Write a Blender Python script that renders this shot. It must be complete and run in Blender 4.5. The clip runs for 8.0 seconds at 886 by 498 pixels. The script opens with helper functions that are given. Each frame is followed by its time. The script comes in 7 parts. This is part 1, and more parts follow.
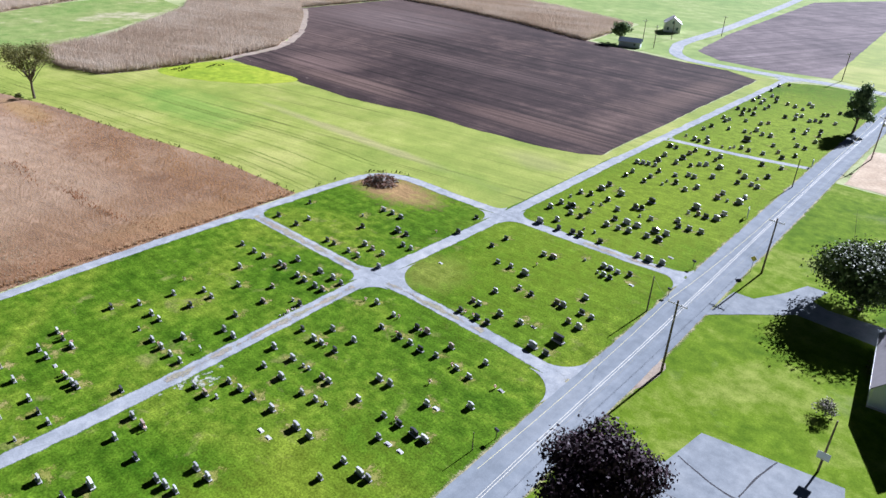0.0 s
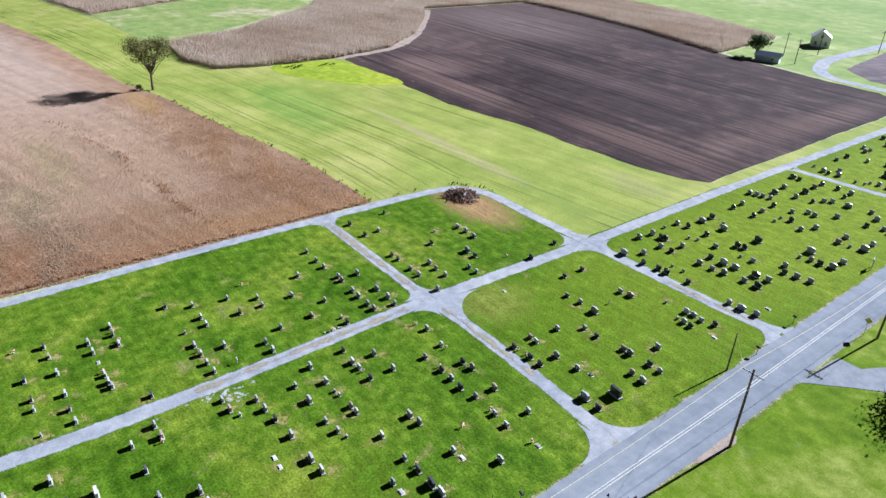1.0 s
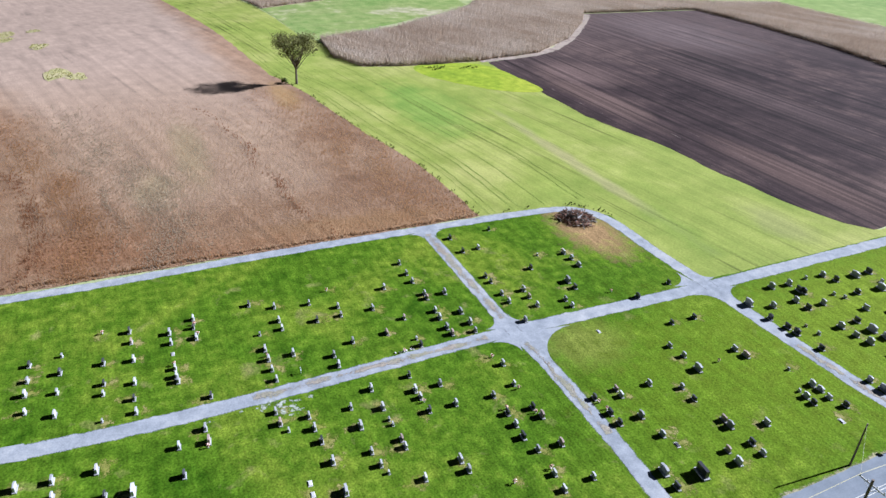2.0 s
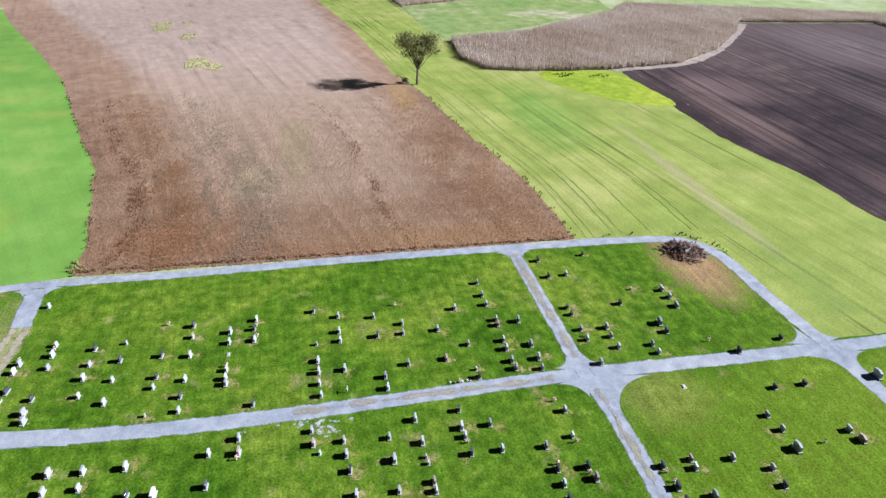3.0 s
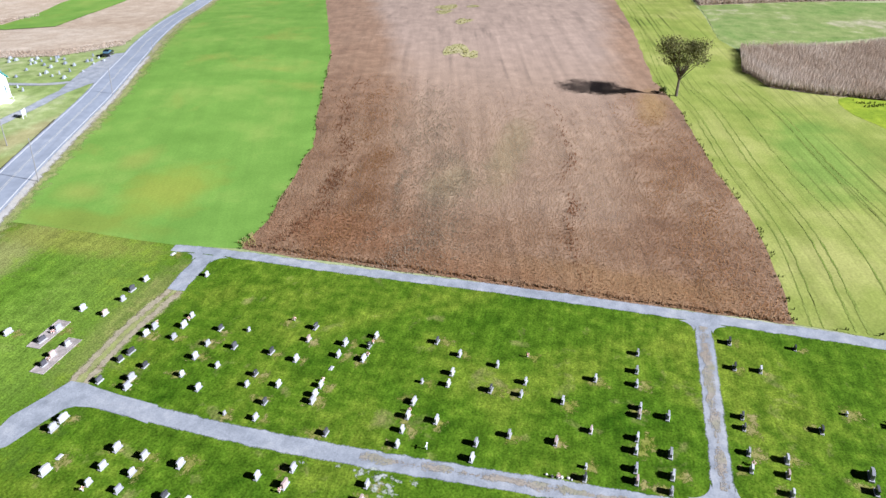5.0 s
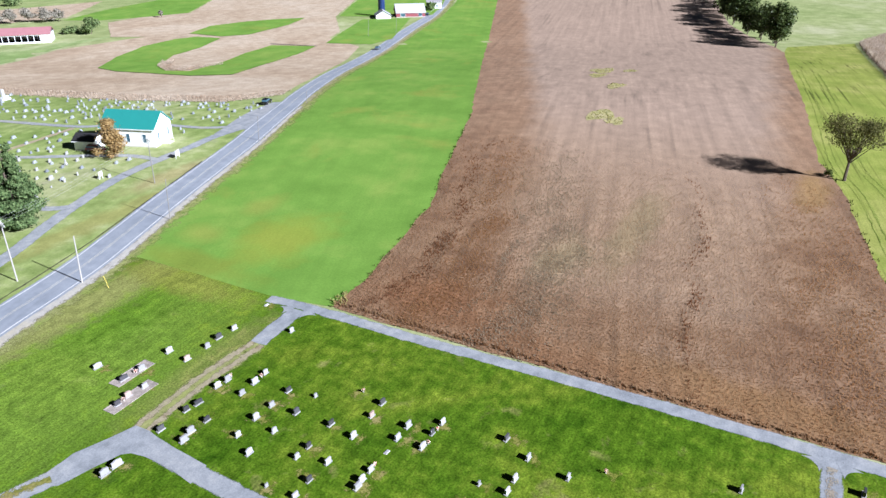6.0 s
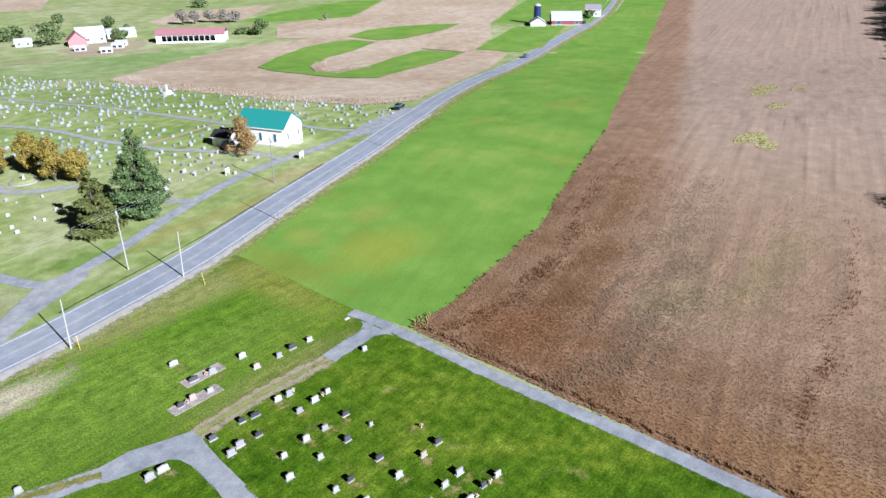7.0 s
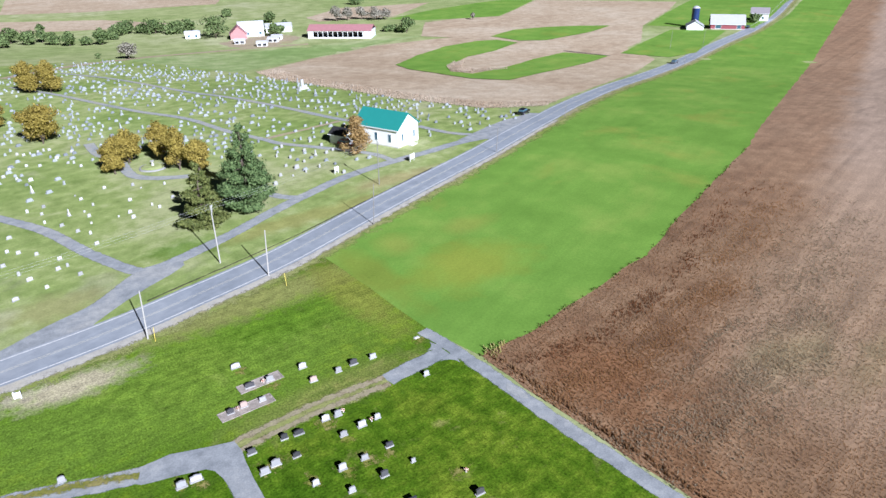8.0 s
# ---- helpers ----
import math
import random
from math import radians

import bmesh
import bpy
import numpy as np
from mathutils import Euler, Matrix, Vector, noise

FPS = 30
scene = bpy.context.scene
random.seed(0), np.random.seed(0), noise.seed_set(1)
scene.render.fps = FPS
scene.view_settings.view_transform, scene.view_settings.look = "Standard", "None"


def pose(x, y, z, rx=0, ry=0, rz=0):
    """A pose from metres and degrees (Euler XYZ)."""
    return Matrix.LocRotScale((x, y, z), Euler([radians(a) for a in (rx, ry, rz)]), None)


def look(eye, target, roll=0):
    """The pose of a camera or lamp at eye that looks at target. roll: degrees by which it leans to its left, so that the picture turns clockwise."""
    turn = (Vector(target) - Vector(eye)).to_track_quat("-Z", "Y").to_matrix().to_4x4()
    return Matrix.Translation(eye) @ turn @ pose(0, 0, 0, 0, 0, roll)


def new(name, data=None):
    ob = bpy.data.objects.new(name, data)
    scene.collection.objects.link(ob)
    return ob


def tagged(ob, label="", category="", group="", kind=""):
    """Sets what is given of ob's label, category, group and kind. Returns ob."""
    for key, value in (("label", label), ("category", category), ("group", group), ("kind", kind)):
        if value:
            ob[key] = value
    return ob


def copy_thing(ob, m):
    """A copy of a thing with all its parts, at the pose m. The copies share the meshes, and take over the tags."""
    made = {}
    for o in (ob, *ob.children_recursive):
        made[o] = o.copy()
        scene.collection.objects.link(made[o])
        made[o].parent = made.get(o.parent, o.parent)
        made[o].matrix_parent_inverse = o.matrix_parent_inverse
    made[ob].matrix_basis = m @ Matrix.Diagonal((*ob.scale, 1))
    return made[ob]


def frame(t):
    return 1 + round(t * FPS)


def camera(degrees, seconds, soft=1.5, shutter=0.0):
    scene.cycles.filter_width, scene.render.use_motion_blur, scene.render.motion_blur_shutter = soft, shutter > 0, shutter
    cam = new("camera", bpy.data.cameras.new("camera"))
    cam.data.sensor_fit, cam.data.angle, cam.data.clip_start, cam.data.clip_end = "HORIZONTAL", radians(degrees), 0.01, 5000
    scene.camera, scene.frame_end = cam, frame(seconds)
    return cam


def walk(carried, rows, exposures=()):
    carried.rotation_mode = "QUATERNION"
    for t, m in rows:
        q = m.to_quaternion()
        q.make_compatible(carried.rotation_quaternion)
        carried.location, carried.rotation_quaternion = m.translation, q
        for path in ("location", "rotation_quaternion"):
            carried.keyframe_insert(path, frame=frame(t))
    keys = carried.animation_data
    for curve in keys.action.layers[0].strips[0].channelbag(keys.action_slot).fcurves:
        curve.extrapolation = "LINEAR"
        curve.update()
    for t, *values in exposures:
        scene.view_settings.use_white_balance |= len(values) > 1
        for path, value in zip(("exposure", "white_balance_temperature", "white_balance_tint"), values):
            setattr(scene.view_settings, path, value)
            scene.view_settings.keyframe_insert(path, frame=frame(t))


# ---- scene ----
cam = camera(64.5, 8.0)
METRES, EYE, TILT, LEAN, TURN = 89.55, 54.0, 0.0, 0.0, 40.0
ROWS = [
    (0.0, 0.0, 0.0, 0.0, 1.53, -27.36, -2.96),
    (0.5, 0.0468, 0.0458, 0.0045, 6.68, -27.62, -2.92),
    (1.0, 0.0876, 0.0946, 0.0071, 12.58, -27.89, -2.79),
    (1.5, 0.1225, 0.1473, 0.0089, 19.43, -28.2, -2.62),
    (2.0, 0.151, 0.203, 0.0089, 26.27, -28.5, -2.41),
    (3.5, 0.1949, 0.3815, -0.0006, 44.64, -29.28, -1.71),
    (4.0, 0.1973, 0.4435, -0.0033, 50.97, -29.87, -1.4),
    (5.5, 0.1598, 0.6229, -0.0074, 70.45, -28.91, -0.55),
    (6.0, 0.1346, 0.6793, -0.0087, 77.45, -26.28, -0.2),
    (6.5, 0.1024, 0.7322, -0.0123, 83.8, -25.84, 0.16),
    (7.0, 0.0637, 0.7813, -0.0158, 90.48, -25.78, 0.54),
    (7.5, 0.0186, 0.8253, -0.0191, 96.9, -25.74, 0.83),
    (8.0, -0.0319, 0.8657, -0.0225, 102.92, -25.67, 1.15),
]
walk(cam, [(t, pose(0, 0, EYE, TILT, LEAN, TURN) @ pose(METRES * x, METRES * y, METRES * z, 90 + pitch, roll, yaw)) for t, x, y, z, yaw, pitch, roll in ROWS],
     exposures=[(0.0, 1.40, 5370, 18), (2.0, 1.27, 5280, 17), (3.5, 1.26, 5350, 18), (5.5, 1.20, 5510, 17), (8.0, 0.93, 5500, 16)])


# ---- light ----
SUN_EL, SUN_AZ = radians(29.5), radians(3.5)          # azimuth from +y towards +x
world = bpy.data.worlds.new("world")
scene.world = world
world.use_nodes = True
_nt = world.node_tree
_sky = _nt.nodes.new("ShaderNodeTexSky")
_sky.sky_type, _sky.sun_disc = "NISHITA", False
_sky.sun_elevation, _sky.sun_rotation = SUN_EL, SUN_AZ
_sky.air_density, _sky.dust_density = 1.0, 0.6
_nt.links.new(_sky.outputs[0], _nt.nodes["Background"].inputs[0])
_nt.nodes["Background"].inputs[1].default_value = 0.005
sun = new("sun", bpy.data.lights.new("sun", "SUN"))
sun.data.energy, sun.data.angle, sun.data.color = 5.0, radians(0.6), (1.0, 0.96, 0.9)
_d = Vector((math.sin(SUN_AZ) * math.cos(SUN_EL), math.cos(SUN_AZ) * math.cos(SUN_EL), math.sin(SUN_EL)))
sun.matrix_world = look(_d * 200, (0, 0, 0))


# ---- the lie of the land ----
def land(x, y):
    """Height of the ground: level round the graveyard, falling eleven metres towards the far farms."""
    u = min(max((-0.8 * x - 0.6 * y - 170) / 190, 0), 1)
    return -11 * u * u * (3 - 2 * u)


# ---- materials ----
def nodes_of(m):
    m.use_nodes = True
    return m.node_tree, m.node_tree.nodes["Principled BSDF"]


def mathn(nt, op, a, b=0.0, c=0.0, clamp=False):
    n = nt.nodes.new("ShaderNodeMath")
    n.operation, n.use_clamp = op, clamp
    for i, v in enumerate((a, b, c)):
        if isinstance(v, (int, float)):
            n.inputs[i].default_value = v
        else:
            nt.links.new(v, n.inputs[i])
    return n.outputs[0]


def noisen(nt, co, scale, detail=3.0, rough=0.55, dist=0.0):
    n = nt.nodes.new("ShaderNodeTexNoise")
    nt.links.new(co, n.inputs["Vector"])
    n.inputs["Scale"].default_value, n.inputs["Detail"].default_value = scale, detail
    n.inputs["Roughness"].default_value, n.inputs["Distortion"].default_value = rough, dist
    return n.outputs["Fac"]


def rampn(nt, fac, stops):
    n = nt.nodes.new("ShaderNodeValToRGB")
    nt.links.new(fac, n.inputs[0])
    el = n.color_ramp.elements
    while len(el) < len(stops):
        el.new(0.5)
    for e, (p, c) in zip(el, stops):
        e.position, e.color = p, (*c, 1)
    return n.outputs[0]


def mixn(nt, kind, fac, a, b):
    n = nt.nodes.new("ShaderNodeMix")
    n.data_type, n.blend_type = "RGBA", kind
    for i, v in ((0, fac), (6, a), (7, b)):
        if isinstance(v, (int, float)):
            n.inputs[i].default_value = v
        elif isinstance(v, tuple):
            n.inputs[i].default_value = (*v, 1)
        else:
            nt.links.new(v, n.inputs[i])
    return n.outputs[2]


def place(nt, turn=0.0, stretch=(1, 1, 1)):
    """World coordinates, turned about z by degrees and scaled along each axis."""
    g = nt.nodes.new("ShaderNodeNewGeometry")
    m = nt.nodes.new("ShaderNodeMapping")
    m.vector_type = "POINT"
    nt.links.new(g.outputs["Position"], m.inputs[0])
    m.inputs["Rotation"].default_value = (0, 0, radians(-turn))
    m2 = nt.nodes.new("ShaderNodeMapping")
    nt.links.new(m.outputs[0], m2.inputs[0])
    m2.inputs["Scale"].default_value = stretch
    return m2.outputs[0]


def bumpn(nt, bsdf, height, strength, dist):
    b = nt.nodes.new("ShaderNodeBump")
    b.inputs["Strength"].default_value, b.inputs["Distance"].default_value = strength, dist
    nt.links.new(height, b.inputs["Height"])
    nt.links.new(b.outputs[0], bsdf.inputs["Normal"])


def zone_fac(nt, planes, wob=6.0):
    """1 inside all the half-planes (a, b, c, soft): a x + b y > c, with a soft, wavering edge; a list of them means inside any one."""
    g = nt.nodes.new("ShaderNodeSeparateXYZ")
    nt.links.new(place(nt), g.inputs[0])
    waver = mathn(nt, "MULTIPLY_ADD", noisen(nt, place(nt), 0.06, 3, 0.6, 0.4), wob * 2, -wob)

    def side(a, b, c, soft):
        m = nt.nodes.new("ShaderNodeMapRange")
        m.interpolation_type = "SMOOTHSTEP"
        d = mathn(nt, "MULTIPLY_ADD", g.outputs[0], a, mathn(nt, "MULTIPLY", g.outputs[1], b))
        nt.links.new(mathn(nt, "ADD", d, waver), m.inputs[0])
        m.inputs[1].default_value, m.inputs[2].default_value = c - soft, c + soft
        return m.outputs[0]

    out = None
    for p in planes:
        f = mathn(nt, "MAXIMUM", side(*p[0]), side(*p[1])) if isinstance(p, list) else side(*p)
        out = f if out is None else mathn(nt, "MULTIPLY", out, f)
    return out


def soil(name, stops, big=0.03, mid=0.35, fine=3.0, turn=0.0, row=0.0, row_scale=1.0, row_len=0.03, amt=(0.5, 0.5), bump=0.05, rough=0.95, spots=None, lines=None, zone=None, worn=(), spec=0.08, inner=None, flecks=None, fade=None):
    """Ground covers: broad drifts of colour, middle blotches, fine grain, and streaks along the rows."""
    m = bpy.data.materials.new(name)
    nt, bsdf = nodes_of(m)
    co = place(nt)
    drift = noisen(nt, co, big, 4, 0.6, 0.6)
    midn = noisen(nt, co, mid, 4, 0.6)
    finen = noisen(nt, co, fine, 5, 0.7)
    base = rampn(nt, mathn(nt, "ADD", mathn(nt, "MULTIPLY", drift, 0.65), mathn(nt, "MULTIPLY", midn, 0.35)), stops)
    v = mathn(nt, "MULTIPLY_ADD", mathn(nt, "SUBTRACT", midn, 0.5), amt[0] * 2, 1.0)
    v = mathn(nt, "MULTIPLY", v, mathn(nt, "MULTIPLY_ADD", mathn(nt, "SUBTRACT", finen, 0.5), amt[1] * 2, 1.0))
    if row:
        rc = place(nt, turn, (row_len, row_scale, 1))
        streak = noisen(nt, rc, 1.0, 5, 0.65, 0.05)
        v = mathn(nt, "MULTIPLY", v, mathn(nt, "MULTIPLY_ADD", mathn(nt, "SUBTRACT", streak, 0.5), row * 4, 1.0))
        if lines:
            lc = place(nt, turn, (row_len * 0.8, lines[0], 1))
            ln = nt.nodes.new("ShaderNodeMapRange")
            nt.links.new(noisen(nt, lc, 1.0, 2, 0.5, 0.2), ln.inputs[0])
            ln.inputs[1].default_value, ln.inputs[2].default_value = 0.56, 0.68
            patch = nt.nodes.new("ShaderNodeMapRange")
            nt.links.new(noisen(nt, co, 0.03, 2, 0.5), patch.inputs[0])
            patch.inputs[1].default_value, patch.inputs[2].default_value = 0.4, 0.6
            v = mathn(nt, "MULTIPLY", v, mathn(nt, "MULTIPLY_ADD", mathn(nt, "MULTIPLY", ln.outputs[0], patch.outputs[0]), -lines[1], 1.0))
    if spots:
        colour, scale, lo, hi = spots
        s = nt.nodes.new("ShaderNodeMapRange")
        nt.links.new(noisen(nt, co, scale, 4, 0.6, 0.4), s.inputs[0])
        s.inputs[1].default_value, s.inputs[2].default_value = lo, hi
        base = mixn(nt, "MIX", s.outputs[0], base, colour)
    if zone:
        zc, x0, x1, most, slant = zone
        g = nt.nodes.new("ShaderNodeSeparateXYZ")
        nt.links.new(place(nt), g.inputs[0])
        z = nt.nodes.new("ShaderNodeMapRange")
        way = mathn(nt, "MULTIPLY_ADD", g.outputs[1], -slant, g.outputs[0])
        nt.links.new(mathn(nt, "MULTIPLY_ADD", drift, 36.0, mathn(nt, "ADD", way, -18.0)), z.inputs[0])
        z.inputs[1].default_value, z.inputs[2].default_value, z.inputs[4].default_value = x0, x1, most
        base = mixn(nt, "MIX", z.outputs[0], base, zc)
    if inner:
        for colour, planes, most in inner:
            base = mixn(nt, "MIX", mathn(nt, "MULTIPLY", zone_fac(nt, planes), most), base, colour)
    # soft ellipses of another tone: worn ground, also backlit glow painted on lawn
    for wx, wy, rx, ry, wc, most in worn:
        m1 = nt.nodes.new("ShaderNodeMapping")
        nt.links.new(co, m1.inputs[0])
        m1.inputs["Location"].default_value, m1.inputs["Scale"].default_value = (-wx / rx, -wy / ry, 0), (1 / rx, 1 / ry, 0)
        ln = nt.nodes.new("ShaderNodeVectorMath")
        ln.operation = "LENGTH"
        nt.links.new(m1.outputs[0], ln.inputs[0])
        d = mathn(nt, "ADD", ln.outputs[1], mathn(nt, "MULTIPLY_ADD", midn, 1.6, -0.8))
        k = nt.nodes.new("ShaderNodeMapRange")
        nt.links.new(d, k.inputs[0])
        k.inputs[1].default_value, k.inputs[2].default_value, k.inputs[3].default_value, k.inputs[4].default_value = 0.45, 1.15, most, 0.0
        base = mixn(nt, "MIX", k.outputs[0], base, wc)
    if flecks:
        colour, along, across, lo, hi = flecks
        fl = nt.nodes.new("ShaderNodeMapRange")
        nt.links.new(noisen(nt, place(nt, turn, (along, across, 1)), 1.0, 3, 0.7), fl.inputs[0])
        fl.inputs[1].default_value, fl.inputs[2].default_value = lo, hi
        base = mixn(nt, "MIX", fl.outputs[0], base, colour)
    v = mathn(nt, "MAXIMUM", v, 0.15)
    c = nt.nodes.new("ShaderNodeCombineColor")
    for i in range(3):
        nt.links.new(v, c.inputs[i])
    nt.links.new(mixn(nt, "MULTIPLY", 1.0, base, c.outputs[0]), bsdf.inputs["Base Color"])
    bsdf.inputs["Roughness"].default_value = rough
    bsdf.inputs["Specular IOR Level"].default_value = spec
    if bump:
        bumpn(nt, bsdf, finen, 0.6, bump)
    if fade:
        # grass grows in raggedly over the edge of the strip
        at = nt.nodes.new("ShaderNodeAttribute")
        at.attribute_name = "edge"
        rough_edge = mathn(nt, "ADD", mathn(nt, "MULTIPLY_ADD", finen, fade * 2, -fade), mathn(nt, "MULTIPLY_ADD", midn, fade * 2, -fade))
        k = nt.nodes.new("ShaderNodeMapRange")
        nt.links.new(mathn(nt, "ADD", at.outputs["Fac"], rough_edge), k.inputs[0])
        k.inputs[1].default_value, k.inputs[2].default_value = 0.3, 0.7
        clear = nt.nodes.new("ShaderNodeBsdfTransparent")
        mx = nt.nodes.new("ShaderNodeMixShader")
        nt.links.new(k.outputs[0], mx.inputs[0])
        nt.links.new(clear.outputs[0], mx.inputs[1])
        nt.links.new(bsdf.outputs[0], mx.inputs[2])
        nt.links.new(mx.outputs[0], nt.nodes["Material Output"].inputs[0])
    return m


def plain(name, colour, rough=0.6, metal=0.0, var=0.12, scale=3.0, per_object=0.0, bump=0.0, coat=0.0):
    """Paint, stone, timber: a base colour with blotches and grain, and a shift from piece to piece."""
    m = bpy.data.materials.new(name)
    nt, bsdf = nodes_of(m)
    t = nt.nodes.new("ShaderNodeTexCoord")
    n1 = noisen(nt, t.outputs["Object"], scale, 4, 0.6)
    n2 = noisen(nt, t.outputs["Object"], scale * 14, 3, 0.6)
    v = mathn(nt, "MULTIPLY_ADD", mathn(nt, "SUBTRACT", n1, 0.5), var * 3, 1.0)
    v = mathn(nt, "MULTIPLY", v, mathn(nt, "MULTIPLY_ADD", mathn(nt, "SUBTRACT", n2, 0.5), var * 2, 1.0))
    if per_object:
        oi = nt.nodes.new("ShaderNodeObjectInfo")
        v = mathn(nt, "MULTIPLY", v, mathn(nt, "MULTIPLY_ADD", mathn(nt, "SUBTRACT", oi.outputs["Random"], 0.5), per_object * 2, 1.0))
    c = nt.nodes.new("ShaderNodeCombineColor")
    for i in range(3):
        nt.links.new(v, c.inputs[i])
    nt.links.new(mixn(nt, "MULTIPLY", 1.0, colour, c.outputs[0]), bsdf.inputs["Base Color"])
    bsdf.inputs["Roughness"].default_value, bsdf.inputs["Metallic"].default_value = rough, metal
    bsdf.inputs["Coat Weight"].default_value = coat
    if bump:
        bumpn(nt, bsdf, n2, 0.5, bump)
    return m


def leafy(name, c1, c2, rough=0.6, trans=0.25):
    """Leaves: a shift of tint from clump to clump, with a little light coming through."""
    m = bpy.data.materials.new(name)
    nt, bsdf = nodes_of(m)
    g = nt.nodes.new("ShaderNodeNewGeometry")
    col = mixn(nt, "MIX", g.outputs["Random Per Island"], c1, c2)
    nt.links.new(col, bsdf.inputs["Base Color"])
    bsdf.inputs["Roughness"].default_value = rough
    bsdf.inputs["Specular IOR Level"].default_value = 0.15
    if trans:
        out = nt.nodes["Material Output"]
        tr = nt.nodes.new("ShaderNodeBsdfTranslucent")
        nt.links.new(col, tr.inputs[0])
        mx = nt.nodes.new("ShaderNodeMixShader")
        mx.inputs[0].default_value = trans
        nt.links.new(bsdf.outputs[0], mx.inputs[1])
        nt.links.new(tr.outputs[0], mx.inputs[2])
        nt.links.new(mx.outputs[0], out.inputs[0])
    return m


def cropped(name, stops, turn, length, across, spread=0.5, inner=None, trans=0.5):
    """Dry plants: bands of tone along the rows, and a shift from plant to plant."""
    m = leafy(name, (1, 1, 1), (1, 1, 1), 0.85, trans)
    nt = m.node_tree
    bsdf = nt.nodes["Principled BSDF"]
    band = noisen(nt, place(nt, turn, (length, across, 1)), 1.0, 4, 0.6, 0.4)
    blot = noisen(nt, place(nt), 0.03, 3, 0.6)
    col = rampn(nt, mathn(nt, "ADD", mathn(nt, "MULTIPLY", band, 0.6), mathn(nt, "MULTIPLY", blot, 0.4)), stops)
    if inner:
        for colour, planes, most in inner:
            col = mixn(nt, "MIX", mathn(nt, "MULTIPLY", zone_fac(nt, planes), most), col, colour)
    g = nt.nodes.new("ShaderNodeNewGeometry")
    v = mathn(nt, "MULTIPLY_ADD", mathn(nt, "SUBTRACT", g.outputs["Random Per Island"], 0.5), spread * 2, 1.0)
    c = nt.nodes.new("ShaderNodeCombineColor")
    for i in range(3):
        nt.links.new(v, c.inputs[i])
    tone = mixn(nt, "MULTIPLY", 1.0, col, c.outputs[0])
    nt.links.new(tone, bsdf.inputs["Base Color"])
    nt.links.new(tone, nt.nodes["Translucent BSDF"].inputs[0])
    return m


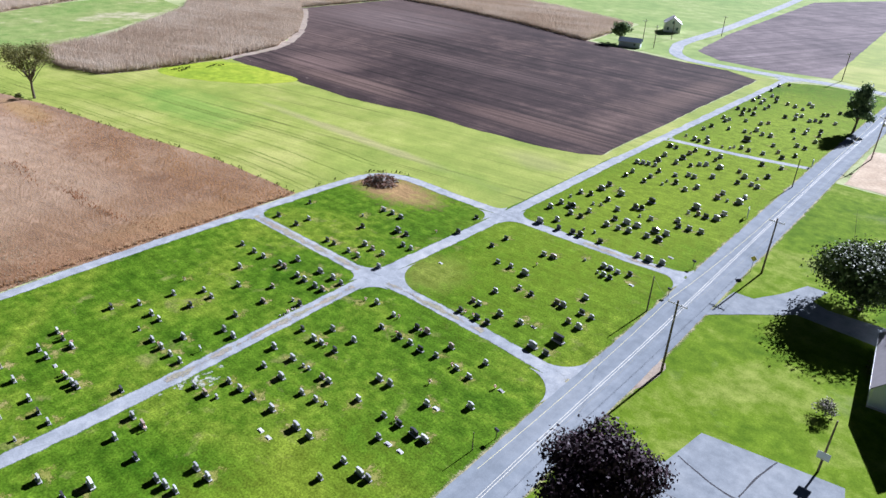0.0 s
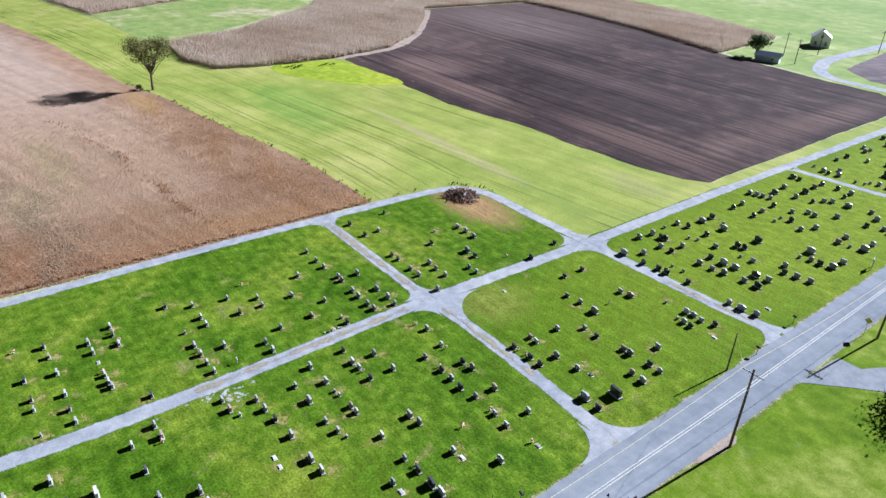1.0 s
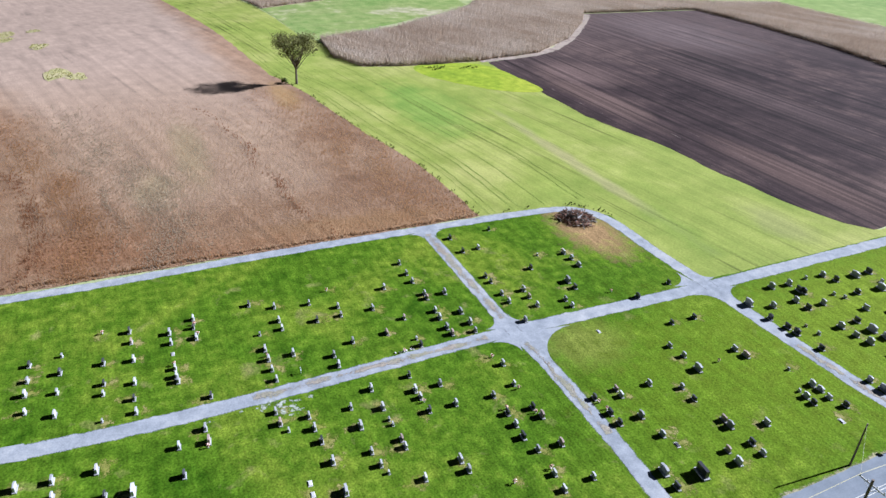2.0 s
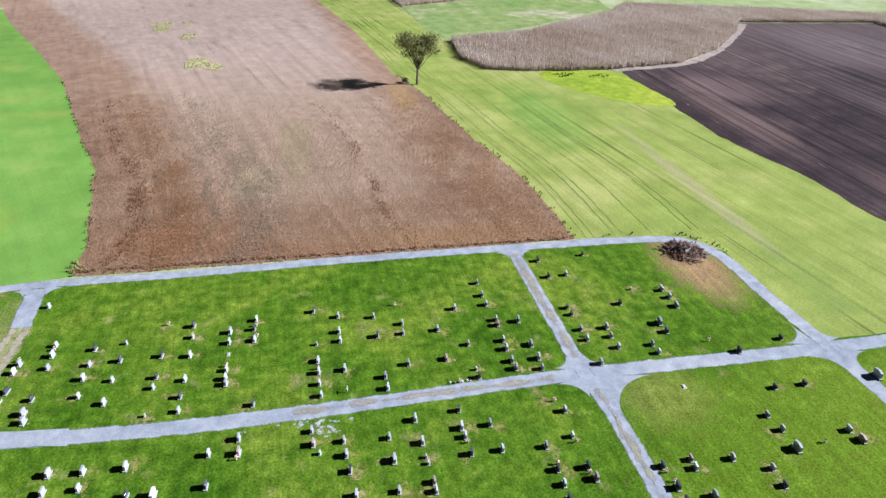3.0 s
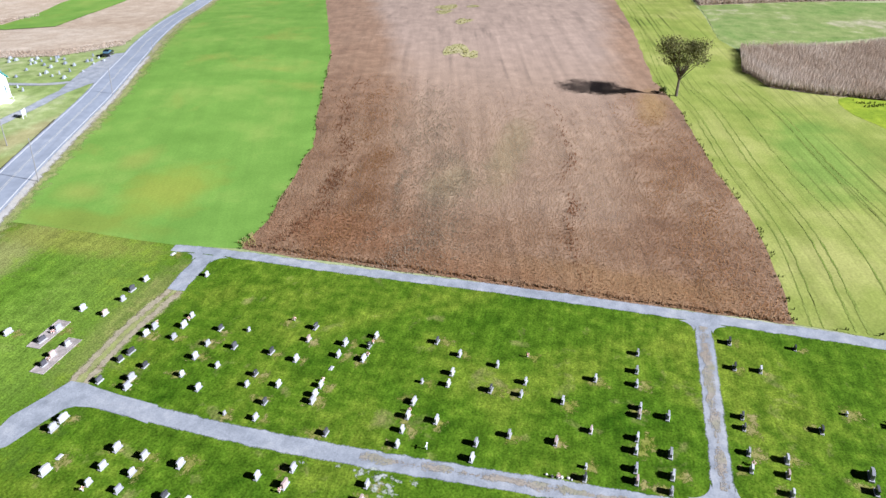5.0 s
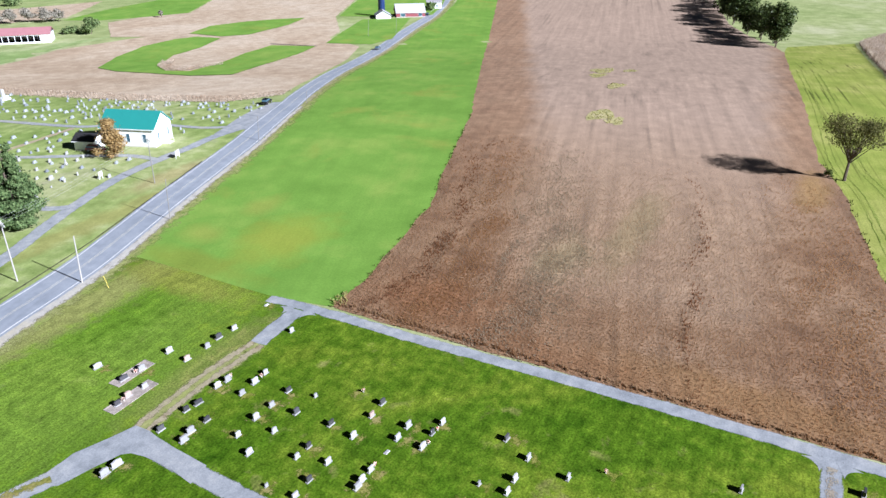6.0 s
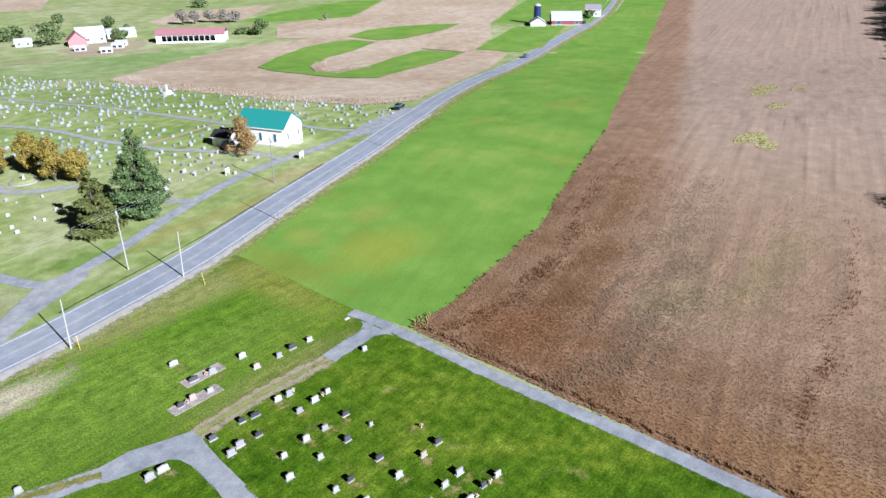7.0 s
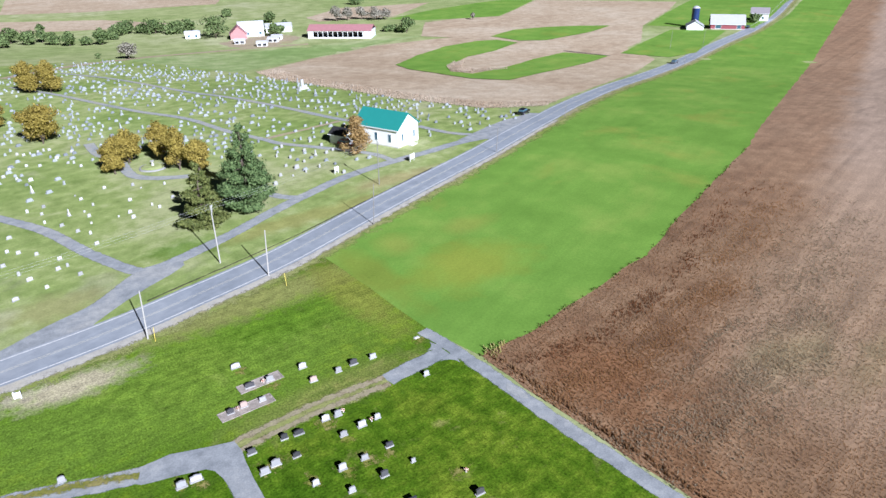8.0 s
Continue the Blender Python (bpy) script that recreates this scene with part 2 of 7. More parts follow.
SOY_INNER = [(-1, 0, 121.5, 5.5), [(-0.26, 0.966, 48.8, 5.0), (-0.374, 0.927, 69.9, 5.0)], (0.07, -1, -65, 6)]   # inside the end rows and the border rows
# the far rows pale softly: crop tone with distance haze mixed in
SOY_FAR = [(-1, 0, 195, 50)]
M = {
    "meadow": soil("meadow", [(0.38, (0.235, 0.295, 0.105)), (0.52, (0.295, 0.335, 0.145)), (0.64, (0.37, 0.385, 0.22))], 0.012, 0.12, 1.5, amt=(0.35, 0.5)),
    "lawn": soil("lawn", [(0.36, (0.034, 0.088, 0.003)), (0.5, (0.072, 0.136, 0.007)), (0.64, (0.140, 0.190, 0.016))], 0.05, 0.55, 4.0, turn=2, row=0.24, row_scale=1.7, row_len=0.14, amt=(0.65, 1.5), spots=((0.22, 0.205, 0.07), 0.24, 0.60, 0.80), rough=0.9, spec=0.02,
                 # entries over the roadside and north plots: dry tone plus backlit glow painted in
                 worn=[(-91.5, 92.5, 12, 6.0, (0.28, 0.18, 0.085), 0.95), (-62.5, 73, 6, 7, (0.19, 0.20, 0.04), 0.7), (-50, 185, 26, 85, (0.18, 0.24, 0.020), 0.75), (-82, -6.5, 14, 3, (0.24, 0.21, 0.08), 0.6), (-40, 20, 12, 22, (0.16, 0.20, 0.015), 0.5), (-70, -20, 44, 17, (0.145, 0.235, 0.030), 0.7), (-84, -26, 10, 6, (0.09, 0.18, 0.012), 0.7), (-84, -33, 26, 5, (0.25, 0.25, 0.085), 0.75), (-96.5, -26, 4, 15, (0.20, 0.215, 0.04), 0.75), (-48, 84, 22, 22, (0.105, 0.165, 0.008), 0.5), (-50, 135, 26, 55, (0.14, 0.195, 0.012), 0.7), (-57.5, -27.2, 8.5, 3.2, (0.44, 0.39, 0.27), 0.9), (-50.5, -30.5, 5, 3, (0.42, 0.38, 0.28), 0.8)]),
    "hay": soil("hay", [(0.36, (0.182, 0.242, 0.041)), (0.5, (0.242, 0.282, 0.058)), (0.64, (0.315, 0.322, 0.094))], 0.02, 0.12, 2.5, turn=9, row=0.17, row_scale=0.8, row_len=0.006, amt=(0.22, 0.6), rough=0.85, spec=0.05, lines=(1.3, 0.6), worn=[(-120, 108, 40, 2.0, (0.34, 0.30, 0.15), 0.6), (-165, 92, 26, 10, (0.15, 0.26, 0.045), 0.6), (-82, 128, 10, 5, (0.27, 0.27, 0.10), 0.6), (-86, 108, 12, 4, (0.17, 0.24, 0.04), 0.6)]),
    "wheat": soil("wheat", [(0.36, (0.124, 0.242, 0.035)), (0.52, (0.152, 0.278, 0.044)), (0.66, (0.206, 0.302, 0.057))], 0.03, 0.12, 2.5, turn=22, row=0.06, row_scale=0.4, row_len=0.01, amt=(0.15, 0.35), spots=((0.225, 0.275, 0.05), 0.05, 0.58, 0.76), worn=[(-116, -22, 12, 8, (0.24, 0.28, 0.04), 0.75), (-127, -35, 6, 4, (0.26, 0.27, 0.055), 0.5), (-111, -36, 4, 5, (0.26, 0.27, 0.055), 0.5), (-102, -30, 4, 14, (0.19, 0.235, 0.035), 0.7)]),
    # zone: dusty west end with distance haze mixed into the soil colour
    "tilth": soil("tilth", [(0.38, (0.024, 0.015, 0.015)), (0.5, (0.041, 0.0265, 0.025)), (0.64, (0.090, 0.060, 0.050))], 0.02, 0.12, 3.0, turn=1, row=0.75, row_scale=0.7, row_len=0.004, amt=(0.3, 0.9), lines=(0.5, 0.7), zone=((0.12, 0.086, 0.076), -165, -255, 0.6, 0.0), flecks=((0.20, 0.155, 0.135), 0.10, 1.3, 0.66, 0.76), spec=0.08,
                  worn=[(-185, 152, 16, 14, (0.13, 0.088, 0.075), 0.8), (-160, 142, 30, 6, (0.12, 0.08, 0.065), 0.8), (-100, 150, 26, 6, (0.105, 0.068, 0.055), 0.7), (-150, 190, 40, 8, (0.09, 0.062, 0.056), 0.6), (-84, 215, 6, 40, (0.105, 0.07, 0.056), 0.7), (-230, 230, 40, 26, (0.13, 0.098, 0.09), 0.6)]),
    "pale_tilth": soil("pale_tilth", [(0.38, (0.085, 0.068, 0.072)), (0.5, (0.115, 0.092, 0.095)), (0.64, (0.16, 0.13, 0.13))], 0.02, 0.12, 2.0, turn=70, row=0.4, row_scale=0.4, row_len=0.006, amt=(0.3, 0.7), flecks=((0.24, 0.21, 0.20), 0.05, 0.5, 0.62, 0.74)),
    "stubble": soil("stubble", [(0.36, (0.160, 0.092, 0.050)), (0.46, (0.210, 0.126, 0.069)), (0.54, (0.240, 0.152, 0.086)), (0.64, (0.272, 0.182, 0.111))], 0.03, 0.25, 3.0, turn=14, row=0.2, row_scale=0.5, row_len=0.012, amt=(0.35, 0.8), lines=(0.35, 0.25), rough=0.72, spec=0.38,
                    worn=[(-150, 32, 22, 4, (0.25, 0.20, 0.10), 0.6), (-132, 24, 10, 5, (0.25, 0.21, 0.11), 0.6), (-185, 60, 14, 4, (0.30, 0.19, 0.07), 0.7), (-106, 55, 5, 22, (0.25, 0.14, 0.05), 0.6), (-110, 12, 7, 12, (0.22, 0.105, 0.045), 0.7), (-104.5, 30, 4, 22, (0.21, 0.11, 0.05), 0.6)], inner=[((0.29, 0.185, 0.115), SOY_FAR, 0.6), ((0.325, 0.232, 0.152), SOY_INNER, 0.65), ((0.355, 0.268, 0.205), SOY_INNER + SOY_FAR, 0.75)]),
    "maize": soil("maize", [(0.38, (0.365, 0.278, 0.190)), (0.5, (0.425, 0.338, 0.240)), (0.62, (0.480, 0.40, 0.30))], 0.02, 0.2, 1.5, turn=20, row=0.07, row_scale=0.4, row_len=0.02, amt=(0.2, 0.6)),
    "gravel": soil("gravel", [(0.36, (0.235, 0.255, 0.275)), (0.5, (0.285, 0.302, 0.318)), (0.64, (0.335, 0.34, 0.335))], 0.08, 0.6, 6.0, amt=(0.35, 0.5), bump=0.03),
    "gravel_fade": soil("gravel_fade", [(0.36, (0.235, 0.255, 0.275)), (0.5, (0.285, 0.302, 0.318)), (0.64, (0.335, 0.34, 0.335))], 0.08, 0.6, 6.0, amt=(0.35, 0.5), bump=0.03, fade=0.6),
    "old_gravel_fade": soil("old_gravel_fade", [(0.36, (0.27, 0.29, 0.295)), (0.5, (0.315, 0.328, 0.328)), (0.64, (0.34, 0.33, 0.275))], 0.1, 0.6, 5.0, amt=(0.3, 0.5), fade=0.6),
    "track": soil("track", [(0.3, (0.27, 0.21, 0.14)), (0.5, (0.36, 0.30, 0.21)), (0.7, (0.30, 0.30, 0.12))], 0.15, 0.8, 5.0, amt=(0.3, 0.4)),
    "grave_grass": soil("grave_grass", [(0.36, (0.125, 0.158, 0.016)), (0.5, (0.175, 0.180, 0.038)), (0.64, (0.245, 0.215, 0.085))], 0.25, 1.5, 8.0, amt=(0.4, 0.8), fade=1.2),
    "old_gravel": soil("old_gravel", [(0.36, (0.30, 0.315, 0.32)), (0.5, (0.345, 0.355, 0.355)), (0.64, (0.37, 0.36, 0.30))], 0.1, 0.6, 5.0, amt=(0.3, 0.5)),
    "asphalt": soil("asphalt", [(0.36, (0.165, 0.188, 0.210)), (0.5, (0.195, 0.218, 0.242)), (0.64, (0.232, 0.252, 0.27))], 0.06, 0.5, 8.0, turn=90, row=0.12, row_scale=0.8, row_len=0.02, amt=(0.15, 0.25), bump=0.01, rough=0.85, spec=0.03),
    "highway": soil("highway", [(0.36, (0.235, 0.262, 0.30)), (0.5, (0.265, 0.292, 0.33)), (0.64, (0.305, 0.328, 0.36))], 0.06, 0.5, 8.0, turn=20, row=0.1, row_scale=0.8, row_len=0.02, amt=(0.15, 0.25), bump=0.01, rough=0.75),
    "verge": soil("verge", [(0.36, (0.26, 0.25, 0.17)), (0.5, (0.30, 0.29, 0.17)), (0.62, (0.18, 0.22, 0.05))], 0.12, 0.5, 5.0, amt=(0.3, 0.6)),
    "yard_lawn": soil("yard_lawn", [(0.37, (0.065, 0.125, 0.005)), (0.5, (0.115, 0.180, 0.010)), (0.63, (0.20, 0.24, 0.045))], 0.05, 0.5, 4.0, turn=-25, row=0.1, row_scale=0.5, row_len=0.06, amt=(0.3, 0.5), spots=((0.22, 0.24, 0.10), 0.08, 0.60, 0.85), spec=0.03),
    "old_lawn": soil("old_lawn", [(0.37, (0.180, 0.252, 0.068)), (0.5, (0.252, 0.312, 0.105)), (0.62, (0.335, 0.36, 0.175))], 0.03, 0.3, 3.0, turn=20, row=0.12, row_scale=0.4, row_len=0.03, amt=(0.35, 0.5), spots=((0.34, 0.33, 0.22), 0.05, 0.60, 0.78), spec=0.03,
                     worn=[(-108, -57, 34, 3.5, (0.27, 0.27, 0.09), 0.8), (-130, -64, 14, 3.5, (0.34, 0.29, 0.14), 0.7), (-60, -50, 8, 5, (0.30, 0.29, 0.13), 0.7), (-82, -58, 8, 4, (0.11, 0.21, 0.03), 0.7)]),
    "pasture": soil("pasture", [(0.38, (0.20, 0.29, 0.095)), (0.52, (0.265, 0.335, 0.135)), (0.64, (0.36, 0.39, 0.21))], 0.02, 0.15, 1.5, amt=(0.3, 0.5)),
    "rough_pasture": soil("rough_pasture", [(0.38, (0.15, 0.235, 0.055)), (0.52, (0.22, 0.265, 0.085)), (0.64, (0.36, 0.33, 0.21))], 0.03, 0.2, 1.5, amt=(0.4, 0.6)),
    "north_grass": soil("north_grass", [(0.38, (0.165, 0.245, 0.060)), (0.52, (0.215, 0.280, 0.080)), (0.64, (0.29, 0.325, 0.135))], 0.02, 0.15, 1.5, amt=(0.3, 0.5)),
    "worn_tar": soil("worn_tar", [(0.36, (0.175, 0.195, 0.215)), (0.5, (0.212, 0.232, 0.25)), (0.64, (0.25, 0.268, 0.282))], 0.15, 0.8, 8.0, amt=(0.2, 0.25), bump=0.01, rough=0.9, spec=0.03),
    "tar": plain("tar", (0.035, 0.035, 0.04), 1.0),
    "lane_fade": soil("lane_fade", [(0.36, (0.25, 0.205, 0.13)), (0.5, (0.32, 0.28, 0.19)), (0.64, (0.25, 0.235, 0.12))], 0.3, 1.2, 6.0, amt=(0.4, 0.6), fade=1.0),
    "stain_fade": soil("stain_fade", [(0.36, (0.24, 0.20, 0.15)), (0.5, (0.28, 0.25, 0.20)), (0.64, (0.23, 0.225, 0.15))], 0.3, 0.35, 6.0, amt=(0.4, 0.6), fade=4.0),
    "bed_gravel": soil("bed_gravel", [(0.36, (0.27, 0.24, 0.21)), (0.5, (0.34, 0.30, 0.27)), (0.64, (0.38, 0.34, 0.30))], 0.3, 1.2, 6.0, amt=(0.4, 0.6)),
    "spill_fade": soil("spill_fade", [(0.36, (0.19, 0.23, 0.14)), (0.5, (0.25, 0.28, 0.21)), (0.64, (0.31, 0.33, 0.28))], 0.3, 1.6, 5.0, amt=(0.4, 0.8), fade=1.8),
    "granite": plain("granite", (0.40, 0.405, 0.425), 0.4, var=0.12, scale=4, per_object=0.35),
    "marble": plain("marble", (0.50, 0.505, 0.51), 0.5, var=0.1, scale=3, per_object=0.25),
    "dark_granite": plain("dark_granite", (0.07, 0.07, 0.08), 0.22, var=0.15, scale=5, per_object=0.3),
    "rose_granite": plain("rose_granite", (0.38, 0.29, 0.26), 0.35, var=0.12, scale=5, per_object=0.2),
    "base_stone": plain("base_stone", (0.32, 0.32, 0.32), 0.8, var=0.15, scale=3, per_object=0.2),
    "concrete": plain("concrete", (0.55, 0.53, 0.50), 0.9, var=0.15, scale=2),
    "bark": plain("bark", (0.11, 0.085, 0.065), 0.95, var=0.3, scale=2, bump=0.05),
    "teal_roof": plain("teal_roof", (0.030, 0.235, 0.21), 0.45, var=0.06, scale=1),
    "blue_roof": plain("blue_roof", (0.10, 0.15, 0.23), 0.6, var=0.1, scale=1),
    "grey_roof": plain("grey_roof", (0.26, 0.24, 0.26), 0.85, var=0.12, scale=1.5),
    "red_roof": plain("red_roof", (0.36, 0.17, 0.185), 0.6, var=0.12, scale=0.6),
    "barn_red": plain("barn_red", (0.27, 0.07, 0.085), 0.7, var=0.12, scale=0.8),
    "barn_pink": plain("barn_pink", (0.42, 0.21, 0.21), 0.8, var=0.15, scale=0.8),
    "tin_roof": plain("tin_roof", (0.44, 0.45, 0.48), 0.45, var=0.08, scale=0.5),
    "siding": plain("siding", (0.62, 0.68, 0.72), 0.6, var=0.05, scale=1),
    "silo_blue": plain("silo_blue", (0.014, 0.035, 0.12), 0.35, var=0.1, scale=0.5),
    "dark_void": plain("dark_void", (0.02, 0.02, 0.022), 0.8),
    "window_glass": plain("window_glass", (0.06, 0.12, 0.16), 0.08, var=0.05),
    "black_paint": plain("black_paint", (0.012, 0.012, 0.015), 0.2, var=0.05, coat=0.6),
    "red_paint": plain("red_paint", (0.22, 0.02, 0.025), 0.25, var=0.05, coat=0.6),
    "grey_paint": plain("grey_paint", (0.10, 0.11, 0.13), 0.25, var=0.05, coat=0.6),
    "tyre": plain("tyre", (0.02, 0.02, 0.02), 0.9),
    "steel": plain("steel", (0.45, 0.46, 0.48), 0.4, metal=0.6),
    "wire": plain("wire", (0.30, 0.28, 0.20), 0.5),
    "white_wire": plain("white_wire", (0.42, 0.43, 0.42), 0.5),
    "sunlit_wire": plain("sunlit_wire", (0.70, 0.63, 0.34), 0.5),
    "yellow": plain("yellow", (0.70, 0.55, 0.06), 0.5),
    "brush": plain("brush", (0.34, 0.185, 0.12), 0.95, var=0.35, scale=2, per_object=0.4),
    "flower": leafy("flower", (0.55, 0.20, 0.16), (0.80, 0.74, 0.62), 0.7, 0),
    "copper_leaf": leafy("copper_leaf", (0.012, 0.006, 0.010), (0.05, 0.028, 0.038), 0.6, 0.08),
    "green_leaf": leafy("green_leaf", (0.025, 0.045, 0.012), (0.085, 0.115, 0.03), 0.5, 0.2),
    "sparse_leaf": leafy("sparse_leaf", (0.09, 0.10, 0.028), (0.21, 0.20, 0.07), 0.7, 0.4),
    "gold_leaf": leafy("gold_leaf", (0.23, 0.185, 0.034), (0.46, 0.37, 0.095), 0.7, 0.35),
    "rust_leaf": leafy("rust_leaf", (0.24, 0.15, 0.05), (0.50, 0.36, 0.16), 0.6, 0.3),
    "needle": leafy("needle", (0.06, 0.11, 0.05), (0.20, 0.26, 0.13), 0.6, 0.25),
    "pine_needle": leafy("pine_needle", (0.055, 0.10, 0.035), (0.20, 0.28, 0.11), 0.7, 0.25),
    "old_marble": plain("old_marble", (0.31, 0.335, 0.36), 0.7, var=0.15, scale=0.15),
    "old_granite": plain("old_granite", (0.20, 0.22, 0.255), 0.6, var=0.25, scale=0.15),
    "olive_needle": leafy("olive_needle", (0.07, 0.095, 0.025), (0.20, 0.22, 0.07), 0.6, 0.25),
    "far_leaf": leafy("far_leaf", (0.075, 0.12, 0.045), (0.22, 0.29, 0.11), 0.6, 0.3),
    "bare_twig": leafy("bare_twig", (0.17, 0.16, 0.13), (0.29, 0.27, 0.22), 0.8, 0),
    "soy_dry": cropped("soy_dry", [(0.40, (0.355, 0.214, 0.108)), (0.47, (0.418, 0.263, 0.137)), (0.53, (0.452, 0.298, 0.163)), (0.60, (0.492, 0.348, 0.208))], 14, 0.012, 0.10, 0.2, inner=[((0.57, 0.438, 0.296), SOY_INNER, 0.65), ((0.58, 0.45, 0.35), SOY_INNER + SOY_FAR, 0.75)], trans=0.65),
    "soy_red": leafy("soy_red", (0.22, 0.10, 0.050), (0.38, 0.20, 0.095), 0.85, 0.7),
    "soy_orange": leafy("soy_orange", (0.42, 0.245, 0.110), (0.50, 0.31, 0.15), 0.85, 0.65),
    "soy_grey": leafy("soy_grey", (0.40, 0.33, 0.23), (0.54, 0.46, 0.34), 0.85, 0.65),
    "corn_dry": cropped("corn_dry", [(0.40, (0.42, 0.33, 0.24)), (0.5, (0.50, 0.415, 0.32)), (0.6, (0.57, 0.495, 0.40))], 20, 0.02, 0.15, 0.3, trans=0.28),
    "bank_grass": soil("bank_grass", [(0.37, (0.17, 0.25, 0.015)), (0.5, (0.24, 0.31, 0.02)), (0.62, (0.30, 0.34, 0.03))], 0.05, 0.4, 3.0, amt=(0.4, 0.6)),
    "dust": soil("dust", [(0.37, (0.24, 0.19, 0.15)), (0.5, (0.31, 0.26, 0.21)), (0.62, (0.23, 0.19, 0.14))], 0.1, 0.4, 3.0, amt=(0.4, 0.6)),
    "weed_yellow": soil("weed_yellow", [(0.37, (0.31, 0.30, 0.13)), (0.5, (0.38, 0.345, 0.16)), (0.62, (0.36, 0.30, 0.20))], 0.1, 0.5, 3.0, amt=(0.4, 0.7)),
    "shoulder_fade": soil("shoulder_fade", [(0.36, (0.36, 0.345, 0.32)), (0.5, (0.43, 0.415, 0.375)), (0.64, (0.40, 0.37, 0.29))], 0.1, 0.6, 5.0, amt=(0.3, 0.5), fade=0.8),
    "gutter": soil("gutter", [(0.36, (0.045, 0.04, 0.03)), (0.5, (0.07, 0.06, 0.045)), (0.64, (0.12, 0.11, 0.06))], 0.2, 0.8, 5.0, amt=(0.4, 0.6), fade=0.5),
    "dry_fade": soil("dry_fade", [(0.37, (0.20, 0.235, 0.065)), (0.5, (0.255, 0.265, 0.10)), (0.62, (0.19, 0.24, 0.05))], 0.08, 0.6, 5.0, amt=(0.4, 0.7), fade=0.9),
    "verge_fade": soil("verge_fade", [(0.36, (0.27, 0.245, 0.15)), (0.5, (0.31, 0.285, 0.165)), (0.62, (0.20, 0.225, 0.06))], 0.12, 0.5, 5.0, amt=(0.3, 0.6), fade=0.8),
    # shade of the windrows along the mower passes, painted as darker green
    "mown_shade": soil("mown_shade", [(0.36, (0.125, 0.185, 0.027)), (0.5, (0.165, 0.215, 0.038)), (0.64, (0.215, 0.25, 0.055))], 0.06, 0.25, 4.0, amt=(0.4, 0.7), fade=1.3),
    "green_yellow": leafy("green_yellow", (0.40, 0.39, 0.13), (0.52, 0.48, 0.21), 0.7, 0.35),
    "weed": leafy("weed", (0.03, 0.06, 0.012), (0.16, 0.17, 0.04), 0.7, 0.15),
    "white_line": plain("white_line", (0.72, 0.72, 0.72), 0.7, var=0.25),
    "yellow_line": plain("yellow_line", (0.55, 0.53, 0.45), 0.7, var=0.2),
    "wood_pole": plain("wood_pole", (0.16, 0.12, 0.09), 0.9, var=0.2, scale=2),
    "grey_pole": plain("grey_pole", (0.22, 0.21, 0.20), 0.9, var=0.2, scale=2),
    # pale wood, also the painted sunlit tone of the near highway poles
    "pale_pole": plain("pale_pole", (0.40, 0.39, 0.375), 0.8, var=0.15, scale=2),
    "white_paint": plain("white_paint", (0.82, 0.84, 0.86), 0.6, var=0.05, scale=1),
}


# ---- building helpers ----
def obj(name, bm, material, parent=None, label=""):
    me = bpy.data.meshes.new(name)
    bm.to_mesh(me)
    bm.free()
    if material is not None:
        me.materials.append(material)
    ob = new(name, me)
    if parent is not None:
        ob.parent = parent
    if label:
        ob["label"] = label
    return ob


def part(name, bm, material, parent, label=""):
    return obj(name, bm, material, parent, label)


def cuts(bm, xs):
    """Cuts where the slope of the land changes, so that all sheets bend alike."""
    for i in range(14):
        u = 170 + 190 * i / 13
        bmesh.ops.bisect_plane(bm, geom=bm.verts[:] + bm.edges[:] + bm.faces[:], plane_co=(-0.8 * u, -0.6 * u, 0), plane_no=(0.8, 0.6, 0))


def smooth_line(points, closed=False, step=3.0):
    """A smooth line through the points, with a point about every step metres."""
    p = [Vector((*a, 0)) for a in points]
    n, out = len(p), []
    for i in range(n if closed else n - 1):
        a, b, c, d = (p[(i + k) % n] if closed else p[min(max(i + k, 0), n - 1)] for k in (-1, 0, 1, 2))
        k = max(1, int((c - b).length / step))
        for j in range(k):
            t = j / k
            out.append(0.5 * (2 * b + (c - a) * t + (2 * a - 5 * b + 4 * c - d) * t * t + (3 * b - a - 3 * c + d) * t ** 3))
    if not closed:
        out.append(p[-1])
    return out


def ragged(pts, amount, scale=0.5):
    return [Vector((q.x + amount * noise.noise((q.x * scale, q.y * scale, 3.1)), q.y + amount * noise.noise((q.x * scale, q.y * scale, 9.7)), 0)) for q in pts]


def sheet(name, outline, lift, material, rag=0.3, step=3.0, smooth=True, label="", category="field", thick=0.0):
    """A field or lawn: its outline laid on the land, a little above the sheet below."""
    pts = smooth_line(outline, True, step) if smooth else [q for i, a in enumerate(outline) for q in smooth_line([a, outline[(i + 1) % len(outline)]], False, step)[:-1]]
    pts = ragged(pts, rag)
    bm = bmesh.new()
    f = bm.faces.new([bm.verts.new((q.x, q.y, 0)) for q in pts])
    if f.normal.z == 0:
        f.normal_update()
    if f.normal.z < 0:
        f.normal_flip()
    bmesh.ops.triangulate(bm, faces=bm.faces[:])
    cuts(bm, None)
    for v in bm.verts:
        v.co.z = land(v.co.x, v.co.y) + lift
    return tagged(obj(name, bm, material), label, category, kind="structure")


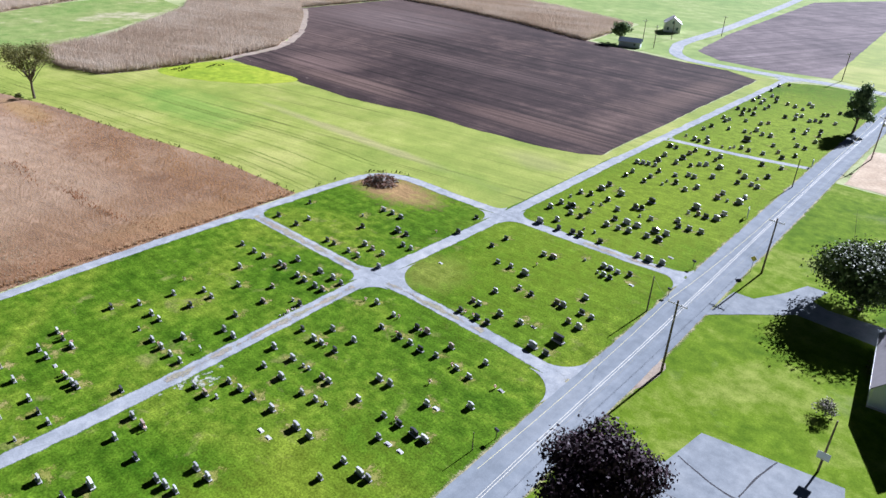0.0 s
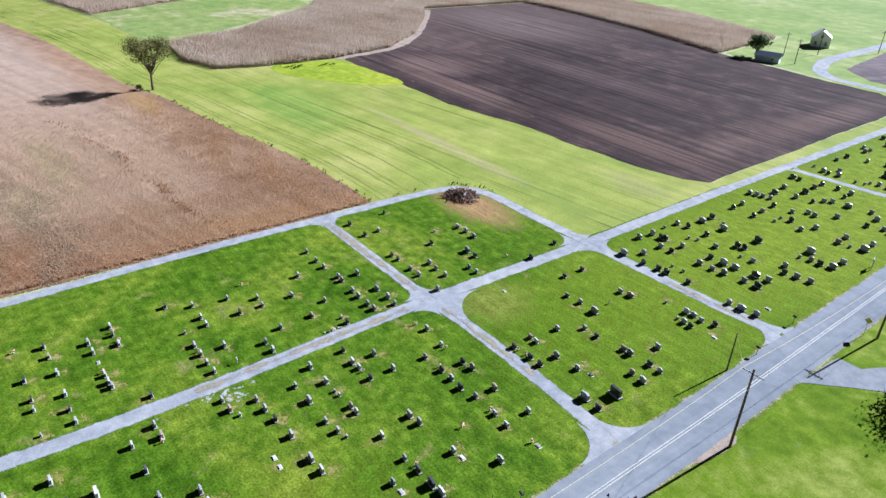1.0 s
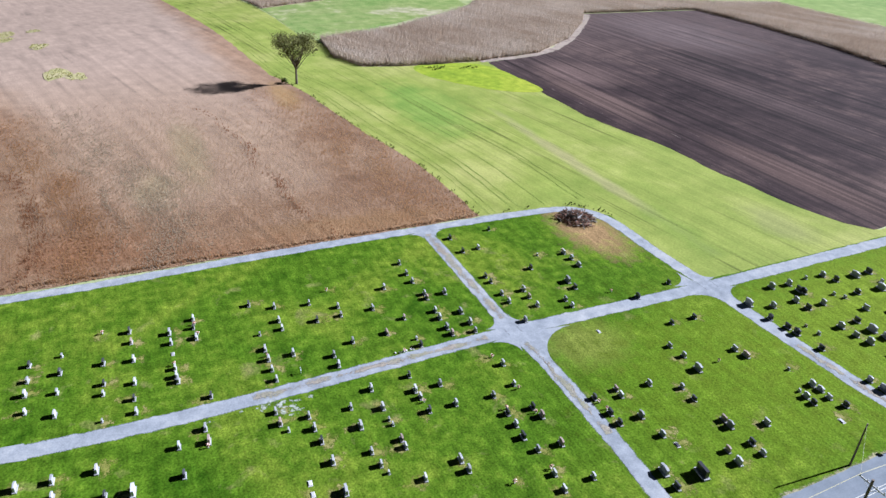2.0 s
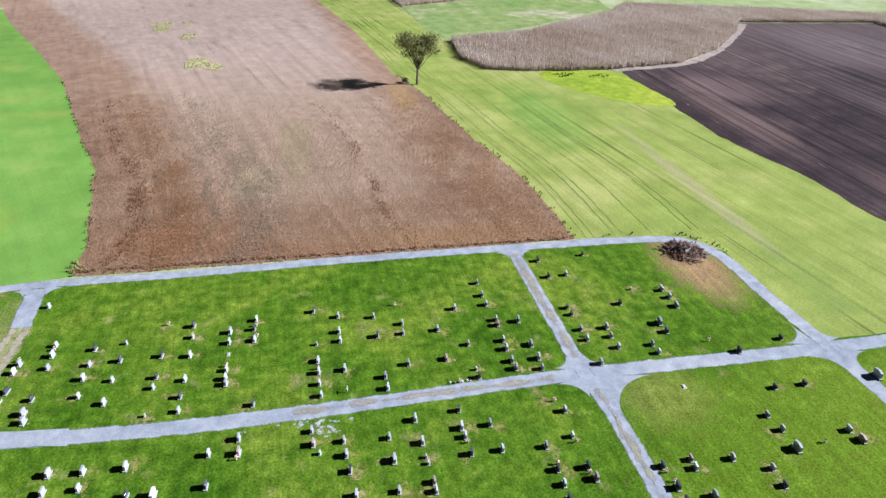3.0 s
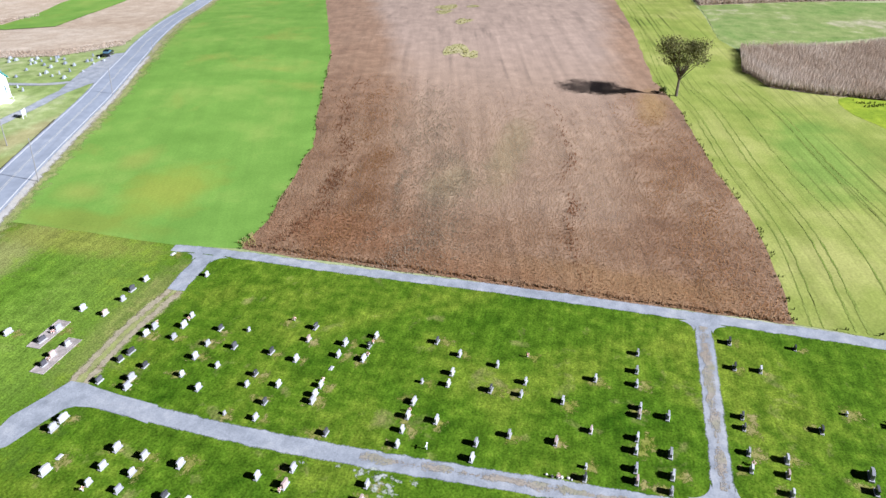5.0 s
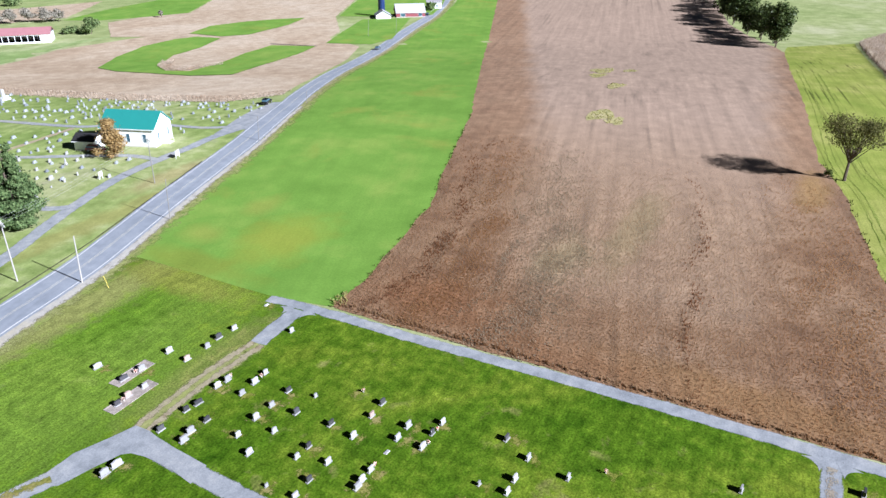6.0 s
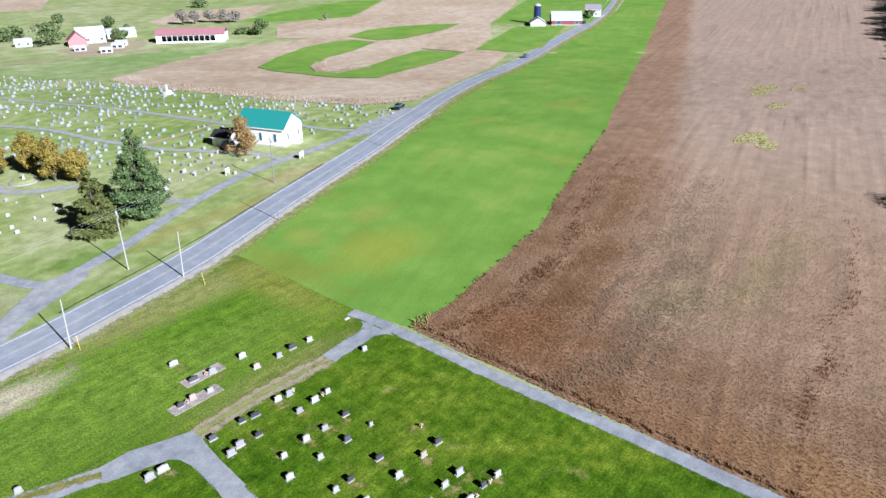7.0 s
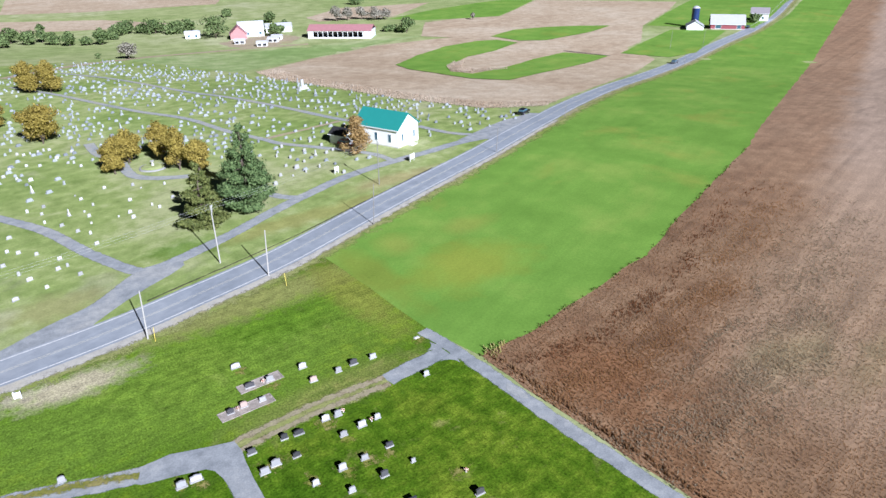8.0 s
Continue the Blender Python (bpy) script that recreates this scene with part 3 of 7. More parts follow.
def ribbon(name, line, width, lift, material, rag=0.0, step=2.0, label="", category="road", shift=0.0, gaps=None, parent=None, kind="structure", fade=0.0):
    """A road, lane or painted line along a centre line; width may be a number or (start, end). gaps: (on, off) metres for broken lines."""
    pts = smooth_line(line, False, step)
    bm, prev, run = bmesh.new(), None, 0.0
    edge = bm.verts.layers.float.new("edge") if fade else None
    n = len(pts)
    for i, q in enumerate(pts):
        d = (pts[min(i + 1, n - 1)] - pts[max(i - 1, 0)]).normalized()
        s = Vector((-d.y, d.x, 0))
        w = width if isinstance(width, (int, float)) else width[0] + (width[1] - width[0]) * i / (n - 1)
        if i:
            run += (q - pts[i - 1]).length
        ja = rag * noise.noise((q.x * 0.6, q.y * 0.6, 1.0)) + 0.5 * rag * noise.noise((q.x * 2.1, q.y * 2.1, 1.0))
        jb = rag * noise.noise((q.x * 0.6, q.y * 0.6, 7.0)) + 0.5 * rag * noise.noise((q.x * 2.1, q.y * 2.1, 7.0))
        row = []
        f = min(fade, w * 0.45)
        offs = [(w / 2 + ja, 0.0), (w / 2 - f, 1.0), (f - w / 2, 1.0), (jb - w / 2, 0.0)] if fade else [(w / 2 + ja, 0.0), (jb - w / 2, 0.0)]
        for off, level in offs:
            c = q + s * (shift + off)
            v = bm.verts.new((c.x, c.y, land(c.x, c.y) + lift))
            if fade:
                v[edge] = level
            row.append(v)
        if prev and not (gaps and run % (gaps[0] + gaps[1]) > gaps[0]):
            for k in range(len(row) - 1):
                bm.faces.new((prev[k], prev[k + 1], row[k + 1], row[k]))
        prev = row
    for v in [v for v in bm.verts if not v.link_faces]:
        bm.verts.remove(v)
    ob = obj(name, bm, material, parent)
    return tagged(ob, label, category, kind=kind) if parent is None else ob


# ---- the ground and the fields ----
def make_ground():
    bm = bmesh.new()
    bmesh.ops.create_grid(bm, x_segments=2, y_segments=2, size=2200)
    cuts(bm, None)
    for v in bm.verts:
        v.co.z = land(v.co.x, v.co.y)
    tagged(obj("ground", bm, M["meadow"]), "rolling pasture grass with pale dry patches", "ground", kind="structure")


make_ground()
SOY_L = [(-100.7, -0.8), (-110, -0.9), (-121.5, -2.8), (-143, -6.5), (-153, -10.5), (-175, -17.8), (-205, -27.5), (-330, -80), (-560, -172), (-700, -228)]
SOY_R = [(-102.0, 76.5), (-122, 76), (-133, 74.7), (-154, 70.5), (-185, 66), (-206, 60.5), (-250, 56), (-320, 48), (-390, 42), (-412, 37), (-491, 6), (-560, -9), (-700, -38)]
ROAD_B = [(-10, -33.8), (-30, -34.6), (-50, -36.1), (-62, -37.3), (-70, -38.6), (-77, -40.2), (-86, -42.2), (-96, -45.0), (-118.5, -53.3), (-140, -60.6), (-160, -67.6), (-190, -80), (-208, -88.4), (-249, -106.2), (-280, -117.4), (-300, -124.4), (-335, -136.0), (-357, -142.8), (-394, -153.5), (-436, -165), (-501, -189), (-577, -222), (-700, -275)]
sheet("lawn", [(-99.5, -10), (-101, 66), (-101, 92), (-96, 100), (-71, 101), (-72, 150), (-72.5, 258), (-58, 268), (-36, 268), (-30, 100), (-25, 0), (-24, -33), (-60, -36), (-99.5, -42)], 0.03, M["lawn"], 0.2, smooth=False, label="mown green cemetery lawn with pale worn patches", category="lawn")
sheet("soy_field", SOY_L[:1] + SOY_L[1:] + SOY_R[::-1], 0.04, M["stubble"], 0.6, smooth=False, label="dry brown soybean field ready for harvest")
sheet("wheat_field", [(-99.1, -41), (-99.3, -9.6)] + SOY_L + [(-700, -262), (-577, -212), (-501, -180)] + [(-440, -159), (-354, -135), (-300, -121), (-250, -100), (-200, -79.5), (-155, -64.5), (-120, -49)], 0.036, M["wheat"], 0.5, smooth=False, label="bright green field of young winter wheat")
sheet("hay_field", SOY_R[:9] + [(-414, 42), (-443, 71), (-369, 74.5), (-315, 78.2), (-280, 79.8), (-256, 81.1), (-247, 85), (-222, 85.6), (-209, 90), (-207, 103), (-207, 130), (-180, 133), (-166, 131), (-143, 132), (-121, 136.5), (-86, 139.5), (-74, 143), (-71, 147), (-70, 99.6), (-94.5, 99.4), (-100.8, 93.5)], 0.035, M["hay"], 0.5, smooth=False, label="cut yellow-green hay field with mower stripes")
sheet("bank", [(-206, 106), (-203, 126), (-182, 131), (-170, 130.6), (-174, 118), (-192, 105)], 0.06, M["bank_grass"], 0.8, label="uncut grassy bank with dark weeds", category="bank")
DIRT = [(-73.5, 143), (-75.5, 200), (-77, 255), (-90, 261), (-106, 261), (-151, 265), (-195, 277), (-238, 280), (-272, 279), (-274, 213), (-256, 201), (-228, 176), (-211, 155), (-204, 130), (-174, 129.5), (-146, 129.3), (-122, 134.4), (-103, 135), (-86, 137.2), (-77.6, 140)]
sheet("ploughed_field", DIRT, 0.05, M["tilth"], 0.6, smooth=False, label="dark brown freshly worked earth field with row streaks")
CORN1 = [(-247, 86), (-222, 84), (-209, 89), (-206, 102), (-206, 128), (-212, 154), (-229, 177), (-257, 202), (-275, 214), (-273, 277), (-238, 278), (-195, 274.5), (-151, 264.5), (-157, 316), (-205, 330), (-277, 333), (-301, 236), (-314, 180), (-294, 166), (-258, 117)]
sheet("corn_field", CORN1, 0.06, M["maize"], 0.8, smooth=False, label="tan field of standing dry corn")
sheet("ploughed_field", [(-112.6, 287), (-120, 340), (-132, 511), (-100, 585), (-73, 428), (-60, 281), (-81, 275), (-99, 276)], 0.05, M["pale_tilth"], 0.6, smooth=False, label="bare brown field beside the country lane")
sheet("grass_strip", [(-70.5, 145), (-71.2, 200), (-71.6, 262), (-90, 263.5), (-106, 263), (-106, 260), (-90, 260), (-76.5, 254), (-75.2, 200), (-73.2, 143)], 0.046, M["hay"], 0.5, smooth=False, label="rough yellow-green grass beside the lane", category="grass")
sheet("corn_stubble", [(-164, -219), (-204, -249), (-250, -268), (-292, -262), (-316, -250), (-320, -225), (-350, -201), (-338, -170), (-326, -146), (-290, -128), (-203, -93), (-186, -101), (-175, -130), (-162, -196)], 0.10, M["maize"], 0.6, smooth=False, label="pale tan field of dry corn stubble")
sheet("wheat_strip", [(-223.5, -206), (-219.6, -190), (-221, -173), (-222, -152), (-231, -140), (-262, -150), (-294, -158), (-316, -165), (-308, -186), (-285, -182), (-252, -169), (-232, -163), (-229, -173), (-238, -188), (-265, -207), (-286, -212), (-311, -222), (-309, -236), (-298, -241), (-275, -239), (-250, -227)], 0.30, M["wheat"], 0.4, smooth=False, label="curved strip of bright green winter wheat")
sheet("wheat_strip", [(-314.3, -247.5), (-339, -256), (-360, -250), (-377, -240), (-390, -228), (-364, -219.5), (-342, -218), (-327, -217), (-315.5, -225.5)], 0.32, M["wheat"], 0.4, smooth=False, label="curved strip of bright green winter wheat")
sheet("stubble_field", [(-287, -276), (-320, -318), (-342, -318), (-372, -306), (-391, -317), (-453, -356), (-514, -272), (-475, -249), (-404, -215), (-360, -181), (-326, -168), (-308, -240)], 0.14, M["maize"], 0.6, smooth=False, label="distant tan stubble field")
sheet("wheat_field", [(-326, -166), (-360, -179), (-402, -194), (-421, -171), (-353, -143), (-334, -144)], 0.20, M["wheat"], 0.4, smooth=False, label="distant bright green wheat field")

sheet("meadow", [(-104, -44), (-57, -38.5), (-40, -60), (-40, -130), (-60, -260), (-80, -300), (-130, -306), (-163, -222), (-176, -130), (-188, -101), (-197, -86), (-160, -72)], 0.02, M["old_lawn"], 0.4, smooth=False, label="thin mown grass of the old graveyard", category="lawn")
sheet("wheat_field", [(-406, -214), (-424, -184), (-440, -166), (-470, -176), (-540, -206), (-640, -246), (-600, -300), (-506, -261), (-457, -239)], 0.10, M["wheat"], 0.6, smooth=False, label="far green wheat field behind the silo")
sheet("pasture", [(-130, -304), (-157, -222), (-205, -252), (-250, -271), (-294, -277), (-224, -293), (-181, -295)], 0.03, M["pasture"], 0.6, smooth=False, label="green pasture strip below the farm")
sheet("farm_yard", [(-192, -318), (-200, -303), (-222, -308), (-236, -322), (-232, -342), (-206, -340), (-192, -334)], 0.045, M["track"], 2.5, step=2.0, smooth=False, label="trodden pale farmyard earth round the hutches", category="yard")
sheet("tan_field", [(-137, -700), (-300, -600), (-262, -523), (-170, -548), (-117, -580)], 0.03, M["maize"], 1.0, smooth=False, label="far pale tan field")
sheet("tan_field", [(-111, -532), (-168, -490), (-200, -434), (-162, -437), (-103, -470)], 0.03, M["maize"], 1.0, smooth=False, label="far pale tan field")
sheet("tan_field", [(-276, -395), (-319, -425), (-386, -404), (-322, -357), (-273, -372)], 0.03, M["maize"], 1.0, smooth=False, label="far pale tan field")
sheet("wheat_field", [(-313, -349), (-356, -365), (-412, -376), (-439, -376), (-452, -358), (-414, -333), (-373, -308), (-342, -320), (-324, -329)], 0.03, M["wheat"], 0.6, smooth=False, label="far bright green wheat field")
sheet("pasture", [(-316, 79), (-325, 98), (-335, 121), (-345, 176), (-303, 170), (-274, 129), (-256, 100), (-248, 87), (-256, 81)], 0.034, M["rough_pasture"], 0.8, smooth=False, label="small green pasture between corn and hay")
sheet("pasture", [(-76, 262.5), (-150, 267), (-158, 325), (-280, 335), (-330, 430), (-340, 700), (60, 700), (60, 280), (-60, 282)], 0.014, M["north_grass"], 0.8, smooth=False, label="mown green grass round the white farmhouse")
CORN2 = [(-443, 73), (-369, 76), (-316, 79.5), (-324, 96), (-333, 115), (-352, 170), (-400, 210), (-520, 190), (-500, 90)]
sheet("corn_field", CORN2, 0.07, M["maize"], 0.8, smooth=False, label="far tan field of standing dry corn past the pasture")
sheet("yard", [(-25.5, -10), (-27.2, 90), (-28.9, 150), (-29.4, 168), (10, 168), (40, 120), (40, -10)], 0.02, M["yard_lawn"], 0.3, smooth=False, label="mown house lawn beside the road", category="lawn")
sheet("stubble_field", [(-27.2, 169), (-28.3, 200), (-10, 210), (30, 205), (30, 170)], 0.04, M["maize"], 0.5, smooth=False, label="tan stubble field beyond the house lawn")
sheet("grass_field", [(-36, 276), (-60, 280), (-72, 420), (-60, 520), (60, 520), (60, 276)], 0.02, M["hay"], 0.5, smooth=False, label="pale cut grass field past the crossroads")

ribbon("field_track", [(-311.3, -189.1), (-314.2, -176.6), (-316.8, -164.4)], 1.3, 0.36, M["dust"], 0.2, label="pale bare track across the end of the wheat", category="field track")
ribbon("field_margin", [(-206, 128), (-211, 154), (-228, 176.5), (-256, 201.5), (-272, 214)], 3.2, 0.07, M["dust"], 0.8, step=2.0, label="dusty tan margin between corn and bare earth", category="field margin")
# ---- roads and lanes ----
ROAD_A = [(-25.5, -40), (-28.8, 40), (-29.7, 80), (-30.3, 100), (-32.4, 175), (-33.4, 240), (-34, 300), (-36, 420)]
ribbon("verge", ROAD_A, 7.8, 0.045, M["verge_fade"], 0.35, step=1.0, fade=0.9, label="dusty gravel road shoulder", category="verge")
ribbon("verge", ROAD_B, 11.5, 0.042, M["dry_fade"], 0.9, step=1.0, shift=-2.2, fade=3.0, label="thin dry roadside grass", category="verge")
ribbon("verge", ROAD_B, 9.6, 0.05, M["verge_fade"], 0.5, step=1.0, shift=-1.0, fade=1.6, label="tan roadside grass and dust", category="verge")
ribbon("shoulder", ROAD_B[:12], (4.2, 1.6), 0.058, M["shoulder_fade"], 0.4, step=1.0, shift=-4.0, fade=1.3, label="pale crushed gravel road shoulder", category="shoulder")
# dark flush strip along the far edge of the highway
ribbon("gutter", [(-71, -43.2), (-76.6, -44.7), (-87.6, -47.4), (-100.2, -50.9), (-111.8, -54.9), (-127.1, -60.1), (-140, -64.6)], 0.5, 0.06, M["gutter"], 0.2, step=0.7, fade=0.2, label="thin dark ragged line beside the highway", category="gutter")
ribbon("road", ROAD_A, 6.5, 0.09, M["asphalt"], 0.12, step=1.0, label="grey asphalt country road with painted lines")
ribbon("road", ROAD_B, 7.0, 0.095, M["highway"], 0.1, step=1.0, label="grey asphalt highway with white edge lines")
for line, w, sides in ((ROAD_A, 2.75, ()), (ROAD_B, 2.95, (-1, 1))):
    for sgn in (-1, 1):
        if sgn in sides:
            ribbon("edge_line", line, 0.15, 0.115, M["white_line"], 0, shift=sgn * w, label="painted white edge line", category="road marking")
        ribbon("centre_line", line, 0.07, 0.115, M["yellow_line"], 0, shift=sgn * 0.16, label="painted cream centre line", category="road marking")
G = M["gravel"]
LANES = [
    ([(-68.2, -5), (-67.2, 2), (-66.6, 20), (-67.2, 40), (-68.3, 63), (-68.4, 99), (-69.6, 147), (-70.2, 200), (-70.6, 262), (-70, 268)], (2.6, 3.3)),
    ([(-98.6, -10.5), (-99.2, -3), (-99.4, 16), (-100.3, 40), (-100.5, 65), (-100.4, 86), (-98.8, 94.5), (-93, 98.2), (-80, 98.6), (-69, 99.3), (-65, 99.4), (-45, 100.3), (-34, 101.4)], (2.3, 2.9)),
    ([(-100, 65), (-85, 65), (-69.7, 65), (-60, 65.6), (-47, 65.5), (-38, 65), (-32.4, 64.6)], 2.5),
    ([(-68, 167.5), (-50, 170), (-34, 174)], 2.5),
]
LANES += [
    ([(-98, -4.5), (-92, -4.3), (-88.5, -3.9)], 3.0),
    ([(-68, -4), (-62, -5.6), (-57, -7.0), (-45, -11.5), (-28, -16)], 2.9),
    ([(-33, 273), (-56, 272), (-71, 269), (-90, 267), (-106, 266.5), (-115, 273), (-120.5, 285), (-124, 300), (-126.5, 350), (-133, 420), (-143, 515), (-160, 640)], 5.6),
]
LANES += [
    ([(-54, -40), (-64.5, -46), (-70, -50.5), (-73.5, -53.2), (-78, -53.9), (-89, -58), (-101, -63.8), (-108.5, -67), (-120, -71.4), (-128, -73.2), (-137, -74.2), (-146, -74.6), (-155, -75.6), (-164, -75), (-170, -74)], 3.2),
    ([(-73, -54), (-71.4, -57), (-67.7, -68), (-64, -82), (-58, -95), (-50, -110)], 2.8),
    ([(-109, -67), (-106.5, -69), (-104.5, -73), (-104.5, -78)], 2.6),
]
LANES += [
    ([(-136, -74.5), (-135, -82), (-130.6, -90.4), (-122, -104), (-120, -110.5), (-115.5, -125), (-111.5, -145), (-103, -164), (-95, -188), (-89, -207), (-79, -233)], 2.4),
    ([(-149, -109), (-145.6, -114), (-142.7, -125), (-139.4, -140), (-132, -167), (-125, -185), (-112.6, -231), (-100, -260)], 2.6),
    ([(-157.5, -95), (-160, -84), (-165, -77)], 2.4),
    ([(-83.6, -137), (-83.4, -126), (-85.8, -116), (-85.4, -109), (-85.6, -103.5), (-88.2, -99.4), (-92.4, -96.4), (-97, -94.4)], 3.0),
]
for i, (line, w) in enumerate(LANES):
    ribbon("lane", line, w, 0.040 + 0.001 * i if i < 7 else 0.06 + 0.002 * i, M["gravel_fade"] if i < 10 else M["old_gravel_fade"], 0.22, step=0.9, fade=0.45, label="pale grey gravel cemetery lane", category="lane")
ribbon("lane", [(-88.5, -3.9), (-80, -4.5), (-74, -4.4), (-68, -4)], 3.4, 0.048, M["dry_fade"], 0.5, step=0.8, fade=0.9, label="yellowed grass of a little-used drive", category="lane")
for k, sh in enumerate((-0.8, 0.8)):
    ribbon("lane", [(-88.5, -3.9), (-80, -4.5), (-74, -4.4), (-68, -4)], 1.3, 0.055 + 0.002 * k, M["lane_fade"], 0.3, step=0.5, shift=sh, fade=0.5, label="worn tan wheel track in grass", category="lane")
ribbon("lane", [(-119.5, -111), (-130, -111.8), (-144, -113.7)], 1.6, 0.052, M["track"], 0.5, step=1.0, label="worn tan footpath", category="lane")
ribbon("lane", [(-79, -257), (-110, -285), (-142, -302), (-165, -306), (-200, -305), (-228, -298)], 5, 0.052, M["track"], 1.0, step=3.0, label="pale farm track across pasture", category="lane")
sheet("pale_patch", [(-99.6, 5.6), (-98.9, 6.4), (-98.8, 8.4), (-99.5, 9.6), (-100.0, 8.2), (-100.1, 6.6)], 0.062, M["old_gravel"], 0.3, step=0.6, label="pale spilled gravel on the lane", category="gravel")
sheet("driveway", [(-27.0, 92.6), (-26.4, 102.6), (-23.3, 102.9), (-20.6, 108), (-18.6, 113.5), (-15.5, 113.8), (-16.5, 109), (-14, 107.8), (-4, 109.0), (7, 109.8), (7, 102.0), (-6, 102.4), (-17, 102.8), (-23.6, 96.2)], 0.06, M["worn_tar"], 0.15, smooth=False, step=1.0, label="old grey asphalt driveway under a tree", category="drive")
sheet("mud_patch", [(-26.6, 68.5), (-25.4, 71), (-25.0, 76), (-26.3, 77), (-26.9, 73)], 0.05, M["dust"], 0.3, step=0.7, label="brown bare earth beside the pole", category="ground")
sheet("court", [(-17.6, 60.5), (-16.6, 67.6), (-9, 69), (-2.0, 70.2), (-1.0, 66), (-1, 45), (-14, 45), (-19.5, 52), (-19.0, 59)], 0.06, M["worn_tar"], 0.05, smooth=False, label="grey asphalt parking court with dark cracks", category="court")
for line in ([(-17, 62.2), (-11, 60.5), (-5, 61.5), (-1.5, 61)], [(-8.6, 69), (-9.4, 65), (-9.8, 61)], [(-15, 56), (-10, 54.5), (-4, 55.5)]):
    ribbon("crack", line, 0.16, 0.07, M["tar"], 0.08, step=0.5, label="dark tar-filled crack", category="crack")
# worn middles and wheel tracks of the lanes
for line, w, lift in (([(-98.5, 65), (-85, 65), (-71.5, 65)], 0.7, 0.062), ([(-67, 30), (-67.6, 46), (-68.2, 61)], 0.6, 0.063), ([(-65.5, 65.4), (-55, 65.6), (-47, 65.5)], 0.5, 0.062), ([(-52, 100), (-45, 100.3), (-38, 101)], 0.6, 0.062)):
    ribbon("lane_middle", line, w * 1.7, lift, M["stain_fade"], 0.5, step=0.6, fade=0.5, label="thin dry grass down the lane", category="grass strip")


ribbon("lane_middle", [(-59.5, -6.2), (-54, -8.6), (-45, -12)], 1.5, 0.071, M["grave_grass"], 0.5, step=0.6, fade=0.6, label="green grass down the middle of the lane", category="grass strip")
sheet("lane_mouth", [(-51, -38.6), (-51.3, -41.8), (-57.4, -44.8), (-63, -46.8), (-68.3, -49.2), (-70.1, -52.2), (-74, -54.6), (-80, -55.2), (-79.5, -51.6), (-76.6, -49.6), (-72.6, -47.6), (-68.6, -45.2), (-65.1, -42.8), (-62, -40.2)], 0.088, G, 0.1, step=1.0, smooth=False, label="wide gravel mouth of the cemetery drive", category="lane")
sheet("lane_fork", [(-57, -7.2), (-63, -7.4), (-66.7, -5.9), (-69.3, -5.0), (-69.3, -3.0), (-68.7, 1.4), (-68.3, 6.6), (-65.6, 7.1), (-66.2, 3.3), (-66.2, -0.3), (-65.9, -1.9), (-65.2, -2.7), (-63.3, -3.4), (-59.2, -4.6)], 0.066, G, 0.08, step=0.6, smooth=False, label="gravel fork of two cemetery lanes", category="lane")
sheet("lane_mouth", [(-157, -77.2), (-164, -79.6), (-171, -82.4), (-180, -85.2), (-192, -87.4), (-194, -85), (-186, -81), (-174, -75), (-166, -71.5), (-163, -73.8)], 0.089, G, 0.1, step=1.0, smooth=False, label="wide gravel mouth of the chapel drive", category="lane")


def fillet(corner, a, b, r, lift):
    """The rounded apron where two lanes meet."""
    c, a, b = Vector((*corner, 0)), Vector((*a, 0)), Vector((*b, 0))
    mid = c + (a + b) * r
    pts = [c - (a + b) * 0.9] + [mid - a * r * math.sin(k) - b * r * math.cos(k) for k in [i * math.pi / 16 for i in range(9)]]
    bm = bmesh.new()
    f = bm.faces.new([bm.verts.new((q.x, q.y, land(q.x, q.y) + lift)) for q in pts])
    f.normal_update()
    if f.normal.z < 0:
        f.normal_flip()
    tagged(obj("lane_apron", bm, G), "rounded gravel apron of a lane corner", "lane", kind="structure")


CORNERS = [
    ((-66.8, 66.6), (1, 0), (0, 1), 6.5), ((-66.9, 64.0), (1, 0), (0, -1), 3.0), ((-69.9, 66.2), (-1, 0), (0, 1), 2.2), ((-69.9, 63.8), (-1, 0), (0, -1), 2.2),
    ((-66.9, 100.6), (1, 0), (0, 1), 3.0), ((-66.9, 98.2), (1, 0), (0, -1), 3.0), ((-70.1, 97.3), (-1, 0), (0, -1), 3.5), ((-70.2, 100.2), (-1, 0), (0, 1), 2.0),
    ((-99.1, 66.2), (1, 0), (0, 1), 1.8), ((-99.1, 63.8), (1, 0), (0, -1), 1.8), ((-97.9, -3.0), (1, 0), (0, 1), 1.8), ((-97.6, -6.1), (1, 0), (0, -1), 1.5),
]
CORNERS += [
    ((-32.9, 63.5), (-1, 0), (0, -1), 5.0), ((-33.0, 65.9), (-1, 0), (0, 1), 4.5), ((-33.9, 100.2), (-1, 0), (0, -1), 4.0), ((-33.9, 102.5), (-1, 0), (0, 1), 2.5),
    ((-68.6, 166.4), (1, 0), (0, -1), 1.5), ((-68.6, 169.0), (1, 0), (0, 1), 1.5),
    ((-68.6, 265.6), (1, 0), (0, -1), 4.0), ((-72.4, 265), (-1, 0), (0, -1), 3.0),
]
for k, (corner, a, b, r) in enumerate(CORNERS):
    fillet(corner, a, b, r, 0.0485 + 0.0004 * k)


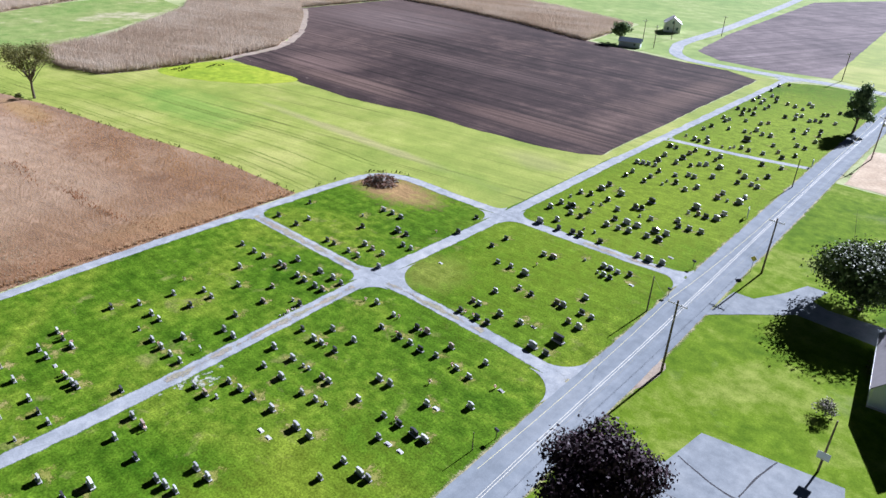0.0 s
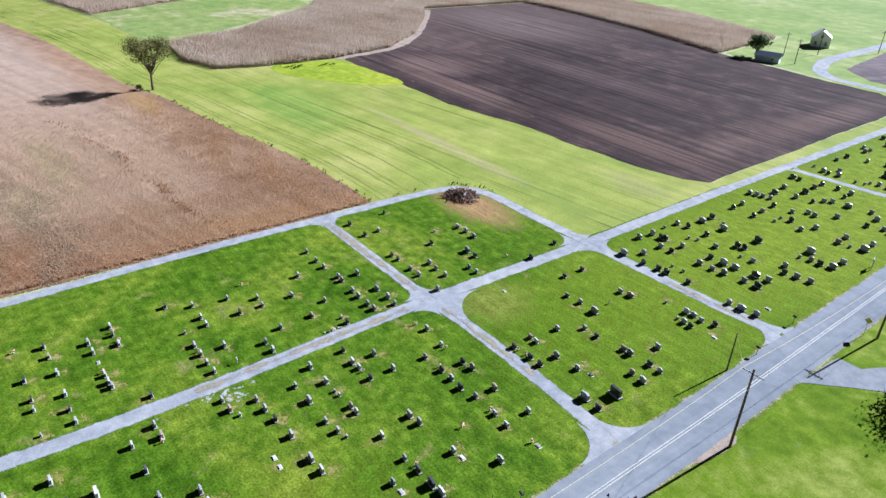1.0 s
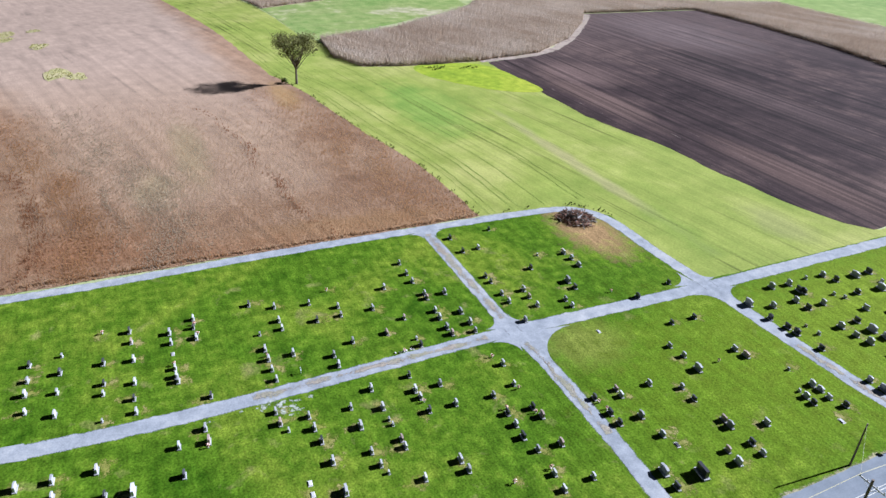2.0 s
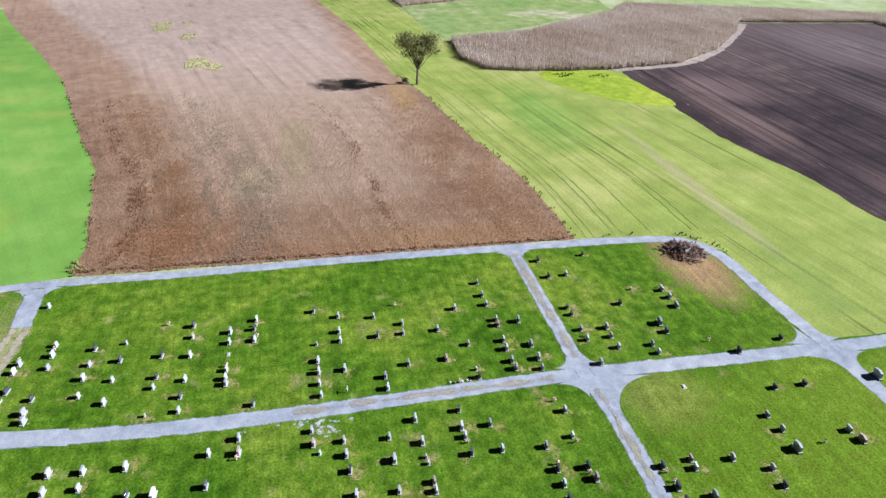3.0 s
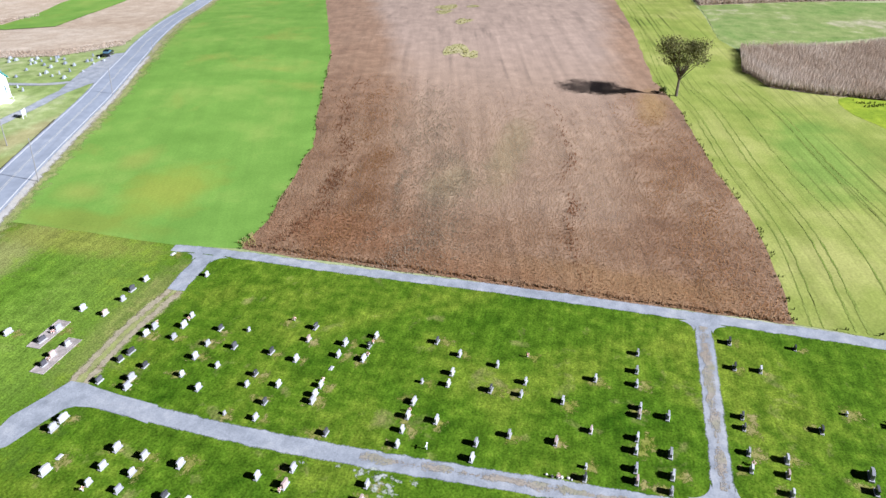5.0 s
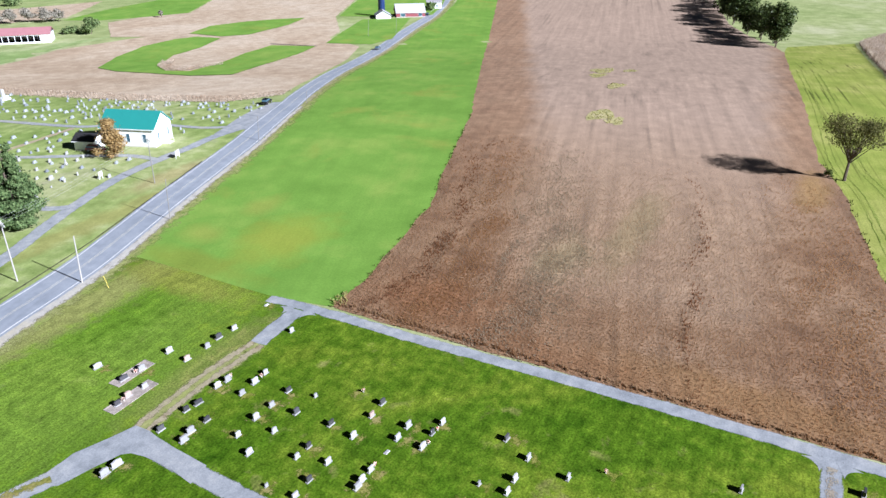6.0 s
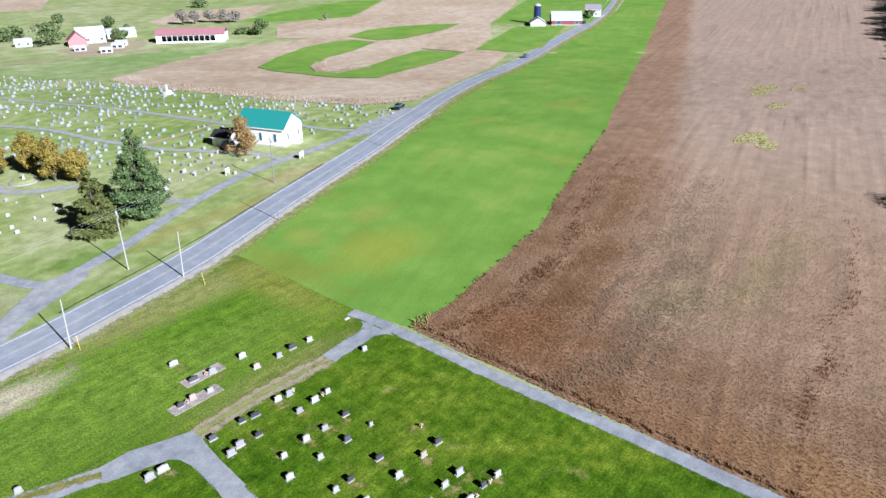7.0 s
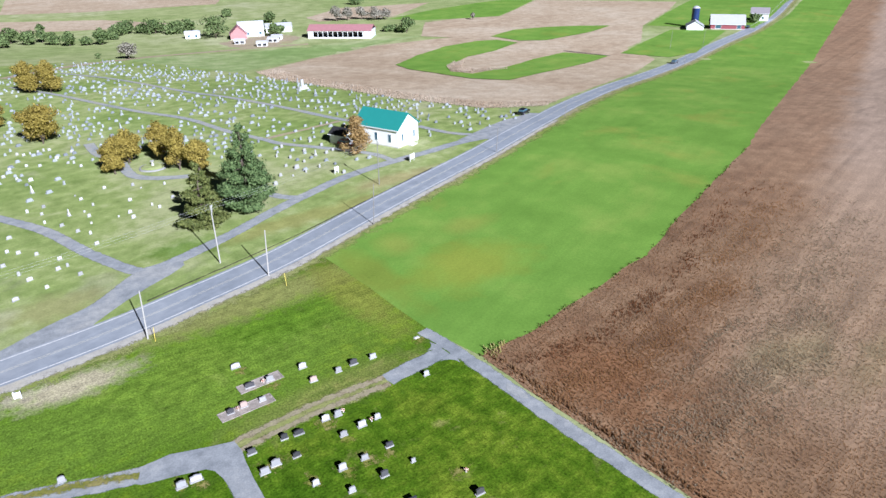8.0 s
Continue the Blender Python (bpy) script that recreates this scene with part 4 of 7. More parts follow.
# ---- shapes ----
def box(bm, x, y, z, sx, sy, sz, bevel=0.0, m=None):
    """A box standing on z, centred on x, y."""
    r = bmesh.ops.create_cube(bm, size=1.0)
    for v in r["verts"]:
        v.co = Vector((x + v.co.x * sx, y + v.co.y * sy, z + (v.co.z + 0.5) * sz))
        if m is not None:
            v.co = m @ v.co
    if bevel:
        e = list({e for v in r["verts"] for e in v.link_edges})
        bmesh.ops.bevel(bm, geom=e, offset=bevel, segments=1, affect="EDGES")


def rod(bm, a, b, ra, rb=None, seg=8, caps=True):
    """A tapered round bar from a to b."""
    a, b = Vector(a), Vector(b)
    rb = ra if rb is None else rb
    d = (b - a).normalized()
    u = d.orthogonal().normalized()
    w = d.cross(u)
    lo, hi = [], []
    for i in range(seg):
        k = 2 * math.pi * i / seg
        n = u * math.cos(k) + w * math.sin(k)
        lo.append(bm.verts.new(a + n * ra))
        hi.append(bm.verts.new(b + n * rb))
    for i in range(seg):
        j = (i + 1) % seg
        bm.faces.new((lo[i], lo[j], hi[j], hi[i]))
    if caps:
        bm.faces.new(lo[::-1])
        bm.faces.new(hi)


def slab(bm, profile, y0, y1, bevel=0.0):
    """A profile in x, z drawn out along y."""
    a = [bm.verts.new((x, y0, z)) for x, z in profile]
    b = [bm.verts.new((x, y1, z)) for x, z in profile]
    f = [bm.faces.new(a), bm.faces.new(b[::-1])]
    n = len(profile)
    for i in range(n):
        bm.faces.new((a[i], b[i], b[(i + 1) % n], a[(i + 1) % n]))
    bmesh.ops.recalc_face_normals(bm, faces=bm.faces[:])
    if bevel:
        bmesh.ops.bevel(bm, geom=[e for q in f for e in q.edges], offset=bevel, segments=1, affect="EDGES")


def thing(name, m, label, category, group="", kind=""):
    ob = new(name)
    ob.matrix_world = m
    return tagged(ob, label, category, group, kind)


def scatter_mesh(name, verts, faces, material, parent=None):
    me = bpy.data.meshes.new(name)
    me.vertices.add(len(verts))
    me.vertices.foreach_set("co", np.asarray(verts, dtype=np.float32).ravel())
    k = faces.shape[1]
    me.loops.add(faces.size)
    me.loops.foreach_set("vertex_index", faces.astype(np.int32).ravel())
    me.polygons.add(len(faces))
    me.polygons.foreach_set("loop_start", np.arange(0, faces.size, k, dtype=np.int32))
    me.update(calc_edges=True)
    me.validate()
    me.materials.append(material)
    ob = new(name, me)
    if parent is not None:
        ob.parent = parent
    return ob


def leaves(rng, blobs, count, size, flat=0.0):
    """Folded leaf clumps on and in a set of blobs (x, y, z, rx, ry, rz)."""
    blobs = np.asarray(blobs, float)
    w = (blobs[:, 3] * blobs[:, 4] + blobs[:, 3] * blobs[:, 5])
    pick = rng.choice(len(blobs), count, p=w / w.sum())
    d = rng.normal(size=(count, 3))
    d /= np.linalg.norm(d, axis=1)[:, None]
    r = 1 - 0.45 * rng.random(count) ** 2
    r *= 1 + 0.2 * rng.normal(size=count)
    c = blobs[pick, :3] + d * r[:, None] * blobs[pick, 3:]
    n = d + rng.normal(size=(count, 3)) * 0.6
    n[:, 2] += flat
    n /= np.linalg.norm(n, axis=1)[:, None]
    t = np.cross(n, rng.normal(size=(count, 3)))
    t /= np.linalg.norm(t, axis=1)[:, None]
    b = np.cross(n, t)
    s = size * (0.6 + 0.8 * rng.random(count))[:, None]
    v = np.empty((count, 4, 3))
    v[:, 0], v[:, 2] = c - t * s, c + t * s
    v[:, 1], v[:, 3] = c + b * s * 0.7 - n * s * 0.35, c - b * s * 0.7 - n * s * 0.35
    return v.reshape(-1, 3), np.arange(count * 4).reshape(-1, 4)


def limb(bm, rng, a, b, ra, rb, bend, seg=7, pieces=4):
    pts = [Vector(a).lerp(Vector(b), i / pieces) + Vector(rng.normal(size=3)) * bend * math.sin(math.pi * i / pieces) for i in range(pieces + 1)]
    for i in range(pieces):
        rod(bm, pts[i], pts[i + 1], ra + (rb - ra) * i / pieces, ra + (rb - ra) * (i + 1) / pieces, seg, False)
    return pts


def make_tree(x, y, h, w, leaf, label, seed, shape="round", trunk=0.2, count=3000, size=0.4, bark="bark", name="tree", category="tree", clear=0.25, bits=14):
    """A trunk with limbs, and a crown of leaf clumps gathered in uneven masses."""
    rng = np.random.default_rng(seed)
    tree = thing(name, pose(x, y, land(x, y), 0, 0, 0), label, category)
    blobs, bm = [], bmesh.new()
    z0 = h * clear
    if shape == "cone":
        limb(bm, rng, (0, 0, -0.2), (0, 0, h * 0.95), trunk, 0.05, 0.1, pieces=5)
        levels = max(5, int(h * 0.75))
        for i in range(levels):
            f = i / (levels - 1)
            rad = w / 2 * (1 - f ** 3.0) ** 0.85 * (0.62 + 0.55 * rng.random()) + 0.6
            k = 3 + int(5 * (1 - f))
            off = rng.random() * 6.28
            for j in range(k):
                ang = off + 6.283 * j / k + rng.normal() * 0.25
                reach = rad * (0.5 + 0.6 * rng.random())
                z = z0 + (h - z0) * f * 0.97 + rng.normal() * 0.25
                tip = (reach * 0.72 * math.cos(ang), reach * 0.72 * math.sin(ang), z - reach * 0.12)
                limb(bm, rng, (0, 0, z), tip, 0.07, 0.02, 0.1, 5, 2)
                blobs.append((*tip, max(0.45, reach * 0.42), max(0.45, reach * 0.42), max(0.35, h * 0.045)))
    else:
        fork = h * (clear + 0.06)
        limb(bm, rng, (0, 0, -0.2), (rng.normal() * 0.15, rng.normal() * 0.15, fork), trunk * 1.25, trunk * 0.8, 0.05 * h * 0.1)
        for i in range(bits):
            k = 2.399963 * i + rng.random() * 0.5
            f = (i + 0.5) / bits
            if shape == "vase":
                zc, rr = z0 + (h - z0) * (0.45 + 0.5 * rng.random()), w / 2 * (0.25 + 0.6 * math.sqrt(f))
            elif shape == "pine":
                zf = rng.random()
                zc, rr = h * (clear + 0.08 + (0.84 - clear) * zf), w / 2 * (0.92 - 0.82 * zf) * math.sqrt(f)
            elif shape == "bushy":
                zc, rr = h * (0.22 + 0.62 * rng.random()), w / 2 * 0.72 * math.sqrt(f)
            else:
                zc, rr = z0 + (h - z0) * (0.22 + 0.6 * rng.random()), w / 2 * 0.68 * math.sqrt(f)
            if shape not in ("vase", "pine"):
                top = h * (1 - 0.32 * (rr / (w / 2)) ** 2)
                zc = min(zc, top - h * 0.14)
            br = (0.17 + 0.09 * rng.random()) * w * {"vase": 0.8, "pine": 0.72}.get(shape, 1)
            c = (rr * math.cos(k), rr * math.sin(k), zc)
            blobs.append((*c, br, br, br * (0.55 if shape == "vase" else 0.72)))
            p = limb(bm, rng, (0, 0, fork * (0.75 + 0.25 * rng.random())), c, trunk * 0.45, trunk * 0.1, 0.03 * w, 6, 4)
            for q in range(3):
                e = Vector(c) + Vector(rng.normal(size=3)) * br * 0.7
                limb(bm, rng, p[3], e, trunk * 0.12, 0.015, 0.1, 4, 2)
        if shape != "vase":
            blobs.append((0, 0, h * 0.86, w * 0.2, w * 0.2, h * 0.13))
            blobs.append((0, 0, z0 + (h - z0) * 0.5, w * 0.33, w * 0.33, (h - z0) * 0.33))
    part("trunk", bm, M[bark], tree)
    v, f = leaves(rng, blobs, count, size, 0.3)
    keep = np.repeat(v.reshape(-1, 4, 3)[:, :, 2].min(axis=1) > 0.05, 4)
    v = v[keep]
    scatter_mesh("crown", v, np.arange(len(v)).reshape(-1, 4), M[leaf], tree)
    return tree


# ---- mower lines in the hay: windrow shade painted as dark green ribbons ----
def offset_line(line, d):
    pts = smooth_line(line, False, 4.0)
    out = []
    for i, q in enumerate(pts):
        t = (pts[min(i + 1, len(pts) - 1)] - pts[max(i - 1, 0)]).normalized()
        out.append((q.x + t.y * d, q.y - t.x * d))
    return out


rm = random.Random(31)
for k, d in enumerate((2.2, 3.6, 7.4, 8.9, 14.0, 21.5, 23.0)):
    far = 6 if d > 9 else 8
    tr = offset_line(SOY_R[:far], d)
    ribbon("mower_track", [q for q in tr if q[1] < 96 + 0.25 * (-q[0] - 100) or q[0] < -101], rm.uniform(0.3, 0.5), 0.058 + 0.001 * k, M["mown_shade"], 0.5, step=1.6, fade=0.3, label="dark green mower line with windrow shade painted in", category="mower track")


# ---- gravestones ----
def stone_profile(kind, w, h):
    if kind == "arch":
        return [(-w / 2, 0), (w / 2, 0), (w / 2, h * 0.78)] + [(w / 2 * math.cos(k), h * 0.78 + h * 0.22 * math.sin(k)) for k in [i * math.pi / 8 for i in range(1, 8)]] + [(-w / 2, h * 0.78)]
    if kind == "serpentine":
        return [(-w / 2, 0), (w / 2, 0), (w / 2, h * 0.8), (w * 0.42, h * 0.86), (w * 0.3, h * 0.86), (w * 0.14, h * 0.98), (0, h), (-w * 0.14, h * 0.98), (-w * 0.3, h * 0.86), (-w * 0.42, h * 0.86), (-w / 2, h * 0.8)]
    if kind == "peak":
        return [(-w / 2, 0), (w / 2, 0), (w / 2, h * 0.82), (0, h), (-w / 2, h * 0.82)]
    return [(-w / 2, 0), (w / 2, 0), (w / 2, h), (-w / 2, h)]


STONE_CACHE = {}
JOINED = {}


def joined_stone(shape, stone, x, y, turn, lean, size):
    """The same gravestone, added to one mesh of far stones."""
    key = (shape, stone)
    if key not in STONE_CACHE:
        return False
    m = pose(x, y, land(x, y), lean, 0, turn) @ Matrix.Scale(size, 4)
    for child in STONE_CACHE[key].children:
        bm = JOINED.setdefault(child.data.materials[0].name, bmesh.new())
        n = len(bm.verts)
        bm.from_mesh(child.data)
        bm.verts.ensure_lookup_table()
        for v in bm.verts[n:]:
            v.co = m @ v.co
    return True


SHAPES = {  # die width, height, thickness, profile, base width, base height, base depth
    "block": (0.95, 0.66, 0.24, "square", 1.20, 0.20, 0.42),
    "arched": (0.85, 0.76, 0.22, "arch", 1.05, 0.18, 0.40),
    "serpentine": (1.0, 0.80, 0.22, "serpentine", 1.25, 0.20, 0.42),
    "wide": (1.3, 0.72, 0.26, "serpentine", 1.55, 0.22, 0.46),
    "tablet": (0.62, 0.90, 0.16, "arch", 0.75, 0.14, 0.32),
    "small": (0.50, 0.46, 0.18, "square", 0.62, 0.10, 0.30),
    "monument": (1.35, 0.92, 0.32, "peak", 1.65, 0.24, 0.55),
    "family": (1.75, 1.05, 0.42, "square", 2.1, 0.3, 0.75),
}
WORDS = {"granite": "pale grey granite", "marble": "white marble", "dark_granite": "polished black granite", "rose_granite": "rose granite"}


def gravestone(shape, stone, x, y, turn, lean, size, group):
    key = (shape, stone)
    m = pose(x, y, land(x, y), lean, 0, turn)
    if key in STONE_CACHE:
        ob = copy_thing(STONE_CACHE[key], m)
        ob.scale = (size * 0.87, size * 0.95, size * 0.84)
        ob["group"] = group
        return ob
    if shape == "flat":
        ob = thing("flat_marker", m, WORDS[stone] + " flat grave marker set in the grass", "grave marker", group)
        bm = bmesh.new()
        box(bm, 0, 0, -0.02, 0.95, 0.50, 0.10, 0.015)
        part("base", bm, M["concrete"], ob)
        bm = bmesh.new()
        box(bm, 0, 0, 0.08, 0.72, 0.34, 0.08, 0.015)
        part("plaque", bm, M[stone], ob)
    elif shape == "obelisk":
        ob = thing("obelisk", m, WORDS[stone] + " obelisk on a stepped plinth", "obelisk", group)
        bm = bmesh.new()
        box(bm, 0, 0, -0.02, 1.0, 1.0, 0.30, 0.03)
        part("base", bm, M["base_stone"], ob)
        bm = bmesh.new()
        box(bm, 0, 0, 0.28, 0.66, 0.66, 0.62, 0.03)
        part("pedestal", bm, M[stone], ob)
        bm = bmesh.new()
        rod(bm, (0, 0, 0.90), (0, 0, 2.25), 0.30, 0.19, 4)
        rod(bm, (0, 0, 2.25), (0, 0, 2.48), 0.19, 0.01, 4)
        part("shaft", bm, M[stone], ob)
    else:
        dw, dh, dt, prof, bw, bh, bd = SHAPES[shape]
        ob = thing("gravestone", m, WORDS[stone] + " gravestone with " + {"square": "a flat top", "arch": "a rounded top", "serpentine": "a curved top", "peak": "a peaked top"}[prof] + ", in grass", "gravestone", group)
        bm = bmesh.new()
        box(bm, 0, 0, -0.03, bw, bd, bh + 0.03, 0.02)
        part("base", bm, M["base_stone"], ob)
        bm = bmesh.new()
        slab(bm, [(px, pz + bh) for px, pz in stone_profile(prof, dw, dh)], -dt / 2, dt / 2, 0.015)
        part("headstone", bm, M[stone], ob)
    STONE_CACHE[key] = ob
    ob.scale = (size * 0.87, size * 0.95, size * 0.84)
    return ob


def bouquet(x, y, seed, label="faded cut flowers in a small grave vase"):
    rng = np.random.default_rng(seed)
    ob = thing("flower_vase", pose(x, y, land(x, y)), label, "flowers", "grave flowers")
    bm = bmesh.new()
    rod(bm, (0, 0, 0), (0, 0, 0.22), 0.07, 0.10, 8)
    part("vase", bm, M["concrete"], ob)
    v, f = leaves(rng, [(0, 0, 0.42, 0.22, 0.22, 0.18)], 40, 0.08)
    scatter_mesh("flowers", v, f, M["flower"], ob)


STONES = []
STONES.append(("W1", "g", [(-78.9, -1.9), (-70, -1.9), (-92.9, -1.7), (-80.4, -1.7), (-71.3, 1.3), (-83.7, 1.5), (-81.6, 1.6), (-79.2, 1.7), (-69.9, 1.7), (-76.5, 6.2), (-79.1, 6.3), (-73.3, 6.4), (-71.7, 9.4), (-75.7, 9.5), (-79.4, 9.7), (-73.6, 14.3), (-75.5, 14.4), (-85.5, 17.6), (-69.1, 17.6), (-83, 17.7), (-74.5, 17.7), (-79.1, 17.8), (-83.4, 22.3), (-81.1, 22.3), (-75.6, 22.3), (-74, 22.3), (-73, 22.4), (-83.6, 25.3), (-81.2, 25.4), (-85.7, 25.5), (-86.6, 33), (-75.7, 33.1), (-73.4, 33.1), (-71.3, 33.1), (-69.2, 33.2), (-81.4, 36.1), (-79.4, 36.1), (-84.9, 36.2), (-73.5, 36.2), (-84.1, 40.9), (-79.7, 40.9), (-71.4, 40.9), (-69.3, 40.9), (-73.4, 44), (-79.8, 44.3), (-82, 44.5)]))
STONES.append(("W1", "g", [(-73.7, 48.8), (-79.9, 48.9), (-84.5, 52.2), (-76.2, 52.2), (-87.2, 56.8), (-84.8, 56.8), (-74.5, 56.8), (-72, 56.8), (-90.6, 56.9), (-76.3, 56.9), (-70.5, 56.9), (-79.8, 57.1), (-81, 57.2), (-80.3, 60.1), (-70, 60.1), (-74.9, 60.2), (-72, 60.3)]))
STONES.append(("W1", "d", [(-73.8, -1.9), (-75.4, -1.6), (-73.6, 1.5), (-82.2, 6.3), (-79.6, 14.4), (-71.5, 17.5), (-68.9, 25.6), (-69.6, 52)]))
STONES.append(("W1", "s", [(-82.9, 9.8), (-68.9, 14.1), (-79.1, 33.1), (-71.1, 52)]))
STONES.append(("W1", "v", [(-86.3, 14.4), (-86.7, 44.1), (-69.1, 49.5)]))
STONES.append(("W1", "f", [(-78.8, 22.3)]))
STONES.append(("W2", "d", [(-95.7, 67.9), (-82.4, 67.9), (-80.7, 67.9), (-90.8, 68), (-96.5, 75.6), (-82.3, 75.8), (-74.9, 79.2), (-69.4, 86.6), (-71.1, 93.8)]))
STONES.append(("W2", "g", [(-69.8, 67.7), (-77.1, 67.9), (-74.8, 67.9), (-91, 70.9), (-75, 71.3), (-72.6, 71.3), (-77, 71.5), (-72.5, 76), (-70.7, 76), (-84.8, 83.5), (-80.5, 83.6), (-82.8, 83.7)]))
STONES.append(("W2", "s", [(-85.7, 79)]))
STONES.append(("W2", "b", [(-76.9, 79.2)]))
STONES.append(("W2", "v", [(-72.1, 83.8)]))
STONES.append(("E1", "g", [(-52.9, -10.2), (-63.9, -1.7), (-62.4, -1.7), (-61.7, 6.3), (-59.3, 6.4), (-57.2, 6.4), (-61.5, 9.5), (-59.3, 9.6), (-57.2, 9.6), (-61.4, 13.5), (-57.6, 14.2), (-61.9, 21.4), (-57.6, 21.5), (-53.4, 21.5), (-52.1, 21.7), (-50.8, 22), (-63.7, 24.3), (-61.6, 24.4), (-52, 25), (-50, 25.1), (-63.6, 31.9), (-61.6, 32), (-42.1, 32.9), (-61.6, 35.2), (-59.5, 35.3), (-57.3, 35.5), (-54, 35.8), (-47.6, 36), (-42.1, 36.1), (-38.5, 36.2), (-61.3, 40), (-53.9, 40), (-51.8, 40.3), (-42.1, 41.1), (-63.6, 43.2), (-60, 43.4), (-54.5, 43.6), (-53.3, 43.6), (-48.4, 43.9), (-44.2, 44), (-42, 44.2), (-38.3, 44.4), (-61.5, 48), (-60.1, 48.1), (-49.4, 48.3), (-47.8, 48.5)]))
STONES.append(("E1", "g", [(-42.1, 48.9), (-61.5, 51.2), (-57.6, 51.5), (-38.2, 52.2), (-57.3, 56.3), (-52, 56.4), (-41.9, 56.4), (-44.1, 56.6), (-47.7, 56.7), (-58.3, 59.6), (-53.8, 59.6), (-47.6, 59.6), (-52.2, 59.9), (-42.2, 60.1), (-62.3, 60.2)]))
STONES.append(("E1", "v", [(-44.6, 52.1), (-64.1, 59.6)]))
STONES.append(("E1", "d", [(-57.6, 48.2), (-64.3, 48.3), (-50, 56.2), (-54, 56.4)]))
STONES.append(("E1", "b", [(-57.4, 1.5), (-57.2, 16.7), (-49.7, 35.9), (-39.6, 36.1), (-58, 40.1), (-39.7, 44.2)]))
STONES.append(("E1", "s", [(-60.2, 32.6), (-50.5, 40.7), (-57.9, 43.4), (-57, 43.5)]))
STONES.append(("E1", "f", [(-59.4, 1.4), (-50.6, 32.8), (-52.1, 32.9), (-40.7, 41.2), (-39, 41.3), (-40.9, 49.2), (-37.5, 57.2)]))
STONES.append(("E2", "g", [(-49.7, 67.6), (-51.8, 70.7), (-48, 70.7), (-53, 70.8), (-44.6, 71), (-52.4, 75.3), (-38.2, 76), (-40, 76.2), (-50.4, 78.7), (-42.9, 79.3), (-44, 79.4), (-38.2, 79.5), (-57.8, 83), (-55.4, 83.3), (-41.7, 83.7), (-54.1, 90.8), (-52.5, 91.2), (-42.3, 91.9), (-43.5, 92), (-42.3, 94.5), (-44.9, 94.6), (-43.8, 94.8), (-40.5, 95.2)]))
STONES.append(("E2", "b", [(-40.1, 67.5), (-52.5, 83.1)]))
STONES.append(("E2", "v", [(-52.9, 86.9)]))
STONES.append(("E2", "d", [(-52.6, 67.4), (-37.9, 67.4), (-47.9, 67.6), (-48.1, 78.6), (-39.9, 79.6), (-62.1, 86.9), (-62.1, 90.9)]))
STONES.append(("E2", "f", [(-42.8, 71.6), (-64.1, 76), (-38.8, 92.5)]))
STONES.append(("E2", "B", [(-38.4, 71.1)]))
STONES.append(("E2", "s", [(-44.6, 92.1), (-48.3, 94.3)]))
STONES.append(("N1", "d", [(-58, 101.2), (-55.4, 101.8), (-53.9, 101.9), (-50, 102.2), (-62.3, 111.6), (-61.6, 111.8), (-58.6, 119.9), (-52.9, 120.7), (-51.8, 121.1), (-62.5, 127.4), (-62.9, 135.2), (-58.5, 135.2), (-53.3, 139.6), (-59, 143.2), (-62.6, 150.1), (-44, 150.2), (-40.6, 159.1), (-53.3, 160.9), (-65.2, 162.1), (-63.7, 162.1), (-59.5, 163.8), (-56.3, 164.2), (-44.5, 166.6)]))
STONES.append(("N1", "g", [(-42.8, 102.3), (-40.8, 102.4), (-38.6, 102.8), (-60.3, 104.2), (-64.5, 108.3), (-60.2, 108.7), (-58.1, 108.9), (-52.8, 109.3), (-50.5, 109.5), (-48.6, 109.9), (-45.3, 110.5), (-64.2, 111.6), (-58.2, 112.1), (-53, 112.8), (-48.6, 113.2), (-45.2, 113.6), (-43.2, 114), (-54.9, 117.1), (-48.3, 118), (-43.1, 118.8), (-64.4, 119.2), (-41.2, 119.2), (-39.1, 119.6), (-62.5, 119.9), (-44.3, 121.2), (-62.5, 124.3), (-41.3, 127), (-42.9, 127.1), (-39.3, 131), (-50.2, 137.3), (-43.6, 138.2), (-63, 138.5), (-58.8, 138.8), (-49, 140.6), (-43.8, 141.6), (-39.6, 142.7), (-55.4, 143.8), (-65.3, 145), (-64.1, 145.6), (-62.9, 145.9), (-52, 146), (-53.4, 146.2), (-61.5, 146.4), (-49.2, 149.3), (-40, 150.9), (-41.4, 151.5)]))
STONES.append(("N1", "g", [(-58.9, 151.7), (-55.7, 152.4), (-63.1, 154.6), (-54.6, 154.8), (-44.2, 155), (-53.5, 156.1), (-50.5, 156.6), (-46.4, 157.7), (-59.5, 160.5), (-53.4, 164), (-40.4, 167.6)]))
STONES.append(("N1", "b", [(-62, 101.1), (-43.1, 110.7), (-50.6, 112.9), (-58.2, 124.7), (-52, 125.8), (-39.5, 127.7), (-44.5, 130), (-39.5, 139.3), (-59.2, 156)]))
STONES.append(("N1", "s", [(-54.8, 104.7), (-52.7, 104.8), (-64.7, 115.8), (-59.6, 116), (-58.3, 116.8), (-50.4, 117.7), (-44.6, 126.5), (-59.7, 126.9), (-55, 136.6), (-41.6, 138.4), (-55.1, 139.1), (-41.8, 156)]))
STONES.append(("N1", "f", [(-38.6, 106.1)]))
